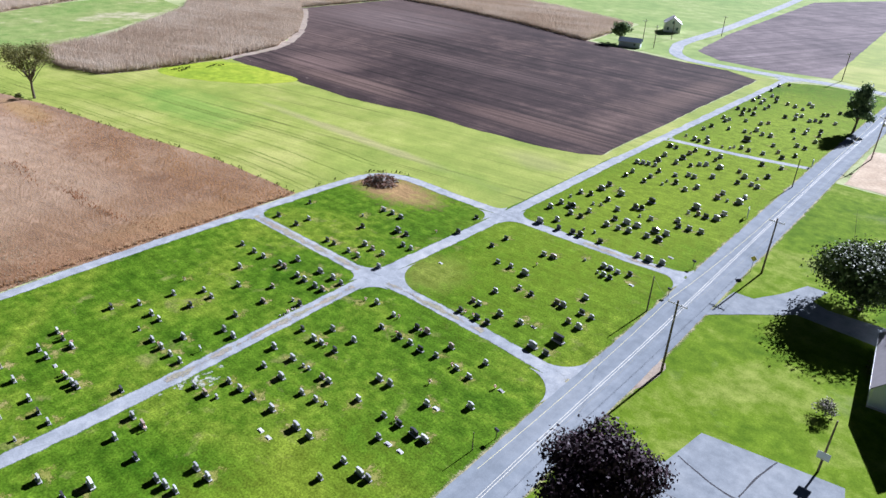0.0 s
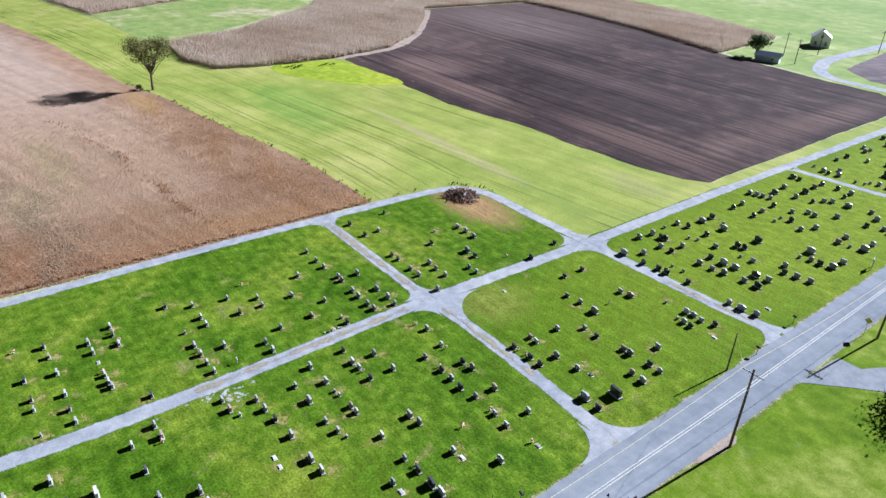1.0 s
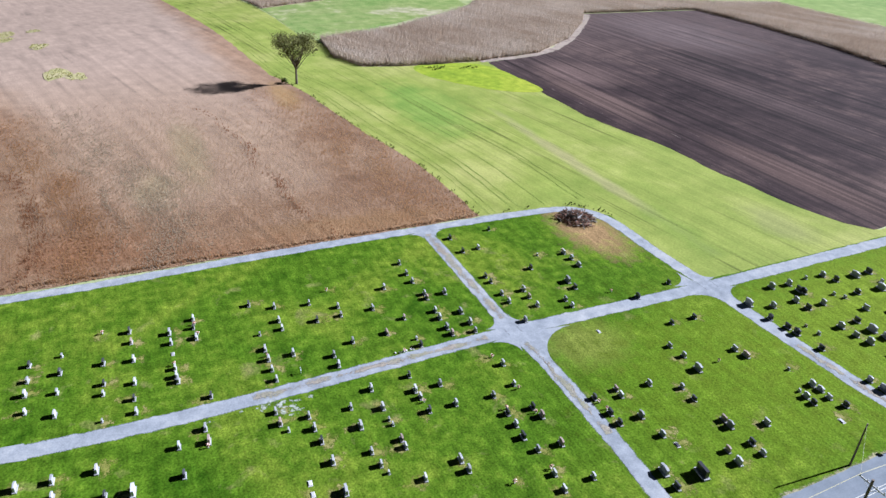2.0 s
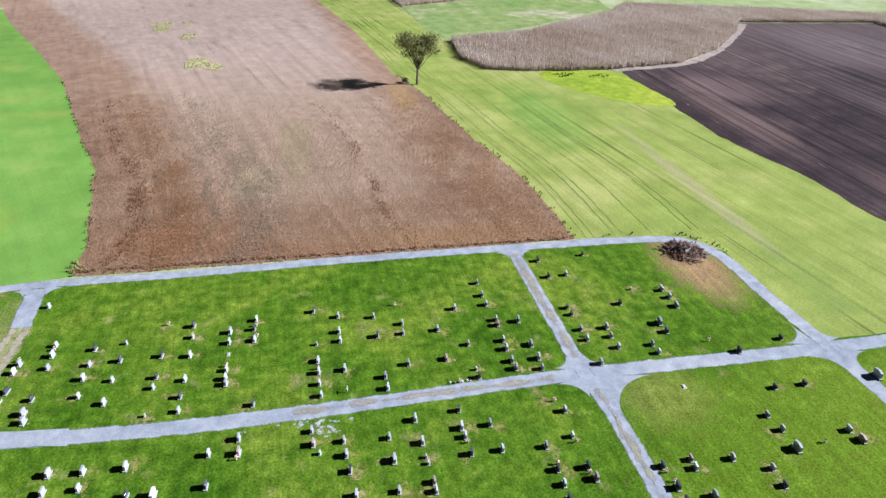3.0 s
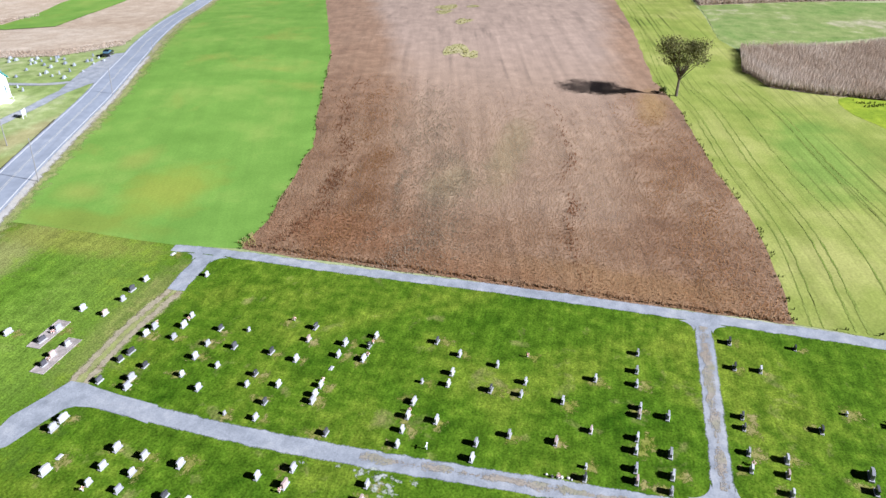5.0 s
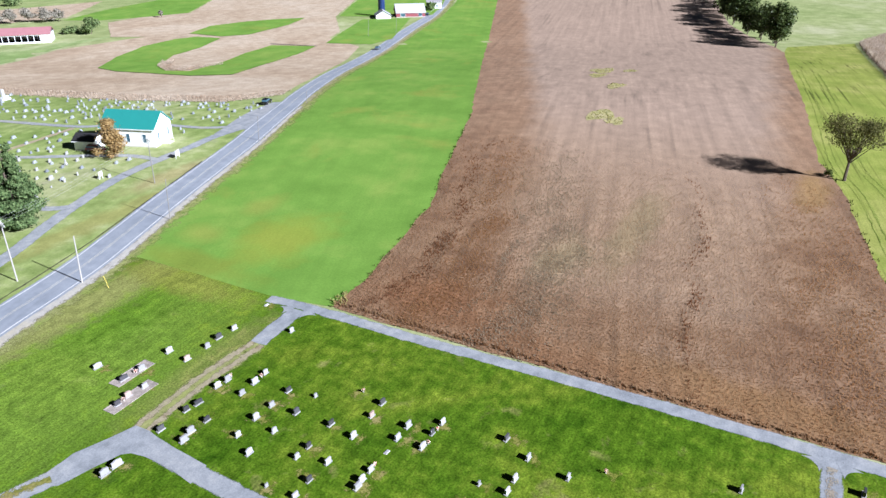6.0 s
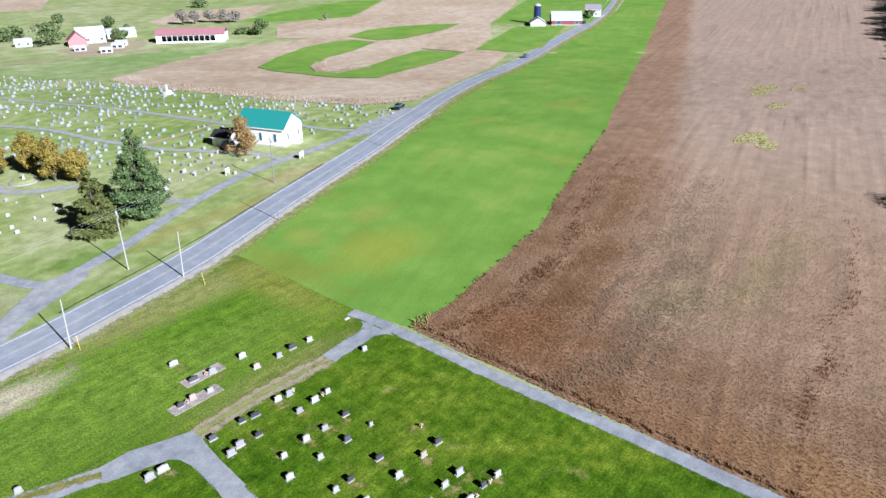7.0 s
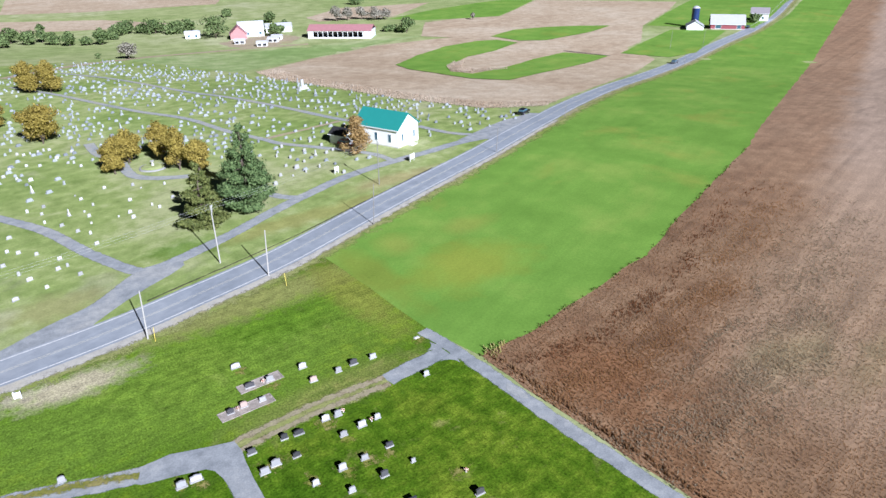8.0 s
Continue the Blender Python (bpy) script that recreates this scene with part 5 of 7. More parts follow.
STONES.append(("N2", "d", [(-42.8, 175.3), (-41, 179.4), (-65.3, 187.4), (-41.2, 187.6), (-41.9, 202.2), (-42.8, 207.1), (-61.7, 208.7), (-67.1, 211.1), (-65.4, 211.3), (-64, 211.9), (-54.4, 213.6), (-63.6, 215.5), (-47.1, 217), (-45.7, 217), (-67.6, 224.9), (-46.3, 226.1), (-62.1, 229.2), (-44.3, 231.6), (-63.5, 234.4), (-66.7, 256.2)]))
STONES.append(("N2", "g", [(-62.1, 171.7), (-63.5, 172.3), (-60.2, 172.6), (-50.5, 174.5), (-52.5, 175), (-47.2, 175), (-61.6, 176), (-44.9, 179), (-65.6, 182.9), (-47.6, 183.6), (-43.3, 188.3), (-61, 188.5), (-57.1, 189.7), (-52.9, 190.8), (-50.9, 191.3), (-55.3, 193.4), (-64.6, 195.3), (-41, 195.6), (-64.4, 197.7), (-66.3, 198.3), (-60.7, 200.1), (-56.7, 200.7), (-48.3, 201.4), (-45.3, 201.5), (-55.5, 203.2), (-45.7, 205.2), (-63.9, 205.8), (-51.7, 214.1), (-48.1, 215.1), (-61.6, 217.9), (-52.7, 218.2), (-42.2, 218.5), (-51.3, 218.6), (-61.6, 221.1), (-64.8, 223.7), (-47.2, 224.9), (-53.5, 226.9), (-65.3, 227.8), (-56.1, 228.2), (-58.7, 229.4), (-67.7, 230.3), (-52.5, 232.7), (-54.1, 235.3), (-65.4, 235.5), (-68.3, 243), (-68.7, 252)]))
STONES.append(("N2", "s", [(-56.2, 172), (-54.5, 172.7), (-66.3, 173.6), (-54.1, 174.5), (-55.6, 190), (-45.9, 194.4)]))
STONES.append(("N2", "B", [(-53.9, 182.4)]))
STONES.append(("S", "w", [(-74.8, -18.2)]))
STONES.append(("S", "g", [(-77.1, -12.9), (-81.5, -12.8), (-72.5, -10), (-74.7, -9.7), (-81.3, -9.4), (-84.7, -9.2), (-89.7, -9.1)]))
STONES.append(("S", "d", [(-74.6, -13.2), (-70.8, -9.8), (-87, -9.4)]))
STONES.append(("S", "f", [(-96.9, -9.5)]))
STONES.append(("O1", "g", [(-67.5, -138.6), (-73.3, -137.7), (-72, -137.6), (-74.5, -137.4), (-70.2, -137.1), (-68.7, -136.8), (-67.8, -127.1), (-64.2, -126.7), (-70.3, -125), (-76, -123), (-77.1, -122.1), (-62.3, -121.5), (-77.9, -118.5), (-64.5, -118.1), (-78.4, -99.2), (-83.7, -97.1), (-66, -95.6), (-72.9, -95.2), (-62.9, -94.6), (-89.3, -93.3), (-65, -91.6), (-74.1, -90.2), (-80.7, -88.1), (-64.6, -86.4), (-72.1, -84.5), (-88.1, -84.1), (-66.9, -82.8), (-58.1, -82.8), (-83.5, -82.6), (-78.9, -81.3), (-84.3, -80.3), (-78.7, -78.2), (-68.7, -78), (-56.9, -76.3), (-70.3, -75.4), (-58.4, -74.5), (-60.8, -71.9), (-55.5, -70.4), (-70.1, -69.8), (-63.6, -67.4), (-57.1, -65.2), (-64.1, -63.7), (-62.6, -63.3), (-58.2, -62.1), (-65.1, -59), (-59.9, -57.5)]))
STONES.append(("O1", "g", [(-55.3, -56.1)]))
STONES.append(("O1", "s", [(-72.4, -98.4), (-84.6, -94.3), (-71.9, -87.6), (-76.6, -80.7), (-71.6, -80.6)]))
STONES.append(("O1", "o", [(-65.7, -106.4), (-69.1, -87.5)]))
STONES.append(("O1", "b", [(-78.7, -132.2), (-74.6, -128.7), (-66.8, -115.1)]))
STONES.append(("O2", "g", [(-120.5, -101.2), (-128.2, -100.8), (-128.8, -96), (-116.3, -94.9), (-123.4, -94.6), (-118.4, -92), (-129, -90.6), (-131.3, -89.8), (-126.8, -89.7), (-119.6, -87.2), (-114.9, -87), (-111.1, -81.8), (-120.6, -81.5), (-116.6, -80.4), (-107.9, -77.4), (-121.7, -76.1), (-122.9, -74.4)]))
STONES.append(("O2", "b", [(-116.2, -84.2)]))
STONES.append(("O2", "s", [(-113.2, -80)]))
STONES.append(("O2", "o", [(-123.8, -89.6)]))

GROUPS = {"W1": "graves by the soybean field", "W2": "graves by the brush pile", "E1": "graves in the roadside plot", "E2": "graves in the middle roadside plot", "N1": "graves in the north plot", "N2": "graves in the far north plot", "S": "graves in the south corner", "O1": "graves in the old graveyard", "O2": "graves beside the chapel"}
STONES.sort(key=lambda q: q[0] in ("N1", "N2", "O2"))
rs = random.Random(11)
for block, code, places in STONES:
    old = block in ("O1", "O2")
    for x, y in places:
        size = rs.uniform(0.88, 1.1) * (0.8 if old else 1.0)
        turn, lean = rs.gauss(0, 1.2) + (20 if old else -5), rs.gauss(0, 0.6)
        stone = rs.choice(["granite"] * 6 + ["marble"] * 2 + ["rose_granite"] + ["dark_granite"])
        if old:
            stone = rs.choice(["marble"] * 5 + ["granite"] * 3)
        if code == "d":
            stone = "dark_granite"
        shape = {"s": "small", "f": "flat", "b": "monument", "B": "family", "o": "obelisk", "w": "wide"}.get(code) or rs.choice(["block"] * 4 + ["serpentine"] * 4 + ["arched"] * 3 + ["wide"] * 1 + (["tablet"] * 5 if old else []))
        if code == "v":
            bouquet(x, y, int(abs(x * 31 + y * 7)))
            continue
        if code in "fbB" and stone == "rose_granite":
            stone = "granite"
        if code == "B":
            stone = "dark_granite"
        if block in ("N1", "N2", "O2") and joined_stone(shape, stone, x, y, turn, lean, size):
            continue
        gravestone(shape, stone, x, y, turn, lean, size, GROUPS[block])
        if not old and rs.random() < 0.09:
            bouquet(x + rs.choice((-0.8, 0.8)), y + rs.uniform(-0.2, 0.4), rs.randint(0, 9999))


for key, bm in JOINED.items():
    tagged(obj("far_gravestones", bm, M[key]), "rows of " + key.replace("_", " ") + " gravestones in the north plots", "gravestones", kind="stuff")


# ---- thin yellowed grass beside the graves ----
def grave_patches():
    rng, bm, count = random.Random(21), bmesh.new(), 0
    edge = bm.verts.layers.float.new("edge")
    for block, code, places in STONES:
        if block in ("O1", "O2"):
            continue
        for x, y in places:
            if rng.random() > 0.62:
                continue
            cx, cy, rx, ry = x + rng.uniform(-0.4, 0.4), y + rng.choice((-1, 1, 1)) * rng.uniform(0.2, 1.1), rng.uniform(0.8, 1.6), rng.uniform(0.7, 1.7)
            count += 1
            z, n, ph = land(cx, cy) + 0.034 + 0.00002 * count, 18, rng.random() * 6
            ring = []
            for k in range(n):
                a = 6.2832 * k / n
                f = 1 + 0.2 * math.sin(3 * a + ph) + 0.18 * rng.uniform(-1, 1)
                ring.append(bm.verts.new((cx + rx * f * math.cos(a), cy + ry * f * math.sin(a), z)))
            mid = bm.verts.new((cx, cy, z))
            mid[edge] = 1.0
            for k in range(n):
                bm.faces.new((mid, ring[k], ring[(k + 1) % n]))
    tagged(obj("thin_grass", bm, M["grave_grass"]), "yellowed thin grass patches beside the graves", "grass", kind="stuff")


grave_patches()


def gravel_spill():
    """Pale gravel washed off the lane among the first graves."""
    rng, bm = random.Random(17), bmesh.new()
    edge = bm.verts.layers.float.new("edge")
    for i in range(30):
        cx, cy = -65.3 + abs(rng.gauss(0, 0.35)), 31.6 + rng.gauss(0, 4.0)
        if i > 13:
            cx, cy = -63.9 + rng.gauss(0, 0.8), 33.1 + rng.gauss(0, 0.9)
        rx, ry, n = rng.uniform(0.15, 0.5), rng.uniform(0.2, 0.7), 14
        z = land(cx, cy) + 0.041 + 0.0002 * i
        ring = [bm.verts.new((cx + rx * math.cos(6.2832 * k / n) * rng.uniform(0.7, 1.3), cy + ry * math.sin(6.2832 * k / n) * rng.uniform(0.7, 1.3), z)) for k in range(n)]
        mid = bm.verts.new((cx, cy, z))
        mid[edge] = 0.9
        for k in range(n):
            bm.faces.new((mid, ring[k], ring[(k + 1) % n]))
    tagged(obj("spilled_gravel", bm, M["spill_fade"]), "pale gravel washed off the lane onto grass", "gravel", kind="stuff")


gravel_spill()


# ---- a white cross and a row of edging stones by the lane ----
def cross_marker(x, y):
    c = thing("cross_marker", pose(x, y, land(x, y), 0, 2, -4), "small white wooden cross standing on a grave", "cross")
    bm = bmesh.new()
    box(bm, 0, 0, -0.05, 0.11, 0.08, 1.05, 0.01)
    part("upright", bm, M["white_paint"], c)
    bm = bmesh.new()
    box(bm, 0, -0.01, 0.62, 0.62, 0.09, 0.11, 0.01)
    part("crossbar", bm, M["white_paint"], c)


cross_marker(-69.5, 36.2)
rk = random.Random(41)
for k in range(6):
    bm = bmesh.new()
    bmesh.ops.create_icosphere(bm, subdivisions=2, radius=rk.uniform(0.11, 0.19))
    for v in bm.verts:
        v.co *= 1 + 0.35 * noise.noise(v.co * 5 + Vector((k * 3.1, 0, 0)))
        v.co.z = max(v.co.z * 0.7 + 0.08, -0.02)
    st = obj("edging_stone", bm, M["concrete"])
    st.matrix_world = pose(-69.2 + rk.uniform(-0.12, 0.12), 48.4 + 0.5 * k + rk.uniform(-0.12, 0.12), land(-69.2, 48.4 + 0.5 * k) + 0.03, 0, 0, rk.uniform(0, 360))
    tagged(st, "rough pale stone in a row edging a grave", "stone", "edging stones")


# ---- grave beds in the south corner ----
def grave_bed(x, y, lx, ly):
    bed = thing("grave_bed", pose(x, y, 0.03), "gravel grave bed with a low stone kerb", "grave bed", "grave beds")
    bm = bmesh.new()
    for sx, sy, px, py in ((lx, 0.14, 0, ly / 2), (lx, 0.14, 0, -ly / 2), (0.14, ly - 0.16, lx / 2 - 0.07, 0), (0.14, ly - 0.16, -lx / 2 + 0.07, 0)):
        box(bm, px, py, 0, sx, sy, 0.07, 0.01)
    part("kerb", bm, M["bed_gravel"], bed)
    bm = bmesh.new()
    box(bm, 0, 0, 0, lx - 0.3, ly - 0.16, 0.04)
    part("gravel_fill", bm, M["bed_gravel"], bed)


grave_bed(-76.0, -13.4, 5.6, 1.7)
grave_bed(-72.7, -9.7, 6.6, 1.7)

# ---- the many small stones further back in the old graveyard ----
OLD_GROUND = [(-62, -100), (-80, -108), (-92, -118), (-104, -100), (-112, -82), (-130, -78), (-152, -84), (-172, -80), (-190, -87), (-184, -102), (-174, -132), (-162, -190), (-154, -222), (-128, -296), (-92, -292), (-66, -240), (-56, -140)]
OLD_GAPS = [(-90, -103, 15), (-74, -146, 5), (-81, -214, 4), (-90, -213, 4), (-66, -172, 4), (-132.4, -85.2, 4), (-97.5, -68.5, 5), (-134.6, -95.2, 5), (-144, -89, 9.5)]


def within(x, y, poly):
    ok = False
    for k in range(len(poly)):
        (x0, y0), (x1, y1) = poly[k - 1], poly[k]
        if (y0 > y) != (y1 > y) and x < (x1 - x0) * (y - y0) / (y1 - y0) + x0:
            ok = not ok
    return ok


def old_stones():
    rng = random.Random(5)
    mats = ["old_marble", "old_granite"]
    groups = {k: bmesh.new() for k in mats}
    taken = [(x, y) for b, c, pl in STONES if b in ("O1", "O2") for x, y in pl]
    lanes = [(q.x, q.y) for line, w in LANES[7:] for q in smooth_line(line, False, 1.5)]
    ca, sa = math.cos(radians(172)), math.sin(radians(172))
    for i in range(-10, 80):
        for j in range(-40, 90):
            u, v = j * 2.15 + rng.uniform(-0.6, 0.6), i * 4.0 + rng.uniform(-0.35, 0.35)
            x, y = -60 + u * ca + v * sa, -90 + u * sa - v * abs(ca)
            if not within(x, y, OLD_GROUND):
                continue
            thick = 0.50 + 0.3 * math.sin(x * 0.11 + 1) * math.sin(y * 0.09) + 0.12 * math.sin(x * 0.37 + y * 0.21)
            if rng.random() > thick or any(math.hypot(x - a, y - b) < r for a, b, r in OLD_GAPS):
                continue
            if any(abs(x - a) < 1.3 and abs(y - b) < 1.3 for a, b in taken) or any(abs(x - a) < 2 and abs(y - b) < 2 for a, b in lanes):
                continue
            bm = groups[rng.choice(["old_marble", "old_marble", "old_granite"])]
            m = pose(x, y, land(x, y), rng.gauss(0, 2), 0, 20 + rng.gauss(0, 4))
            w, h, t = rng.choice([(0.55, 0.5, 0.16), (0.8, 0.42, 0.26), (0.9, 0.45, 0.28), (0.6, 0.4, 0.2), (1.15, 0.5, 0.34), (0.45, 0.72, 0.22)])
            box(bm, 0, 0, -0.05, w * 1.25, t * 1.8, 0.22, 0, m)
            before = len(bm.verts)
            box(bm, 0, 0, 0.17, w, t, h * 0.8, 0, m)
            box(bm, 0, 0, 0.17 + h * 0.8, w * 0.72, t * 0.96, h * 0.2, 0, m)
            if rng.random() < 0.07:
                box(bm, 0, 0, 0.17 + h, w * 0.4, w * 0.4, rng.uniform(0.5, 1.1), 0, m)
    for k in mats:
        tagged(obj("old_gravestones", groups[k], M[k]), {"old_marble": "rows of weathered white marble gravestones", "old_granite": "rows of weathered grey granite gravestones"}[k], "gravestones", kind="stuff")


old_stones()


# ---- poles and wires ----
def utility_pole(x, y, h, arm=True, mat="wood_pole", turn=0, lean=0.0, label="weathered wooden utility pole with a crossarm", name="utility_pole", transformer=False, r=0.15):
    p = thing(name, pose(x, y, land(x, y), 0, lean, turn), label, "pole", "roadside poles")
    bm = bmesh.new()
    rod(bm, (0, 0, -0.3), (0, 0, h), r * 1.15, r * 0.75, 10)
    part("pole", bm, M[mat], p)
    if arm:
        bm = bmesh.new()
        box(bm, 0, 0.16, h - 0.75, 2.5, 0.10, 0.13, 0.01)
        part("crossarm", bm, M["pale_pole"], p)
        for dx in (-1.15, -0.45, 0.45, 1.15):
            bm = bmesh.new()
            rod(bm, (dx, 0.16, h - 0.62), (dx, 0.16, h - 0.42), 0.05, 0.035, 8)
            part("insulator", bm, M["white_paint"], p)
        bm = bmesh.new()
        rod(bm, (0.8, 0.16, h - 0.72), (0.05, 0.14, h - 1.35), 0.025, None, 5)
        rod(bm, (-0.8, 0.16, h - 0.72), (-0.05, 0.14, h - 1.35), 0.025, None, 5)
        part("brace", bm, M["steel"], p)
    if transformer:
        bm = bmesh.new()
        rod(bm, (0.34, 0, h - 2.6), (0.34, 0, h - 1.7), 0.24, None, 12)
        part("transformer", bm, M["steel"], p)
    return p


def wire(a, b, sag, mat, name="power_line", r=0.018):
    a, b, n = Vector(a), Vector(b), 14
    bm, prev = bmesh.new(), None
    side = (b - a).cross(Vector((0, 0, 1))).normalized() * r
    up = Vector((0, 0, r))
    for i in range(n + 1):
        c = a.lerp(b, i / n) - Vector((0, 0, sag * 4 * (i / n) * (1 - i / n)))
        ring = [bm.verts.new(c + o) for o in (side, up, -side, -up)]
        if prev:
            for k in range(4):
                bm.faces.new((prev[k], prev[(k + 1) % 4], ring[(k + 1) % 4], ring[k]))
        prev = ring
    bmesh.ops.recalc_face_normals(bm, faces=bm.faces[:])
    tagged(obj(name, bm, M[mat]), "thin overhead wire strung between poles", "wire", "overhead wires")


POLES_A = [(-24.4, 36.5, 10.6), (-25.2, 75.0, 10.8), (-25.5, 112.3, 10.0), (-26.4, 152.0, 10.5), (-27.2, 193.0, 11.0), (-28.6, 240.0, 11.0)]
for i, (x, y, h) in enumerate(POLES_A):
    if i not in (0, 3):
        utility_pole(x, y, h, transformer=(i == 4))
# the west wire has its sunlit yellow painted in, the east one is dull
for (x0, y0, h0), (x1, y1, h1) in ((POLES_A[0], POLES_A[1]), (POLES_A[1], POLES_A[2]), (POLES_A[2], POLES_A[4]), (POLES_A[4], POLES_A[5])):
    wire((x0 - 1.15, y0 + 0.16, h0 - 0.4), (x1 - 1.15, y1 + 0.16, h1 - 0.4), 0.5, "sunlit_wire", r=0.022)
    wire((x0 + 1.15, y0 + 0.16, h0 - 0.4), (x1 + 1.15, y1 + 0.16, h1 - 0.4), 0.5, "wire", r=0.012)
utility_pole(-33.5, 87.3, 5.9, False, label="short dark wooden guy pole on the grass", name="guy_pole", r=0.11)
utility_pole(-34.8, 157.4, 6.6, False, label="short dark wooden guy pole on the grass", name="guy_pole", r=0.11)
wire((-33.5, 87.3, 5.7), (-26.3, 75.1, 10.2), 0.1, "wire", "guy_wire", 0.012)
utility_pole(-33.6, 46.9, 2.6, False, label="thin dark wooden post at the road edge", name="post", r=0.06)
for x, y, h in ((-56.5, 281, 10), (-41, 283, 10), (-131, 302, 9), (-126.5, 276, 9), (-136, 285, 9), (-120, 330, 9)):
    utility_pole(x, y, h, True, turn=60)
POLES_B = [(-40.0, -42.0, 10.6), (-84.5, -48.6, 10.6), (-125.0, -63.2, 10.2)]
# the nearer pole is paler: sunlight on its front is put into the colour
for i, (x, y, h) in enumerate(POLES_B):
    if i:
        utility_pole(x, y, h, i < 3, "pale_pole" if i < 2 else "grey_pole", r=0.11 if i < 2 else 0.085, turn=70, lean=3.0, label="wooden utility pole by the highway")
for p, q in zip(POLES_B[:2], POLES_B[1:3]):
    for off in (-1.1, 0.0, 1.1):
        wire((p[0] + off * 0.35, p[1] + off, land(p[0], p[1]) + p[2] - 0.4), (q[0] + off * 0.35, q[1] + off, land(q[0], q[1]) + q[2] - 0.4), 0.7, "white_wire", r=0.010)
# the two nearest poles are painted paler for the sun on their fronts
for x, y, h in ((-88.9, -39.3, 8.0), (-68.0, -32.4, 7.6), (-158.2, -63.6, 6.2), (-197.0, -78.6, 3.4), (-112.8, -45.8, 8.0), (-325, -129.5, 4.0), (-353, -158, 9.0), (-365, -148, 9.0)):
    near = x > -90
    utility_pole(x, y, h, False, "pale_pole" if near else "grey_pole", turn=130, lean=3.0, r=0.11 if near else 0.075, label="plain pale roadside pole on the gravel verge", name="roadside_pole")
for x, y in ((-89.6, -34.2), (-68.6, -31.0)):
    g = thing("guy_marker", pose(x, y, 0.03), "yellow plastic guy-wire marker leaning over grass", "marker", "guy markers")
    bm = bmesh.new()
    rod(bm, (0, 0, 0), (-0.3, -1.0, 1.7), 0.035, None, 8)
    part("sleeve", bm, M["yellow"], g)


# ---- trees ----
make_tree(-19.2, 48.0, 9.4, 11.6, "copper_leaf", "dense dark copper maple beside the asphalt court", 1, "bushy", 0.3, 26000, 0.20, clear=0.2, bits=22)
make_tree(-10.6, 111.8, 9.2, 15.4, "green_leaf", "broad dark green tree shading the driveway", 2, "round", 0.42, 30000, 0.23, clear=0.40, bits=30)
make_tree(-36.6, 214.5, 13.5, 8.5, "needle", "dark green evergreen leaning beside the road", 3, "pine", 0.3, 4200, 0.34, clear=0.24, bits=13)
make_tree(-195.0, 65.6, 13.5, 11.6, "sparse_leaf", "lone thin-leaved field tree on the hay edge", 4, "vase", 0.3, 4600, 0.19, clear=0.32, bits=30)
make_tree(-196.5, 62.5, 1.6, 2.6, "weed", "dark weedy shrub at the foot of the field tree", 82, "bushy", 0.06, 300, 0.16, name="shrub", category="shrub", bits=6)
make_tree(-97.8, -67.6, 17.0, 8.4, "pine_needle", "tall ragged green pine in the old graveyard", 5, "cone", 0.34, 24000, 0.22, clear=0.13)
make_tree(-88.2, -66.0, 12.0, 6.8, "olive_needle", "olive-green rounded evergreen beside the taller pine", 6, "cone", 0.25, 19000, 0.22, clear=0.03)
make_tree(-132.6, -84.6, 9.2, 7.6, "rust_leaf", "small rust-brown tree beside the white chapel", 7, "pine", 0.15, 5200, 0.2, clear=0.06, bits=34)
for i, (x, y, h, w) in enumerate(((-74.5, -145.2, 10.4, 9.8), (-82.6, -216.4, 11.0, 7.6), (-88.4, -212.7, 11.0, 8.2), (-82.8, -107.6, 8.0, 5.2), (-87.6, -113.4, 8.4, 6.4), (-94.2, -110.6, 9.8, 5.2), (-95.2, -101.0, 10.4, 5.6), (-98.2, -96.6, 7.8, 5.4), (-66, -172, 8.5, 7.5))):
    make_tree(x, y, h, w, "gold_leaf", "golden-brown rounded graveyard tree", 20 + i, "bushy", 0.2, 7000 if w < 6 else 9000, 0.22, clear=0.05, bits=20)
FAR_TREES = [(-151, -392, 5, 8), (-134, -377, 5, 6), (-102, -414, 9.2, 11), (-109, -401, 7.6, 9.4), (-117, -407, 10.5, 6.4), (-126, -381, 8.1, 8), (-141, -374, 9.6, 8.7), (-164, -411, 7.9, 12), (-177, -398, 8.2, 15), (-186, -389, 7.2, 13.5), (-196, -394, 7.3, 10.4), (-198, -354, 12.4, 16), (-239, -441, 5.6, 7.8), (-245, -362, 5, 5.2), (-249, -392, 7, 9.2), (-289, -293, 8.8, 10.8), (-285, -305, 3.2, 8.3), (-340, -437, 5.3, 13), (-228, -362, 6.6, 10), (-218, -348, 5.5, 6), (-460, -178, 5, 7), (-226, -336, 7.5, 8), (-231, -339, 5.5, 6), (-92, -410, 8, 9), (-96, -392, 6, 8), (-120, -392, 7, 8), (-156, -402, 7, 9), (-171, -404, 6, 8)]
for i, (x, y, h, w) in enumerate(FAR_TREES):
    make_tree(x, y, h, w, "far_leaf", "distant rounded green farm tree", 40 + i, "bushy", 0.2, 900, 0.55, clear=0.1, bits=9)
for i, (x, y, h, w) in enumerate(((-283, -365, 9.8, 9), (-290, -363, 8.6, 9), (-299, -360, 8.1, 9.5), (-304, -351, 8.4, 11), (-310, -348, 7.5, 9), (-350, -307, 4.5, 3), (-136, -300, 7.7, 10))):
    make_tree(x, y, h, w, "bare_twig", "distant thin grey half-bare tree", 70 + i, "round", 0.2, 900, 0.4, clear=0.2, bits=9)
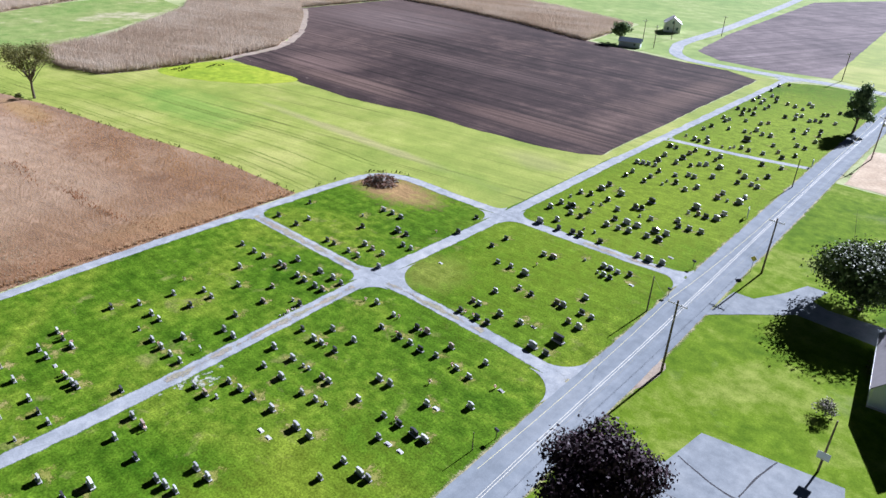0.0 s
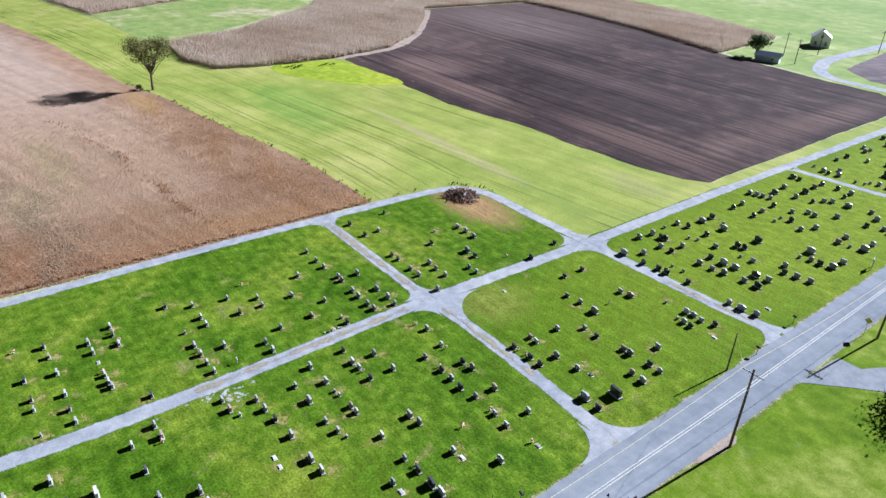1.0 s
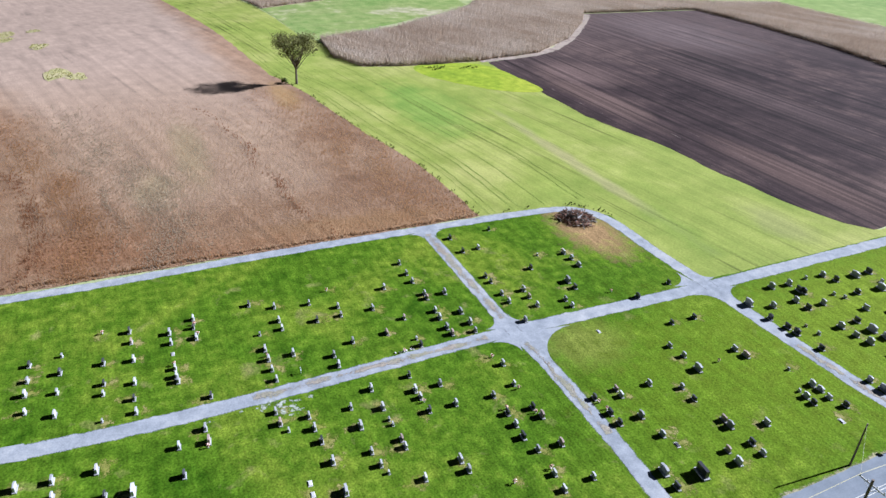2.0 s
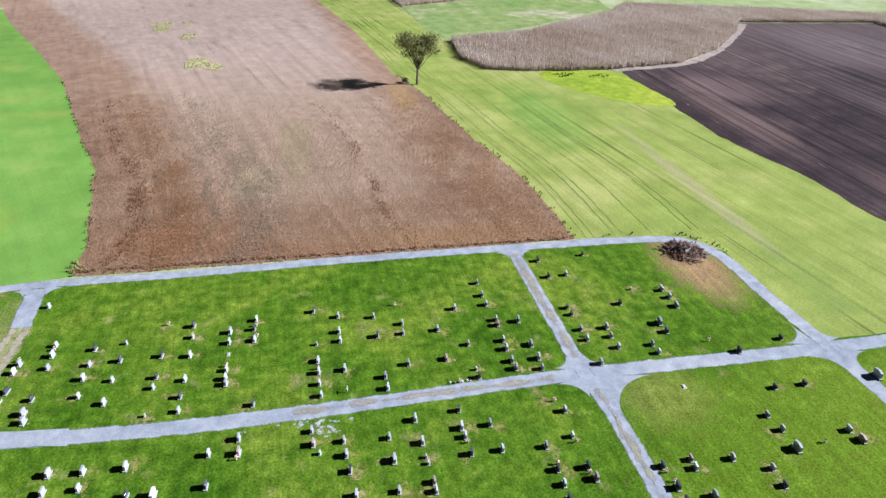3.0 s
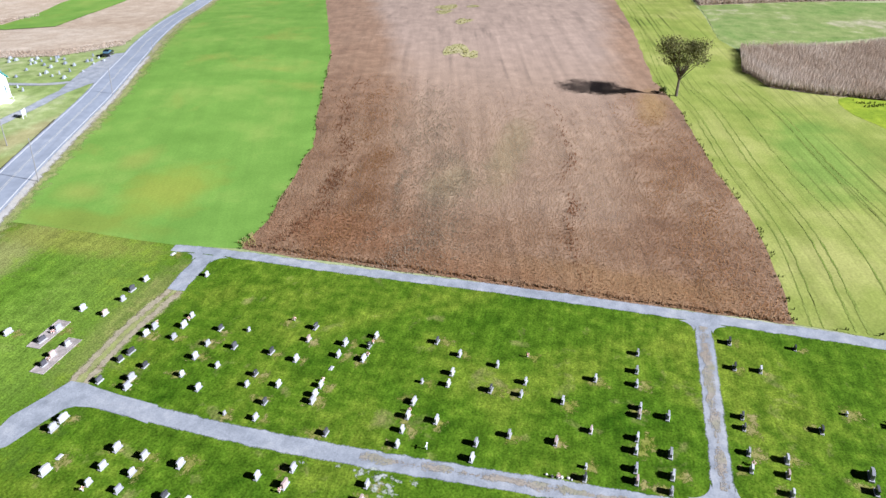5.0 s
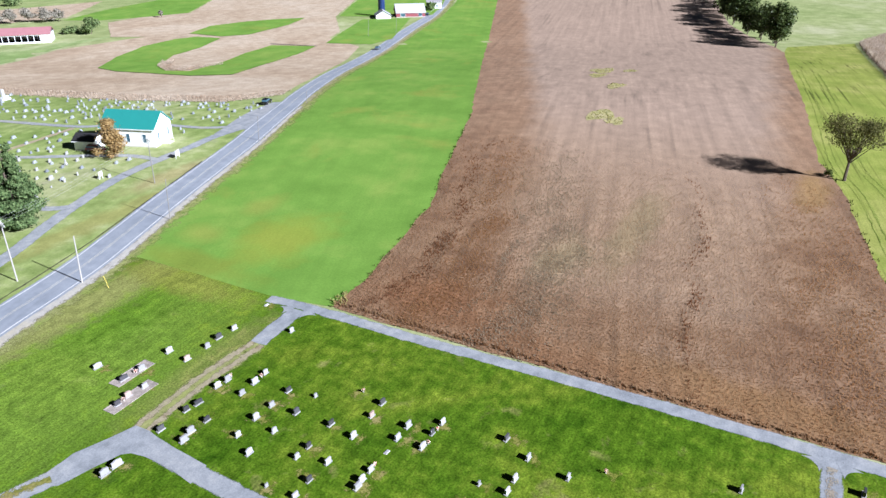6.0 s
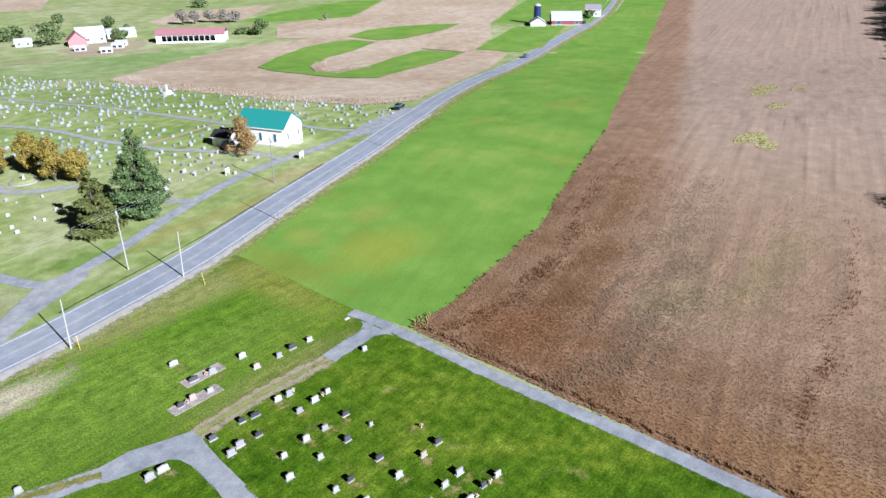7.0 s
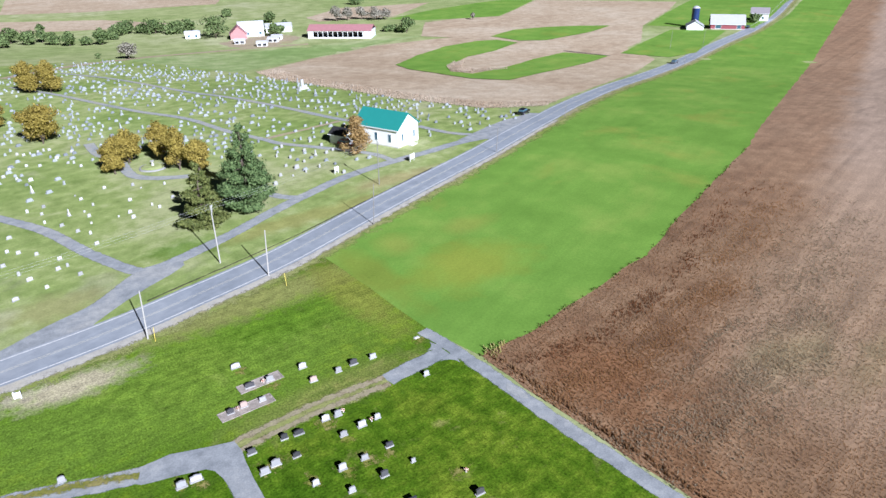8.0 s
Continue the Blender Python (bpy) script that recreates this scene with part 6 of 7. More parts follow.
make_tree(-125, -311, 2.6, 3, "far_leaf", "small green shrub on the graveyard edge", 80, "bushy", 0.08, 300, 0.25, name="shrub", category="shrub", bits=6)
make_tree(-141, 274.5, 8.5, 8.5, "far_leaf", "green tree beside the blue garden shed", 81, "round", 0.2, 1500, 0.4, bits=10)
HEDGE = smooth_line([(-410, 38), (-440, 28), (-491, 8), (-560, -7), (-690, -34)], False, 10.0)
for i, q in enumerate(HEDGE):
    make_tree(q.x, q.y + (i * 37 % 5) - 1, 16 + (i * 53 % 6), 12 + (i * 29 % 6), "green_leaf", "tall dark hedgerow tree at the field edge", 90 + i, "bushy", 0.3, 1500, 0.55, clear=0.06, bits=10)


# ---- buildings ----
def gable_house(name, x, y, turn, lx, ly, eave, ridge, wall, roof, label, windows=(), over=0.4, category="house", doors=(), chimney=False, pane="window_glass"):
    """Walls, a pitched roof with its ridge along x, and openings: (side, position, sill, width, height)."""
    h = thing(name, pose(x, y, land(x, y), 0, 0, turn), label, category)
    bm = bmesh.new()
    box(bm, 0, 0, -0.4, lx + 0.1, ly + 0.1, 0.7)
    part("foundation", bm, M["concrete"], h)
    bm = bmesh.new()
    prof = [(-ly / 2, 0.3), (ly / 2, 0.3), (ly / 2, eave), (0, ridge), (-ly / 2, eave)]
    a = [bm.verts.new((-lx / 2, p, z)) for p, z in prof]
    b = [bm.verts.new((lx / 2, p, z)) for p, z in prof]
    bm.faces.new(a)
    bm.faces.new(b[::-1])
    for i in range(5):
        bm.faces.new((a[i], b[i], b[(i + 1) % 5], a[(i + 1) % 5]))
    bmesh.ops.recalc_face_normals(bm, faces=bm.faces[:])
    part("wall", bm, M[wall], h)
    slope = (ridge - eave) / (ly / 2)
    for s in (-1, 1):
        bm = bmesh.new()
        e = ly / 2 + over
        pts = [(0, ridge + 0.05), (s * e, ridge + 0.05 - slope * e), (s * e, ridge + 0.23 - slope * e), (0, ridge + 0.23)]
        lo = [bm.verts.new((-lx / 2 - over, p, z)) for p, z in pts]
        hi = [bm.verts.new((lx / 2 + over, p, z)) for p, z in pts]
        bm.faces.new(lo)
        bm.faces.new(hi[::-1])
        for i in range(4):
            bm.faces.new((lo[i], hi[i], hi[(i + 1) % 4], lo[(i + 1) % 4]))
        bmesh.ops.recalc_face_normals(bm, faces=bm.faces[:])
        part("roof", bm, M[roof], h)
        bm = bmesh.new()
        box(bm, 0, s * (e + 0.03), ridge - 0.02 - slope * e, lx + 2 * over, 0.06, 0.2)
        part("fascia", bm, M["white_paint"], h)
    for kind, rows in (("window", windows), ("door", doors)):
        for side, pos, sill, w, hh in rows:
            t = {"s": pose(pos, -ly / 2, sill, 0, 0, 0), "n": pose(pos, ly / 2, sill, 0, 0, 180), "w": pose(-lx / 2, pos, sill, 0, 0, -90), "e": pose(lx / 2, pos, sill, 0, 0, 90)}[side]
            bm = bmesh.new()
            for dx, dz, sx, sz in ((-w / 2, 0, 0.1, hh), (w / 2, 0, 0.1, hh), (0, hh, w + 0.2, 0.1), (0, -0.1, w + 0.3, 0.1)):
                box(bm, dx, -0.03, dz, sx, 0.12, sz, 0, t)
            fr = part(kind, bm, M["white_paint"], h)
            bm = bmesh.new()
            box(bm, 0, -0.01, 0, w - 0.1, 0.05, hh, 0, t)
            part("pane" if kind == "window" else "leaf", bm, M[pane if kind == "window" else "siding"], fr)
    if chimney:
        bm = bmesh.new()
        box(bm, lx * 0.2, 0, ridge - 0.5, 0.6, 0.6, 1.5)
        part("chimney", bm, M["rose_granite"], h)
    return h


gable_house("chapel", -143.9, -89.3, 110, 13.4, 8.6, 4.6, 7.7, "white_paint", "teal_roof", "white wooden chapel with a teal metal roof", category="chapel",
            windows=[("s", -4.2, 1.2, 1.0, 2.0), ("s", 0, 1.2, 1.0, 2.0), ("s", 4.2, 1.2, 1.0, 2.0), ("e", -2.4, 1.4, 0.8, 1.8), ("e", 2.4, 1.4, 0.8, 1.8)], doors=[("e", 0, 0.5, 1.1, 2.2)])
gable_house("shed", -134.6, -95.2, 110, 5.0, 4.2, 2.4, 3.6, "white_paint", "dark_void", "small white shed with a black roof behind the chapel", category="shed")
steps = thing("chapel_steps", pose(-146.05, -83.35, 0.03, 0, 0, 20), "white concrete steps with side rails at the chapel door", "steps")
for k in range(3):
    bm = bmesh.new()
    box(bm, 0, 2.0 - 0.6 * k, 0, 2.2, 0.62, 0.18 * (k + 1), 0.01)
    part("step", bm, M["concrete"], steps)
for sx in (-1.15, 1.15):
    bm = bmesh.new()
    rod(bm, (sx, 2.2, 0.0), (sx, 2.2, 0.95), 0.04, None, 6)
    rod(bm, (sx, 0.5, 0.0), (sx, 0.5, 1.45), 0.04, None, 6)
    rod(bm, (sx, 2.2, 0.95), (sx, 0.5, 1.45), 0.04, None, 6)
    part("rail", bm, M["white_paint"], steps)
gable_house("house", -140.0, 321.0, -62, 8.2, 7.0, 4.0, 6.3, "white_paint", "tin_roof", "white two-storey farmhouse with a pale metal roof", chimney=True,
            windows=[("s", -2.6, 1.0, 1.0, 1.3), ("s", 0, 1.0, 1.0, 1.3), ("s", 2.6, 1.0, 1.0, 1.3), ("s", -2.6, 3.2, 1.0, 1.2), ("s", 2.6, 3.2, 1.0, 1.2), ("e", -2, 1.0, 1.0, 1.4), ("e", 2, 1.0, 1.0, 1.4), ("e", 0, 3.8, 1.0, 1.2), ("n", -2.4, 1.0, 1.0, 1.4), ("n", 0.4, 1.0, 1.0, 1.4), ("n", 2.8, 1.0, 1.0, 1.4)])
gable_house("garden_shed", -134.0, 270.0, 20, 8.5, 4.5, 2.2, 3.4, "siding", "blue_roof", "low blue-grey garden shed by the field", category="shed", windows=[("s", 2, 0.9, 0.9, 0.9)])
gable_house("house", 0.6, 94.6, 98.5, 14.0, 11.0, 3.1, 8.6, "white_paint", "grey_roof", "white cottage with a steep grey shingle roof",
            windows=[("w", -2.5, 1.0, 1.2, 1.3), ("w", 2.5, 1.0, 1.2, 1.3), ("n", -4, 1.0, 1.4, 1.3)])
gable_house("barn", -430.0, -177.0, 308, 18, 12, 2.9, 7.2, "barn_red", "tin_roof", "long red barn with a white metal roof", category="barn", windows=[("n", -6, 0.5, 2.2, 1.9), ("n", 5, 0.5, 3.0, 1.9)])
gable_house("barn", -413.5, -186.5, 38, 9, 9, 2.2, 4.8, "white_paint", "tin_roof", "small white metal-roofed barn beside the silo", category="barn")
gable_house("house", -470.0, -181.0, 300, 10, 8, 4.5, 7.2, "white_paint", "grey_roof", "far farmhouse half hidden by shrubs", windows=[("n", -2, 1.2, 1.0, 1.3), ("n", 2, 1.2, 1.0, 1.3)])
gable_house("barn", -217.0, -348.0, 340, 14, 9, 4.2, 8.0, "siding", "tin_roof", "white gabled dairy barn with a red end", category="barn", windows=[("n", -5, 1.2, 1.5, 1.4), ("n", 2, 1.2, 1.5, 1.4)])
gable_house("barn", -207.5, -344.0, 250, 10, 9, 3.0, 7.0, "barn_pink", "red_roof", "low faded red barn wing with a red roof", category="barn")
gable_house("barn", -236.0, -352.0, 340, 15, 9, 2.8, 4.8, "white_paint", "tin_roof", "low white metal-roofed livestock barn", category="barn")
gable_house("shed", -188.0, -364.0, 340, 8, 4.5, 2.6, 4.0, "white_paint", "tin_roof", "small white farm shed by trees", category="shed", windows=[("n", -2, 0.8, 1.4, 1.2), ("n", 2, 0.8, 1.4, 1.2)])
# dark panes stand in for the shade inside the open hutches
for x, y, t in ((-200.5, -325, 330), (-206.5, -309, 330), (-217, -318, 320), (-222, -324, 320)):
    gable_house("calf_hutch", x, y, t, 5.4, 3.2, 1.9, 2.7, "white_paint", "tin_roof", "small white calf hutch, shaded openings painted as dark panes", category="hutch", pane="dark_void", windows=[("n", -1.35, 0.35, 2.0, 1.4), ("n", 1.35, 0.35, 2.0, 1.4), ("e", 0, 0.35, 2.0, 1.4)])


def cattle_shed(x, y, turn):
    """A long open-fronted shed: posts, dark bays and a faded red roof."""
    c = thing("cattle_shed", pose(x, y, land(x, y), 0, 0, turn), "long white open-fronted cattle shed with faded red roof", "shed")
    L, D, e, r = 36.0, 12.0, 4.4, 6.8
    for nm, args in (("back_wall", (0, -D / 2, 0, L, 0.3, e)), ("end_wall", (-L / 2 + 0.15, 0, 0, 0.3, D - 0.4, e)), ("end_wall", (L / 2 - 0.15, 0, 0, 0.3, D - 0.4, e)), ("front_wall", (0, D / 2, 0, L, 0.3, 0.8)), ("front_beam", (0, D / 2, 3.7, L, 0.3, 0.8)), ("front_panel", (-L / 2 + 2.2, D / 2 - 0.02, 0.8, 4.2, 0.3, 2.9)), ("front_panel", (L / 2 - 1.6, D / 2 - 0.02, 0.8, 3.0, 0.3, 2.9))):
        bm = bmesh.new()
        box(bm, *args)
        # end walls take the bluish siding: their blue shade is put into the paint
        part(nm, bm, M["siding" if nm == "end_wall" else "white_paint"], c)
    for i in range(11):
        bm = bmesh.new()
        box(bm, -L / 2 + 4.6 + i * 2.85, D / 2, 0.8, 0.24, 0.28, 2.9)
        part("post", bm, M["white_paint"], c)
    # near-black floor paints the shade inside the bays
    bm = bmesh.new()
    box(bm, 0, 0, 0, L - 0.8, D - 1, 0.1)
    part("floor_slab", bm, M["dark_void"], c)
    for s in (-1, 1):
        bm = bmesh.new()
        slope = (r - e) / (D / 2)
        pts = [(0, r), (s * (D / 2 + 0.6), e - slope * 0.6), (s * (D / 2 + 0.6), e + 0.2 - slope * 0.6), (0, r + 0.2)]
        lo = [bm.verts.new((-L / 2 - 0.5, p, z)) for p, z in pts]
        hi = [bm.verts.new((L / 2 + 0.5, p, z)) for p, z in pts]
        bm.faces.new(lo)
        bm.faces.new(hi[::-1])
        for i in range(4):
            bm.faces.new((lo[i], hi[i], hi[(i + 1) % 4], lo[(i + 1) % 4]))
        bmesh.ops.recalc_face_normals(bm, faces=bm.faces[:])
        part("roof", bm, M["red_roof"], c)


cattle_shed(-253.5, -306.0, 316)
silo = thing("silo", pose(-419.5, -191.0, land(-419.5, -191)), "dark blue steel silo with a pale domed cap", "silo")
bm = bmesh.new()
rod(bm, (0, 0, 0), (0, 0, 10.6), 2.1, None, 24)
for i in range(6):
    rod(bm, (0, 0, 1.4 + i * 1.7), (0, 0, 1.52 + i * 1.7), 2.15, None, 24)
part("drum", bm, M["silo_blue"], silo)
bm = bmesh.new()
rod(bm, (0, 0, 10.6), (0, 0, 11.3), 2.2, 1.6, 24)
rod(bm, (0, 0, 11.3), (0, 0, 11.8), 1.6, 0.5, 24)
part("cap", bm, M["tin_roof"], silo)


# ---- cars ----
def car(x, y, turn, paint, label):
    c = thing("car", pose(x, y, land(x, y) + 0.1, 0, 0, turn), label, "car")
    bm = bmesh.new()
    slab(bm, [(-2.3, 0.35), (2.3, 0.35), (2.35, 0.75), (2.2, 0.95), (1.15, 1.05), (-2.1, 1.08), (-2.3, 0.9)], -0.9, 0.9, 0.08)
    part("body", bm, M[paint], c)
    bm = bmesh.new()
    slab(bm, [(-2.05, 1.06), (1.1, 1.04), (0.45, 1.55), (-1.75, 1.58)], -0.78, 0.78, 0.05)
    part("cabin_glass", bm, M["window_glass"], c)
    bm = bmesh.new()
    slab(bm, [(-1.8, 1.56), (0.5, 1.54), (0.3, 1.66), (-1.6, 1.68)], -0.76, 0.76, 0.04)
    part("roof", bm, M[paint], c)
    for wx in (-1.45, 1.45):
        for wy in (-0.82, 0.82):
            bm = bmesh.new()
            rod(bm, (wx, wy - 0.11, 0.34), (wx, wy + 0.11, 0.34), 0.34, None, 16)
            wh = part("wheel", bm, M["tyre"], c)
            bm = bmesh.new()
            s = 0.12 if wy > 0 else -0.12
            rod(bm, (wx, wy + s * 0.9, 0.34), (wx, wy + s, 0.34), 0.2, None, 10)
            part("rim", bm, M["steel"], wh)


car(-189.5, -87.6, 200, "black_paint", "black estate car parked on the graveyard drive")
car(-133.4, -91.6, 110, "red_paint", "dark red car parked in the shade beside the chapel")
car(-322.5, -132.8, 196, "grey_paint", "dark grey car on the highway")
car(-437.0, -168.0, 200, "black_paint", "dark car beside the far barn")

# ---- brush pile ----
def brush_pile():
    rng = np.random.default_rng(8)
    p = thing("brush_pile", pose(-95.9, 92.9, 0.04, 0, 0, 35), "heap of dead brown branches and garden waste", "brush pile")
    bm = bmesh.new()
    bmesh.ops.create_grid(bm, x_segments=24, y_segments=14, size=1)
    for v in bm.verts:
        r = min(1.0, v.co.length)
        v.co.x, v.co.y = v.co.x * 3.0, v.co.y * 2.0
        v.co.z = max(-0.1, (1 - r * r) * 1.0 + 0.35 * noise.noise(v.co * 1.3) - 0.12)
    part("mound", bm, M["bark"], p)
    for tone, n in (("brush", 260), ("bare_twig", 90)):
        bm = bmesh.new()
        for _ in range(n):
            a = rng.random() * 6.28
            r = math.sqrt(rng.random())
            c = Vector((3.4 * r * math.cos(a) + 0.5, 2.2 * r * math.sin(a) - (1.6 * r if math.sin(a) < 0 else 0), max(0.0, 1 - 1.5 * r * r) * 1.1 + 0.12))
            d = Vector((rng.normal(), rng.normal(), rng.normal() * 0.45)).normalized() * (0.4 + 0.6 * rng.random())
            lo, hi = c - d, c + d
            lo.z, hi.z = max(lo.z, 0.02), max(hi.z, 0.02)
            rod(bm, lo, hi, 0.05 + 0.05 * rng.random(), 0.02, 5)
        part("brushwood", bm, M[tone], p, "dry brown branches" if tone == "brush" else "pale bare twigs")
    bm = bmesh.new()
    box(bm, 0.4, -1.6, 0.5, 1.1, 0.8, 0.12, 0.02, pose(0, 0, 0.2, 20, 10, 30))
    part("pale_board", bm, M["white_paint"], p, "discarded white board")
    for k in range(7):
        bm = bmesh.new()
        a, c = rng.random() * 3.1, Vector((rng.uniform(-2, 2.4), rng.uniform(-1.6, 1.2), 0.75 + 0.4 * rng.random()))
        d = Vector((math.cos(a), math.sin(a), 0.15)) * rng.uniform(0.5, 1.1)
        rod(bm, c - d, c + d, 0.11, 0.07, 7)
        part("log", bm, M["pale_pole"], p, "bleached pale log")


brush_pile()


# ---- signs and small things ----
def signboard(x, y, turn, w, h, leg, face, label):
    s = thing("sign", pose(x, y, land(x, y) + 0.03, 0, 0, turn), label, "sign")
    bm = bmesh.new()
    box(bm, 0, 0, leg, w, 0.08, h, 0.01)
    part("board", bm, M[face], s)
    for dx in (-w / 2 + 0.08, w / 2 - 0.08):
        bm = bmesh.new()
        box(bm, dx, 0.06, 0, 0.1, 0.1, leg + h + 0.1)
        part("post", bm, M["white_paint"], s)
    for k in range(2):
        bm = bmesh.new()
        box(bm, 0, -0.045, leg + h * (0.3 + 0.3 * k), w * 0.6, 0.01, h * 0.1)
        part("lettering", bm, M["dark_void"], s)


signboard(-139.2, -71.3, 200, 1.7, 1.2, 0.6, "white_paint", "white signboard with dark lettering beside the drive")
signboard(-121.5, -75.2, 190, 1.1, 0.9, 0.7, "white_paint", "small white notice board among graves")
signboard(-35.8, 133.6, -70, 1.5, 1.0, 0.9, "siding", "pale blue roadside cemetery sign on two posts")
signboard(-36.0, 175.4, -70, 1.0, 0.8, 0.9, "siding", "small pale sign by the lane mouth")
signboard(-51.6, -28.6, 160, 0.9, 0.8, 0.15, "white_paint", "low white utility sign at the roadside")
for x, y in ((-32.9, 50.2), (-33.2, 93.8), (-34.4, 105.5)):
    mb = thing("letter_box", pose(x, y, 0.05, 0, 0, 80), "dark metal letter box on a post", "letter box", "letter boxes")
    bm = bmesh.new()
    rod(bm, (0, 0, 0), (0, 0, 1.1), 0.05, None, 6)
    part("post", bm, M["wood_pole"], mb)
    bm = bmesh.new()
    slab(bm, [(-0.14, 1.1), (0.14, 1.1), (0.14, 1.28), (0.08, 1.38), (-0.08, 1.38), (-0.14, 1.28)], -0.28, 0.28, 0.0)
    part("box", bm, M["dark_granite"], mb)
bend = thing("road_sign", pose(-27.0, 111.3, 0.05, 0, 0, 5), "yellow diamond warning sign by the road", "road sign")
bm = bmesh.new()
rod(bm, (0, 0, 0), (0, 0, 2.4), 0.04, None, 6)
part("post", bm, M["steel"], bend)
bm = bmesh.new()
box(bm, 0, 0, 0, 0.75, 0.03, 0.75, 0, pose(0, -0.05, 2.5, 0, 45, 0) @ pose(0, 0, -0.375))
part("panel", bm, M["yellow"], bend)
hoop = thing("basketball_hoop", pose(-4.9, 70.8, 0.05), "basketball hoop with white backboard on a lamp pole", "hoop")
bm = bmesh.new()
rod(bm, (0, 0, 0), (0, 0, 7.0), 0.13, 0.09, 10)
part("pole", bm, M["wood_pole"], hoop)
bm = bmesh.new()
box(bm, 0, -0.3, 1.9, 1.3, 0.06, 0.95, 0.02)
part("backboard", bm, M["white_paint"], hoop)
bm = bmesh.new()
for i in range(16):
    a, b = 2 * math.pi * i / 16, 2 * math.pi * (i + 1) / 16
    rod(bm, (0.23 * math.cos(a), -0.6 + 0.23 * math.sin(a), 2.1), (0.23 * math.cos(b), -0.6 + 0.23 * math.sin(b), 2.1), 0.015, None, 5)
part("rim", bm, M["yellow"], hoop)
make_tree(-7.1, 81.3, 2.3, 3.0, "bare_twig", "small weeping tree with pale bent stems", 120, "bushy", 0.07, 800, 0.11, bark="pale_pole", category="tree", bits=10)
for i, (x, y) in enumerate(((-5.2, 100.5), (-5.0, 98.0), (-5.3, 96.0), (-4.8, 94.3))):
    make_tree(x, y, 1.3, 1.7, "olive_needle", "rounded shrub against the bungalow wall", 130 + i, "bushy", 0.06, 260, 0.14, name="shrub", category="shrub", bits=6)
mono = thing("monument", pose(-158.5, -165.5, land(-158.5, -165.5), 0, 0, 15), "large white marble monument with a tall centre", "monument")
for nm, a in (("base", (0, 0, -0.1, 4.4, 1.4, 0.6, 0.03)), ("wing", (-1.3, 0, 0.5, 1.3, 0.6, 0.7, 0.03)), ("wing", (1.3, 0, 0.5, 1.3, 0.6, 0.7, 0.03)), ("shaft", (0, 0, 0.5, 0.9, 0.7, 2.9, 0.05))):
    bm = bmesh.new()
    box(bm, *a)
    part(nm, bm, M["marble"], mono)
bed = thing("round_bed", pose(-90.8, -106.4, 0.04), "round planted bed with a white urn", "flower bed")
bm = bmesh.new()
rod(bm, (0, 0, 0), (0, 0, 0.3), 3.2, 3.0, 24)
part("kerb", bm, M["base_stone"], bed)
bm = bmesh.new()
rod(bm, (0, 0, 0.3), (0, 0, 0.6), 2.7, 2.0, 24)
part("planting", bm, M["old_lawn"], bed)
bm = bmesh.new()
rod(bm, (0, 0, 0.6), (0, 0, 1.2), 0.35, 0.2, 10)
rod(bm, (0, 0, 1.2), (0, 0, 1.7), 0.2, 0.5, 10)
part("urn", bm, M["marble"], bed)


# ---- standing crops, verge weeds ----
def inside(px, py, poly):
    ok = np.zeros(len(px), bool)
    n = len(poly)
    for i in range(n):
        (x0, y0), (x1, y1) = poly[i], poly[(i + 1) % n]
        hit = ((y0 > py) != (y1 > py)) & (px < (x1 - x0) * (py - y0) / (y1 - y0 + 1e-12) + x0)
        ok ^= hit
    return ok


def crop(name, poly, row, gap, height, blade, material, label, seed, turn=0.0, keep=1.0, lift=0.04, limit=None, loose=0.14, flop=0.6):
    """Standing plants in rows: each a tuft of three leaning blades."""
    rng = np.random.default_rng(seed)
    P = np.array(poly, float)
    c, s = math.cos(radians(turn)), math.sin(radians(turn))
    R = np.array([[c, s], [-s, c]])
    Q = P @ R.T
    gx, gy = np.meshgrid(np.arange(Q[:, 0].min(), Q[:, 0].max(), gap), np.arange(Q[:, 1].min(), Q[:, 1].max(), row))
    g = np.stack([gx.ravel(), gy.ravel()], 1)
    g += rng.normal(size=g.shape) * np.array([gap * 0.4, row * loose])
    g = g @ R
    ok = inside(g[:, 0], g[:, 1], poly)
    if limit is not None:
        ok &= limit(g)
    ok &= rng.random(len(g)) < keep
    g = g[ok]
    n = len(g)
    u = np.clip((-0.8 * g[:, 0] - 0.6 * g[:, 1] - 170) / 190, 0, 1)
    z = -11 * u * u * (3 - 2 * u) + lift
    verts, k = np.empty((n, 5, 3, 3)), rng.random(n) * 6.28
    h = height * (0.65 + 0.6 * rng.random(n))
    for b in range(5):
        a = k + b * 1.257 + rng.normal(size=n) * 0.3
        d = np.stack([np.cos(a), np.sin(a)], 1)
        e = np.stack([-d[:, 1], d[:, 0]], 1)
        lean = (0.15 + 0.5 * rng.random(n))[:, None] * h[:, None] * flop
        verts[:, b, 0, :2], verts[:, b, 1, :2] = g - e * blade, g + e * blade
        verts[:, b, 2, :2] = g + d * lean
        verts[:, b, 0, 2] = verts[:, b, 1, 2] = z
        verts[:, b, 2, 2] = z + h
    ob = scatter_mesh(name, verts.reshape(-1, 3), np.arange(n * 15).reshape(-1, 3), material)
    return tagged(ob, label, "crop", kind="stuff")


SOY = SOY_L + SOY_R[::-1]
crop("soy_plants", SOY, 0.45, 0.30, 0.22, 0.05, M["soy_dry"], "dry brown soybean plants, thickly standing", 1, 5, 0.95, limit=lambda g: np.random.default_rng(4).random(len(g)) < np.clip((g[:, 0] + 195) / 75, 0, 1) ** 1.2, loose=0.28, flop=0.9)
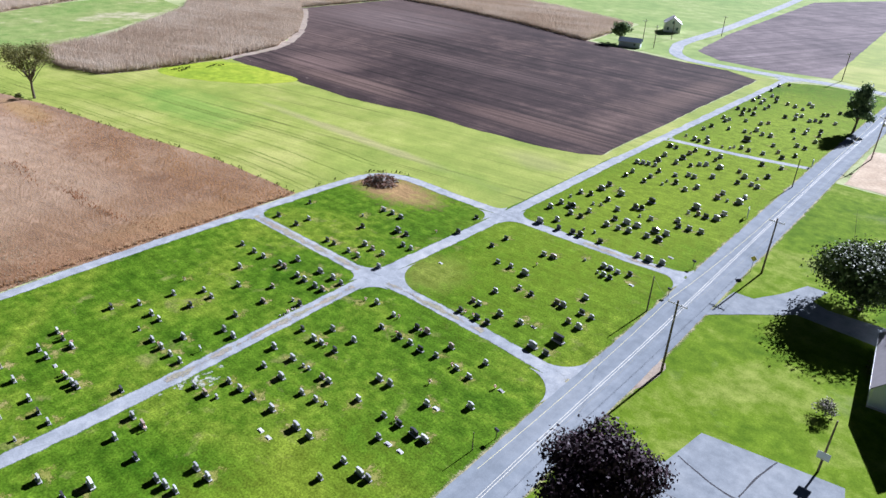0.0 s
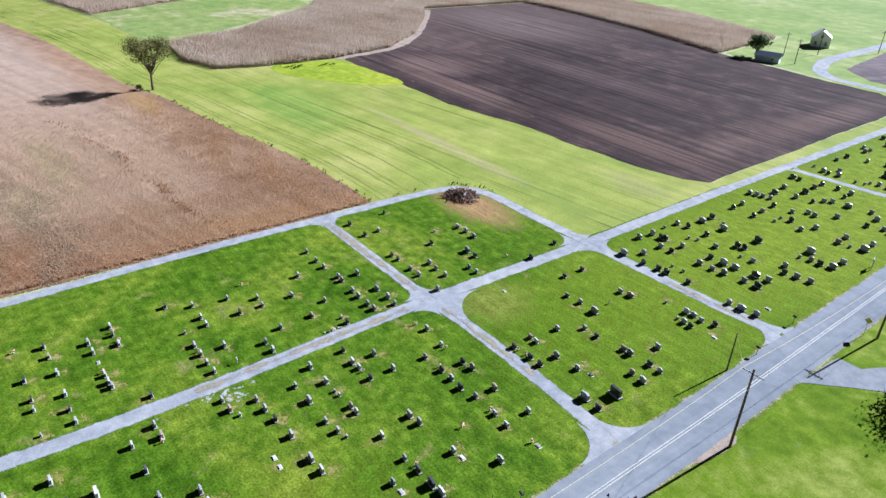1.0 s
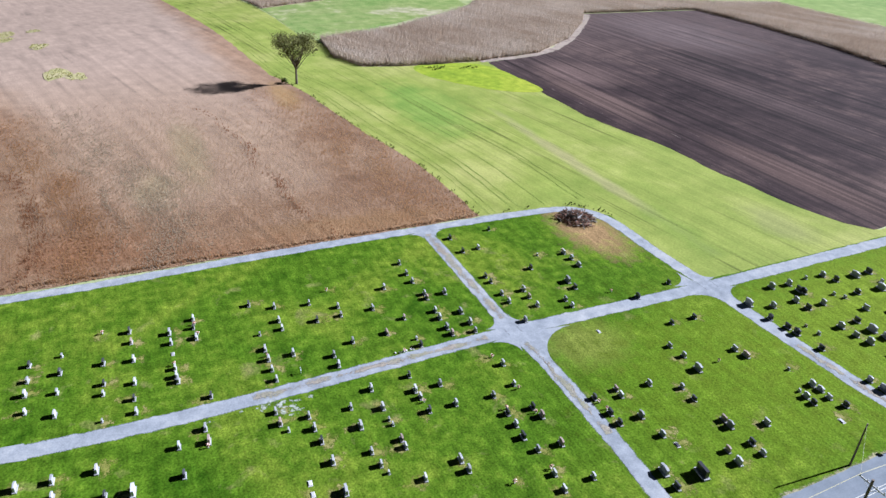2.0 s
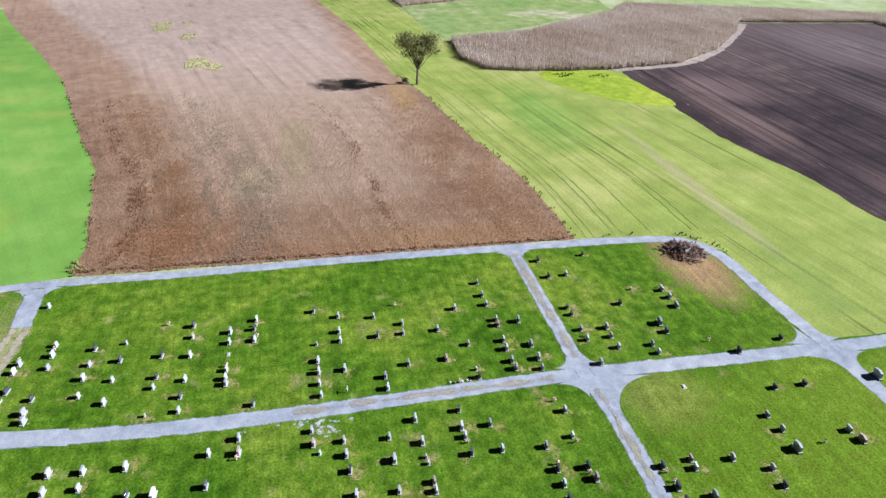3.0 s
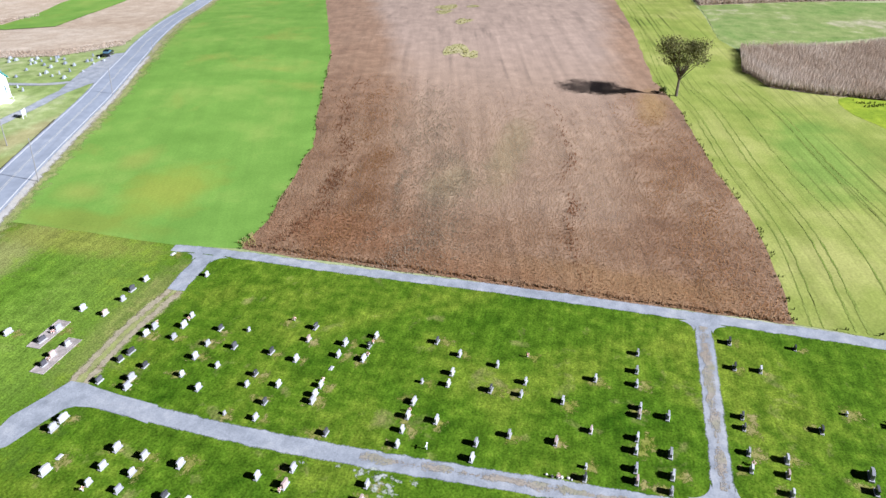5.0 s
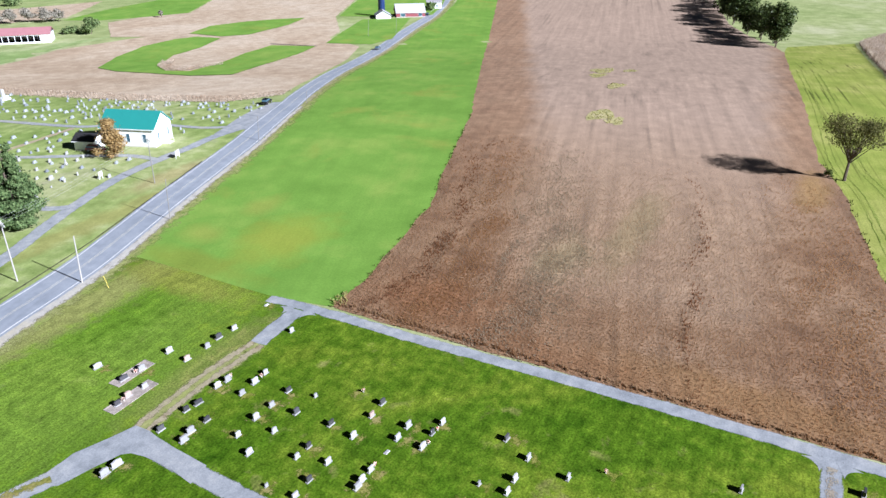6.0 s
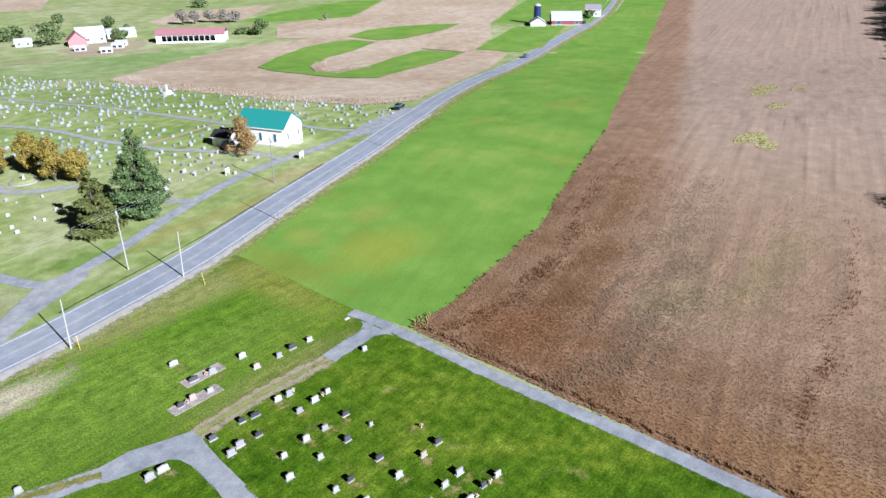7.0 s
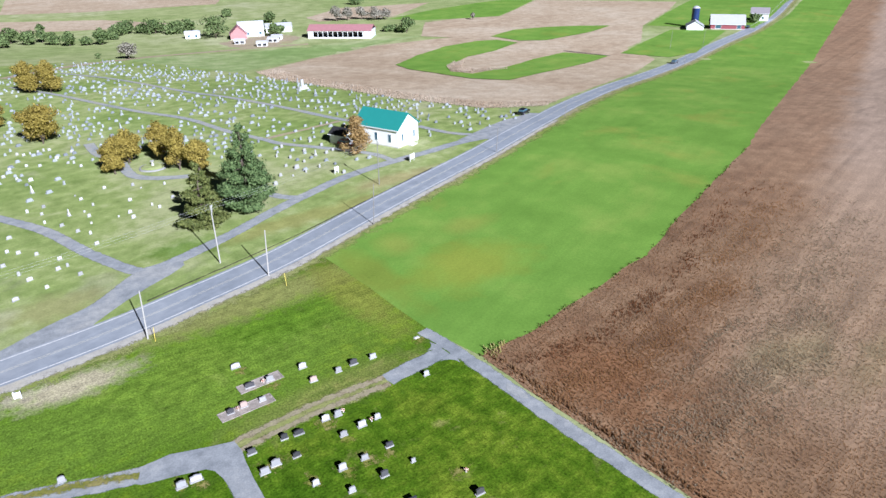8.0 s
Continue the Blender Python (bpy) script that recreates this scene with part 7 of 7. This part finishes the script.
def along_edge(d0, spread, seed, edge=SOY_L, side=1):
    """Keeps plants near a line that follows one side of the field, thinning out on both sides."""
    ex, ey = [-q[0] for q in edge], [q[1] for q in edge]

    def keep(g):
        d = side * (g[:, 1] - np.interp(-g[:, 0], ex, ey))
        wob = 1.2 * np.sin(g[:, 0] * 0.11) + 0.8 * np.sin(g[:, 0] * 0.29 + 1)
        clump = 0.55 + 0.45 * np.sin(g[:, 0] * 0.23 + g[:, 1] * 0.6) * np.sin(g[:, 0] * 0.071 + 2)
        return np.random.default_rng(seed).random(len(g)) < np.clip((g[:, 0] + 195) / 70, 0, 1) * clump * np.exp(-((d - d0 + wob) / spread) ** 2)
    return keep


NEAR_SOY = SOY_L[:7] + [(-205, 30), (-101.0, 40)]
for k, (d0, spread, mat, words) in enumerate(((7.0, 1.6, "soy_red", "dark reddish soybean plants in a lengthwise band"), (13.0, 3.2, "soy_orange", "orange-brown soybean plants in a lengthwise band"), (19.0, 0.7, "soy_grey", "pale flattened plants along a wheel track"), (27.0, 4.5, "soy_grey", "greyish dry soybean plants in a lengthwise band"))):
    crop("soy_plants", NEAR_SOY, 0.27, 0.24, 0.38 if mat == "soy_red" else 0.26, 0.06, M[mat], words, 30 + k, 5, 0.42 if mat == "soy_red" else 0.8, limit=along_edge(d0, spread, 40 + k), loose=0.4, flop=0.9)
FAR_SOY = [(-101.2, 30), (-205, 10)] + SOY_R[5::-1]
for k, (d0, spread, mat, words) in enumerate(((7.0, 6.0, "soy_orange", "orange-brown soybean plants along the hay side"), (28.5, 1.0, "soy_red", "dark broken clods of plants in a lengthwise line"))):
    crop("soy_plants", FAR_SOY, 0.27, 0.26, 0.38 if mat == "soy_red" else 0.26, 0.06, M[mat], words, 50 + k, 5, 0.4 if mat == "soy_red" else 0.6, limit=along_edge(d0, spread, 70 + k, SOY_R, -1), loose=0.4, flop=0.9)
for i, (x, y, r) in enumerate(((-297, -16, 7), (-284, -14, 5), (-264, -2, 5), (-300, -6, 4), (-221, 5, 6), (-217, 10, 4))):
    crop("weed_patch", [(x + r * math.cos(k) * (1 + 0.35 * math.sin(3 * k + i)), y + r * 0.6 * math.sin(k)) for k in [j * 0.5236 for j in range(12)]], 0.5, 0.5, 0.3, 0.25, M["green_yellow"], "yellow-green weed patch in the dry field", 60 + i, 0, 0.3, loose=0.5)
    sheet("weed_ground", [(x + r * math.cos(k) * (1 + 0.35 * math.sin(3 * k + i)), y + r * 0.6 * math.sin(k)) for k in [j * 0.5236 for j in range(12)]], 0.10, M["weed_yellow"], 1.2, step=1.0, label="yellow-green weedy patch in the dry field", category="weeds")
crop("corn_plants", CORN2, 0.9, 0.8, 2.2, 0.12, M["corn_dry"], "far standing dry tan corn stalks", 13, 40, 0.9, loose=0.3)
crop("corn_plants", CORN1, 0.55, 0.55, 2.2, 0.10, M["corn_dry"], "standing dry tan corn stalks", 3, 40, 0.95, loose=0.3)
STUBBLE = [(-164, -219), (-160, -196), (-174, -129), (-185, -100), (-203, -92), (-212, -96), (-194, -106), (-184, -130), (-172, -196), (-176, -222)]
crop("corn_plants", STUBBLE, 0.8, 0.7, 0.55, 0.12, M["corn_dry"], "edge rows of standing dry corn", 4, 20, 0.85)
# weeds along the field margins
def uneven(g):
    u = g[:, 0] + 0.6 * g[:, 1]
    return np.sin(u * 0.83) + np.sin(u * 0.31 + 1.0) + np.sin(u * 2.1) > 0.1


crop("margin_weeds", [(x, y - 0.5) for x, y in SOY_L[:7]] + [(x, y + 0.4) for x, y in SOY_L[:7]][::-1], 0.35, 0.35, 0.32, 0.09, M["weed"], "rough dark weeds along the field edge", 5, 0, 0.5, loose=0.5, limit=uneven)
crop("margin_weeds", [(x, y - 0.4) for x, y in SOY_R[:6]] + [(x, y + 0.8) for x, y in SOY_R[:6]][::-1], 0.5, 0.5, 0.4, 0.1, M["weed"], "rough weeds along the field edge", 6, 0, 0.5, loose=0.5, limit=uneven)
crop("margin_weeds", [(-101.7, -1), (-102.1, 76), (-102.9, 76), (-102.6, -1)], 0.35, 0.35, 0.5, 0.1, M["soy_dry"], "dry weeds along the lane edge", 7, 0, 0.7, loose=0.5)
crop("margin_weeds", [(-101.6, -1.9), (-106, -1.6), (-104.5, -0.2), (-101.8, 1.2)], 0.35, 0.35, 0.45, 0.12, M["green_yellow"], "yellow-green dry grass clump at the field corner", 8, 0, 0.6, loose=0.5)
crop("margin_weeds", [(-102.4, 77.5), (-102.9, 88), (-101.6, 96), (-97, 100.2), (-92, 101), (-92.2, 100), (-96.4, 99), (-100.6, 95.2), (-101.9, 88), (-101.9, 77.5)], 0.4, 0.4, 0.35, 0.1, M["weed"], "rough green weeds round the lane corner", 15, 0, 0.55, loose=0.5, limit=uneven)
crop("margin_weeds", [(-204, 107), (-201, 125), (-198, 124), (-199, 108)], 0.7, 0.7, 0.4, 0.2, M["weed"], "dark weeds on the grassy bank", 9, 0, 0.9, limit=uneven, loose=0.5)
crop("corn_plants", [(-229.5, -174), (-237, -187), (-248, -196), (-252, -193), (-242, -184), (-237, -173), (-250, -168.5), (-254, -166), (-232, -165)], 0.7, 0.7, 1.2, 0.12, M["corn_dry"], "edge rows of standing dry corn", 14, 20, 0.85)
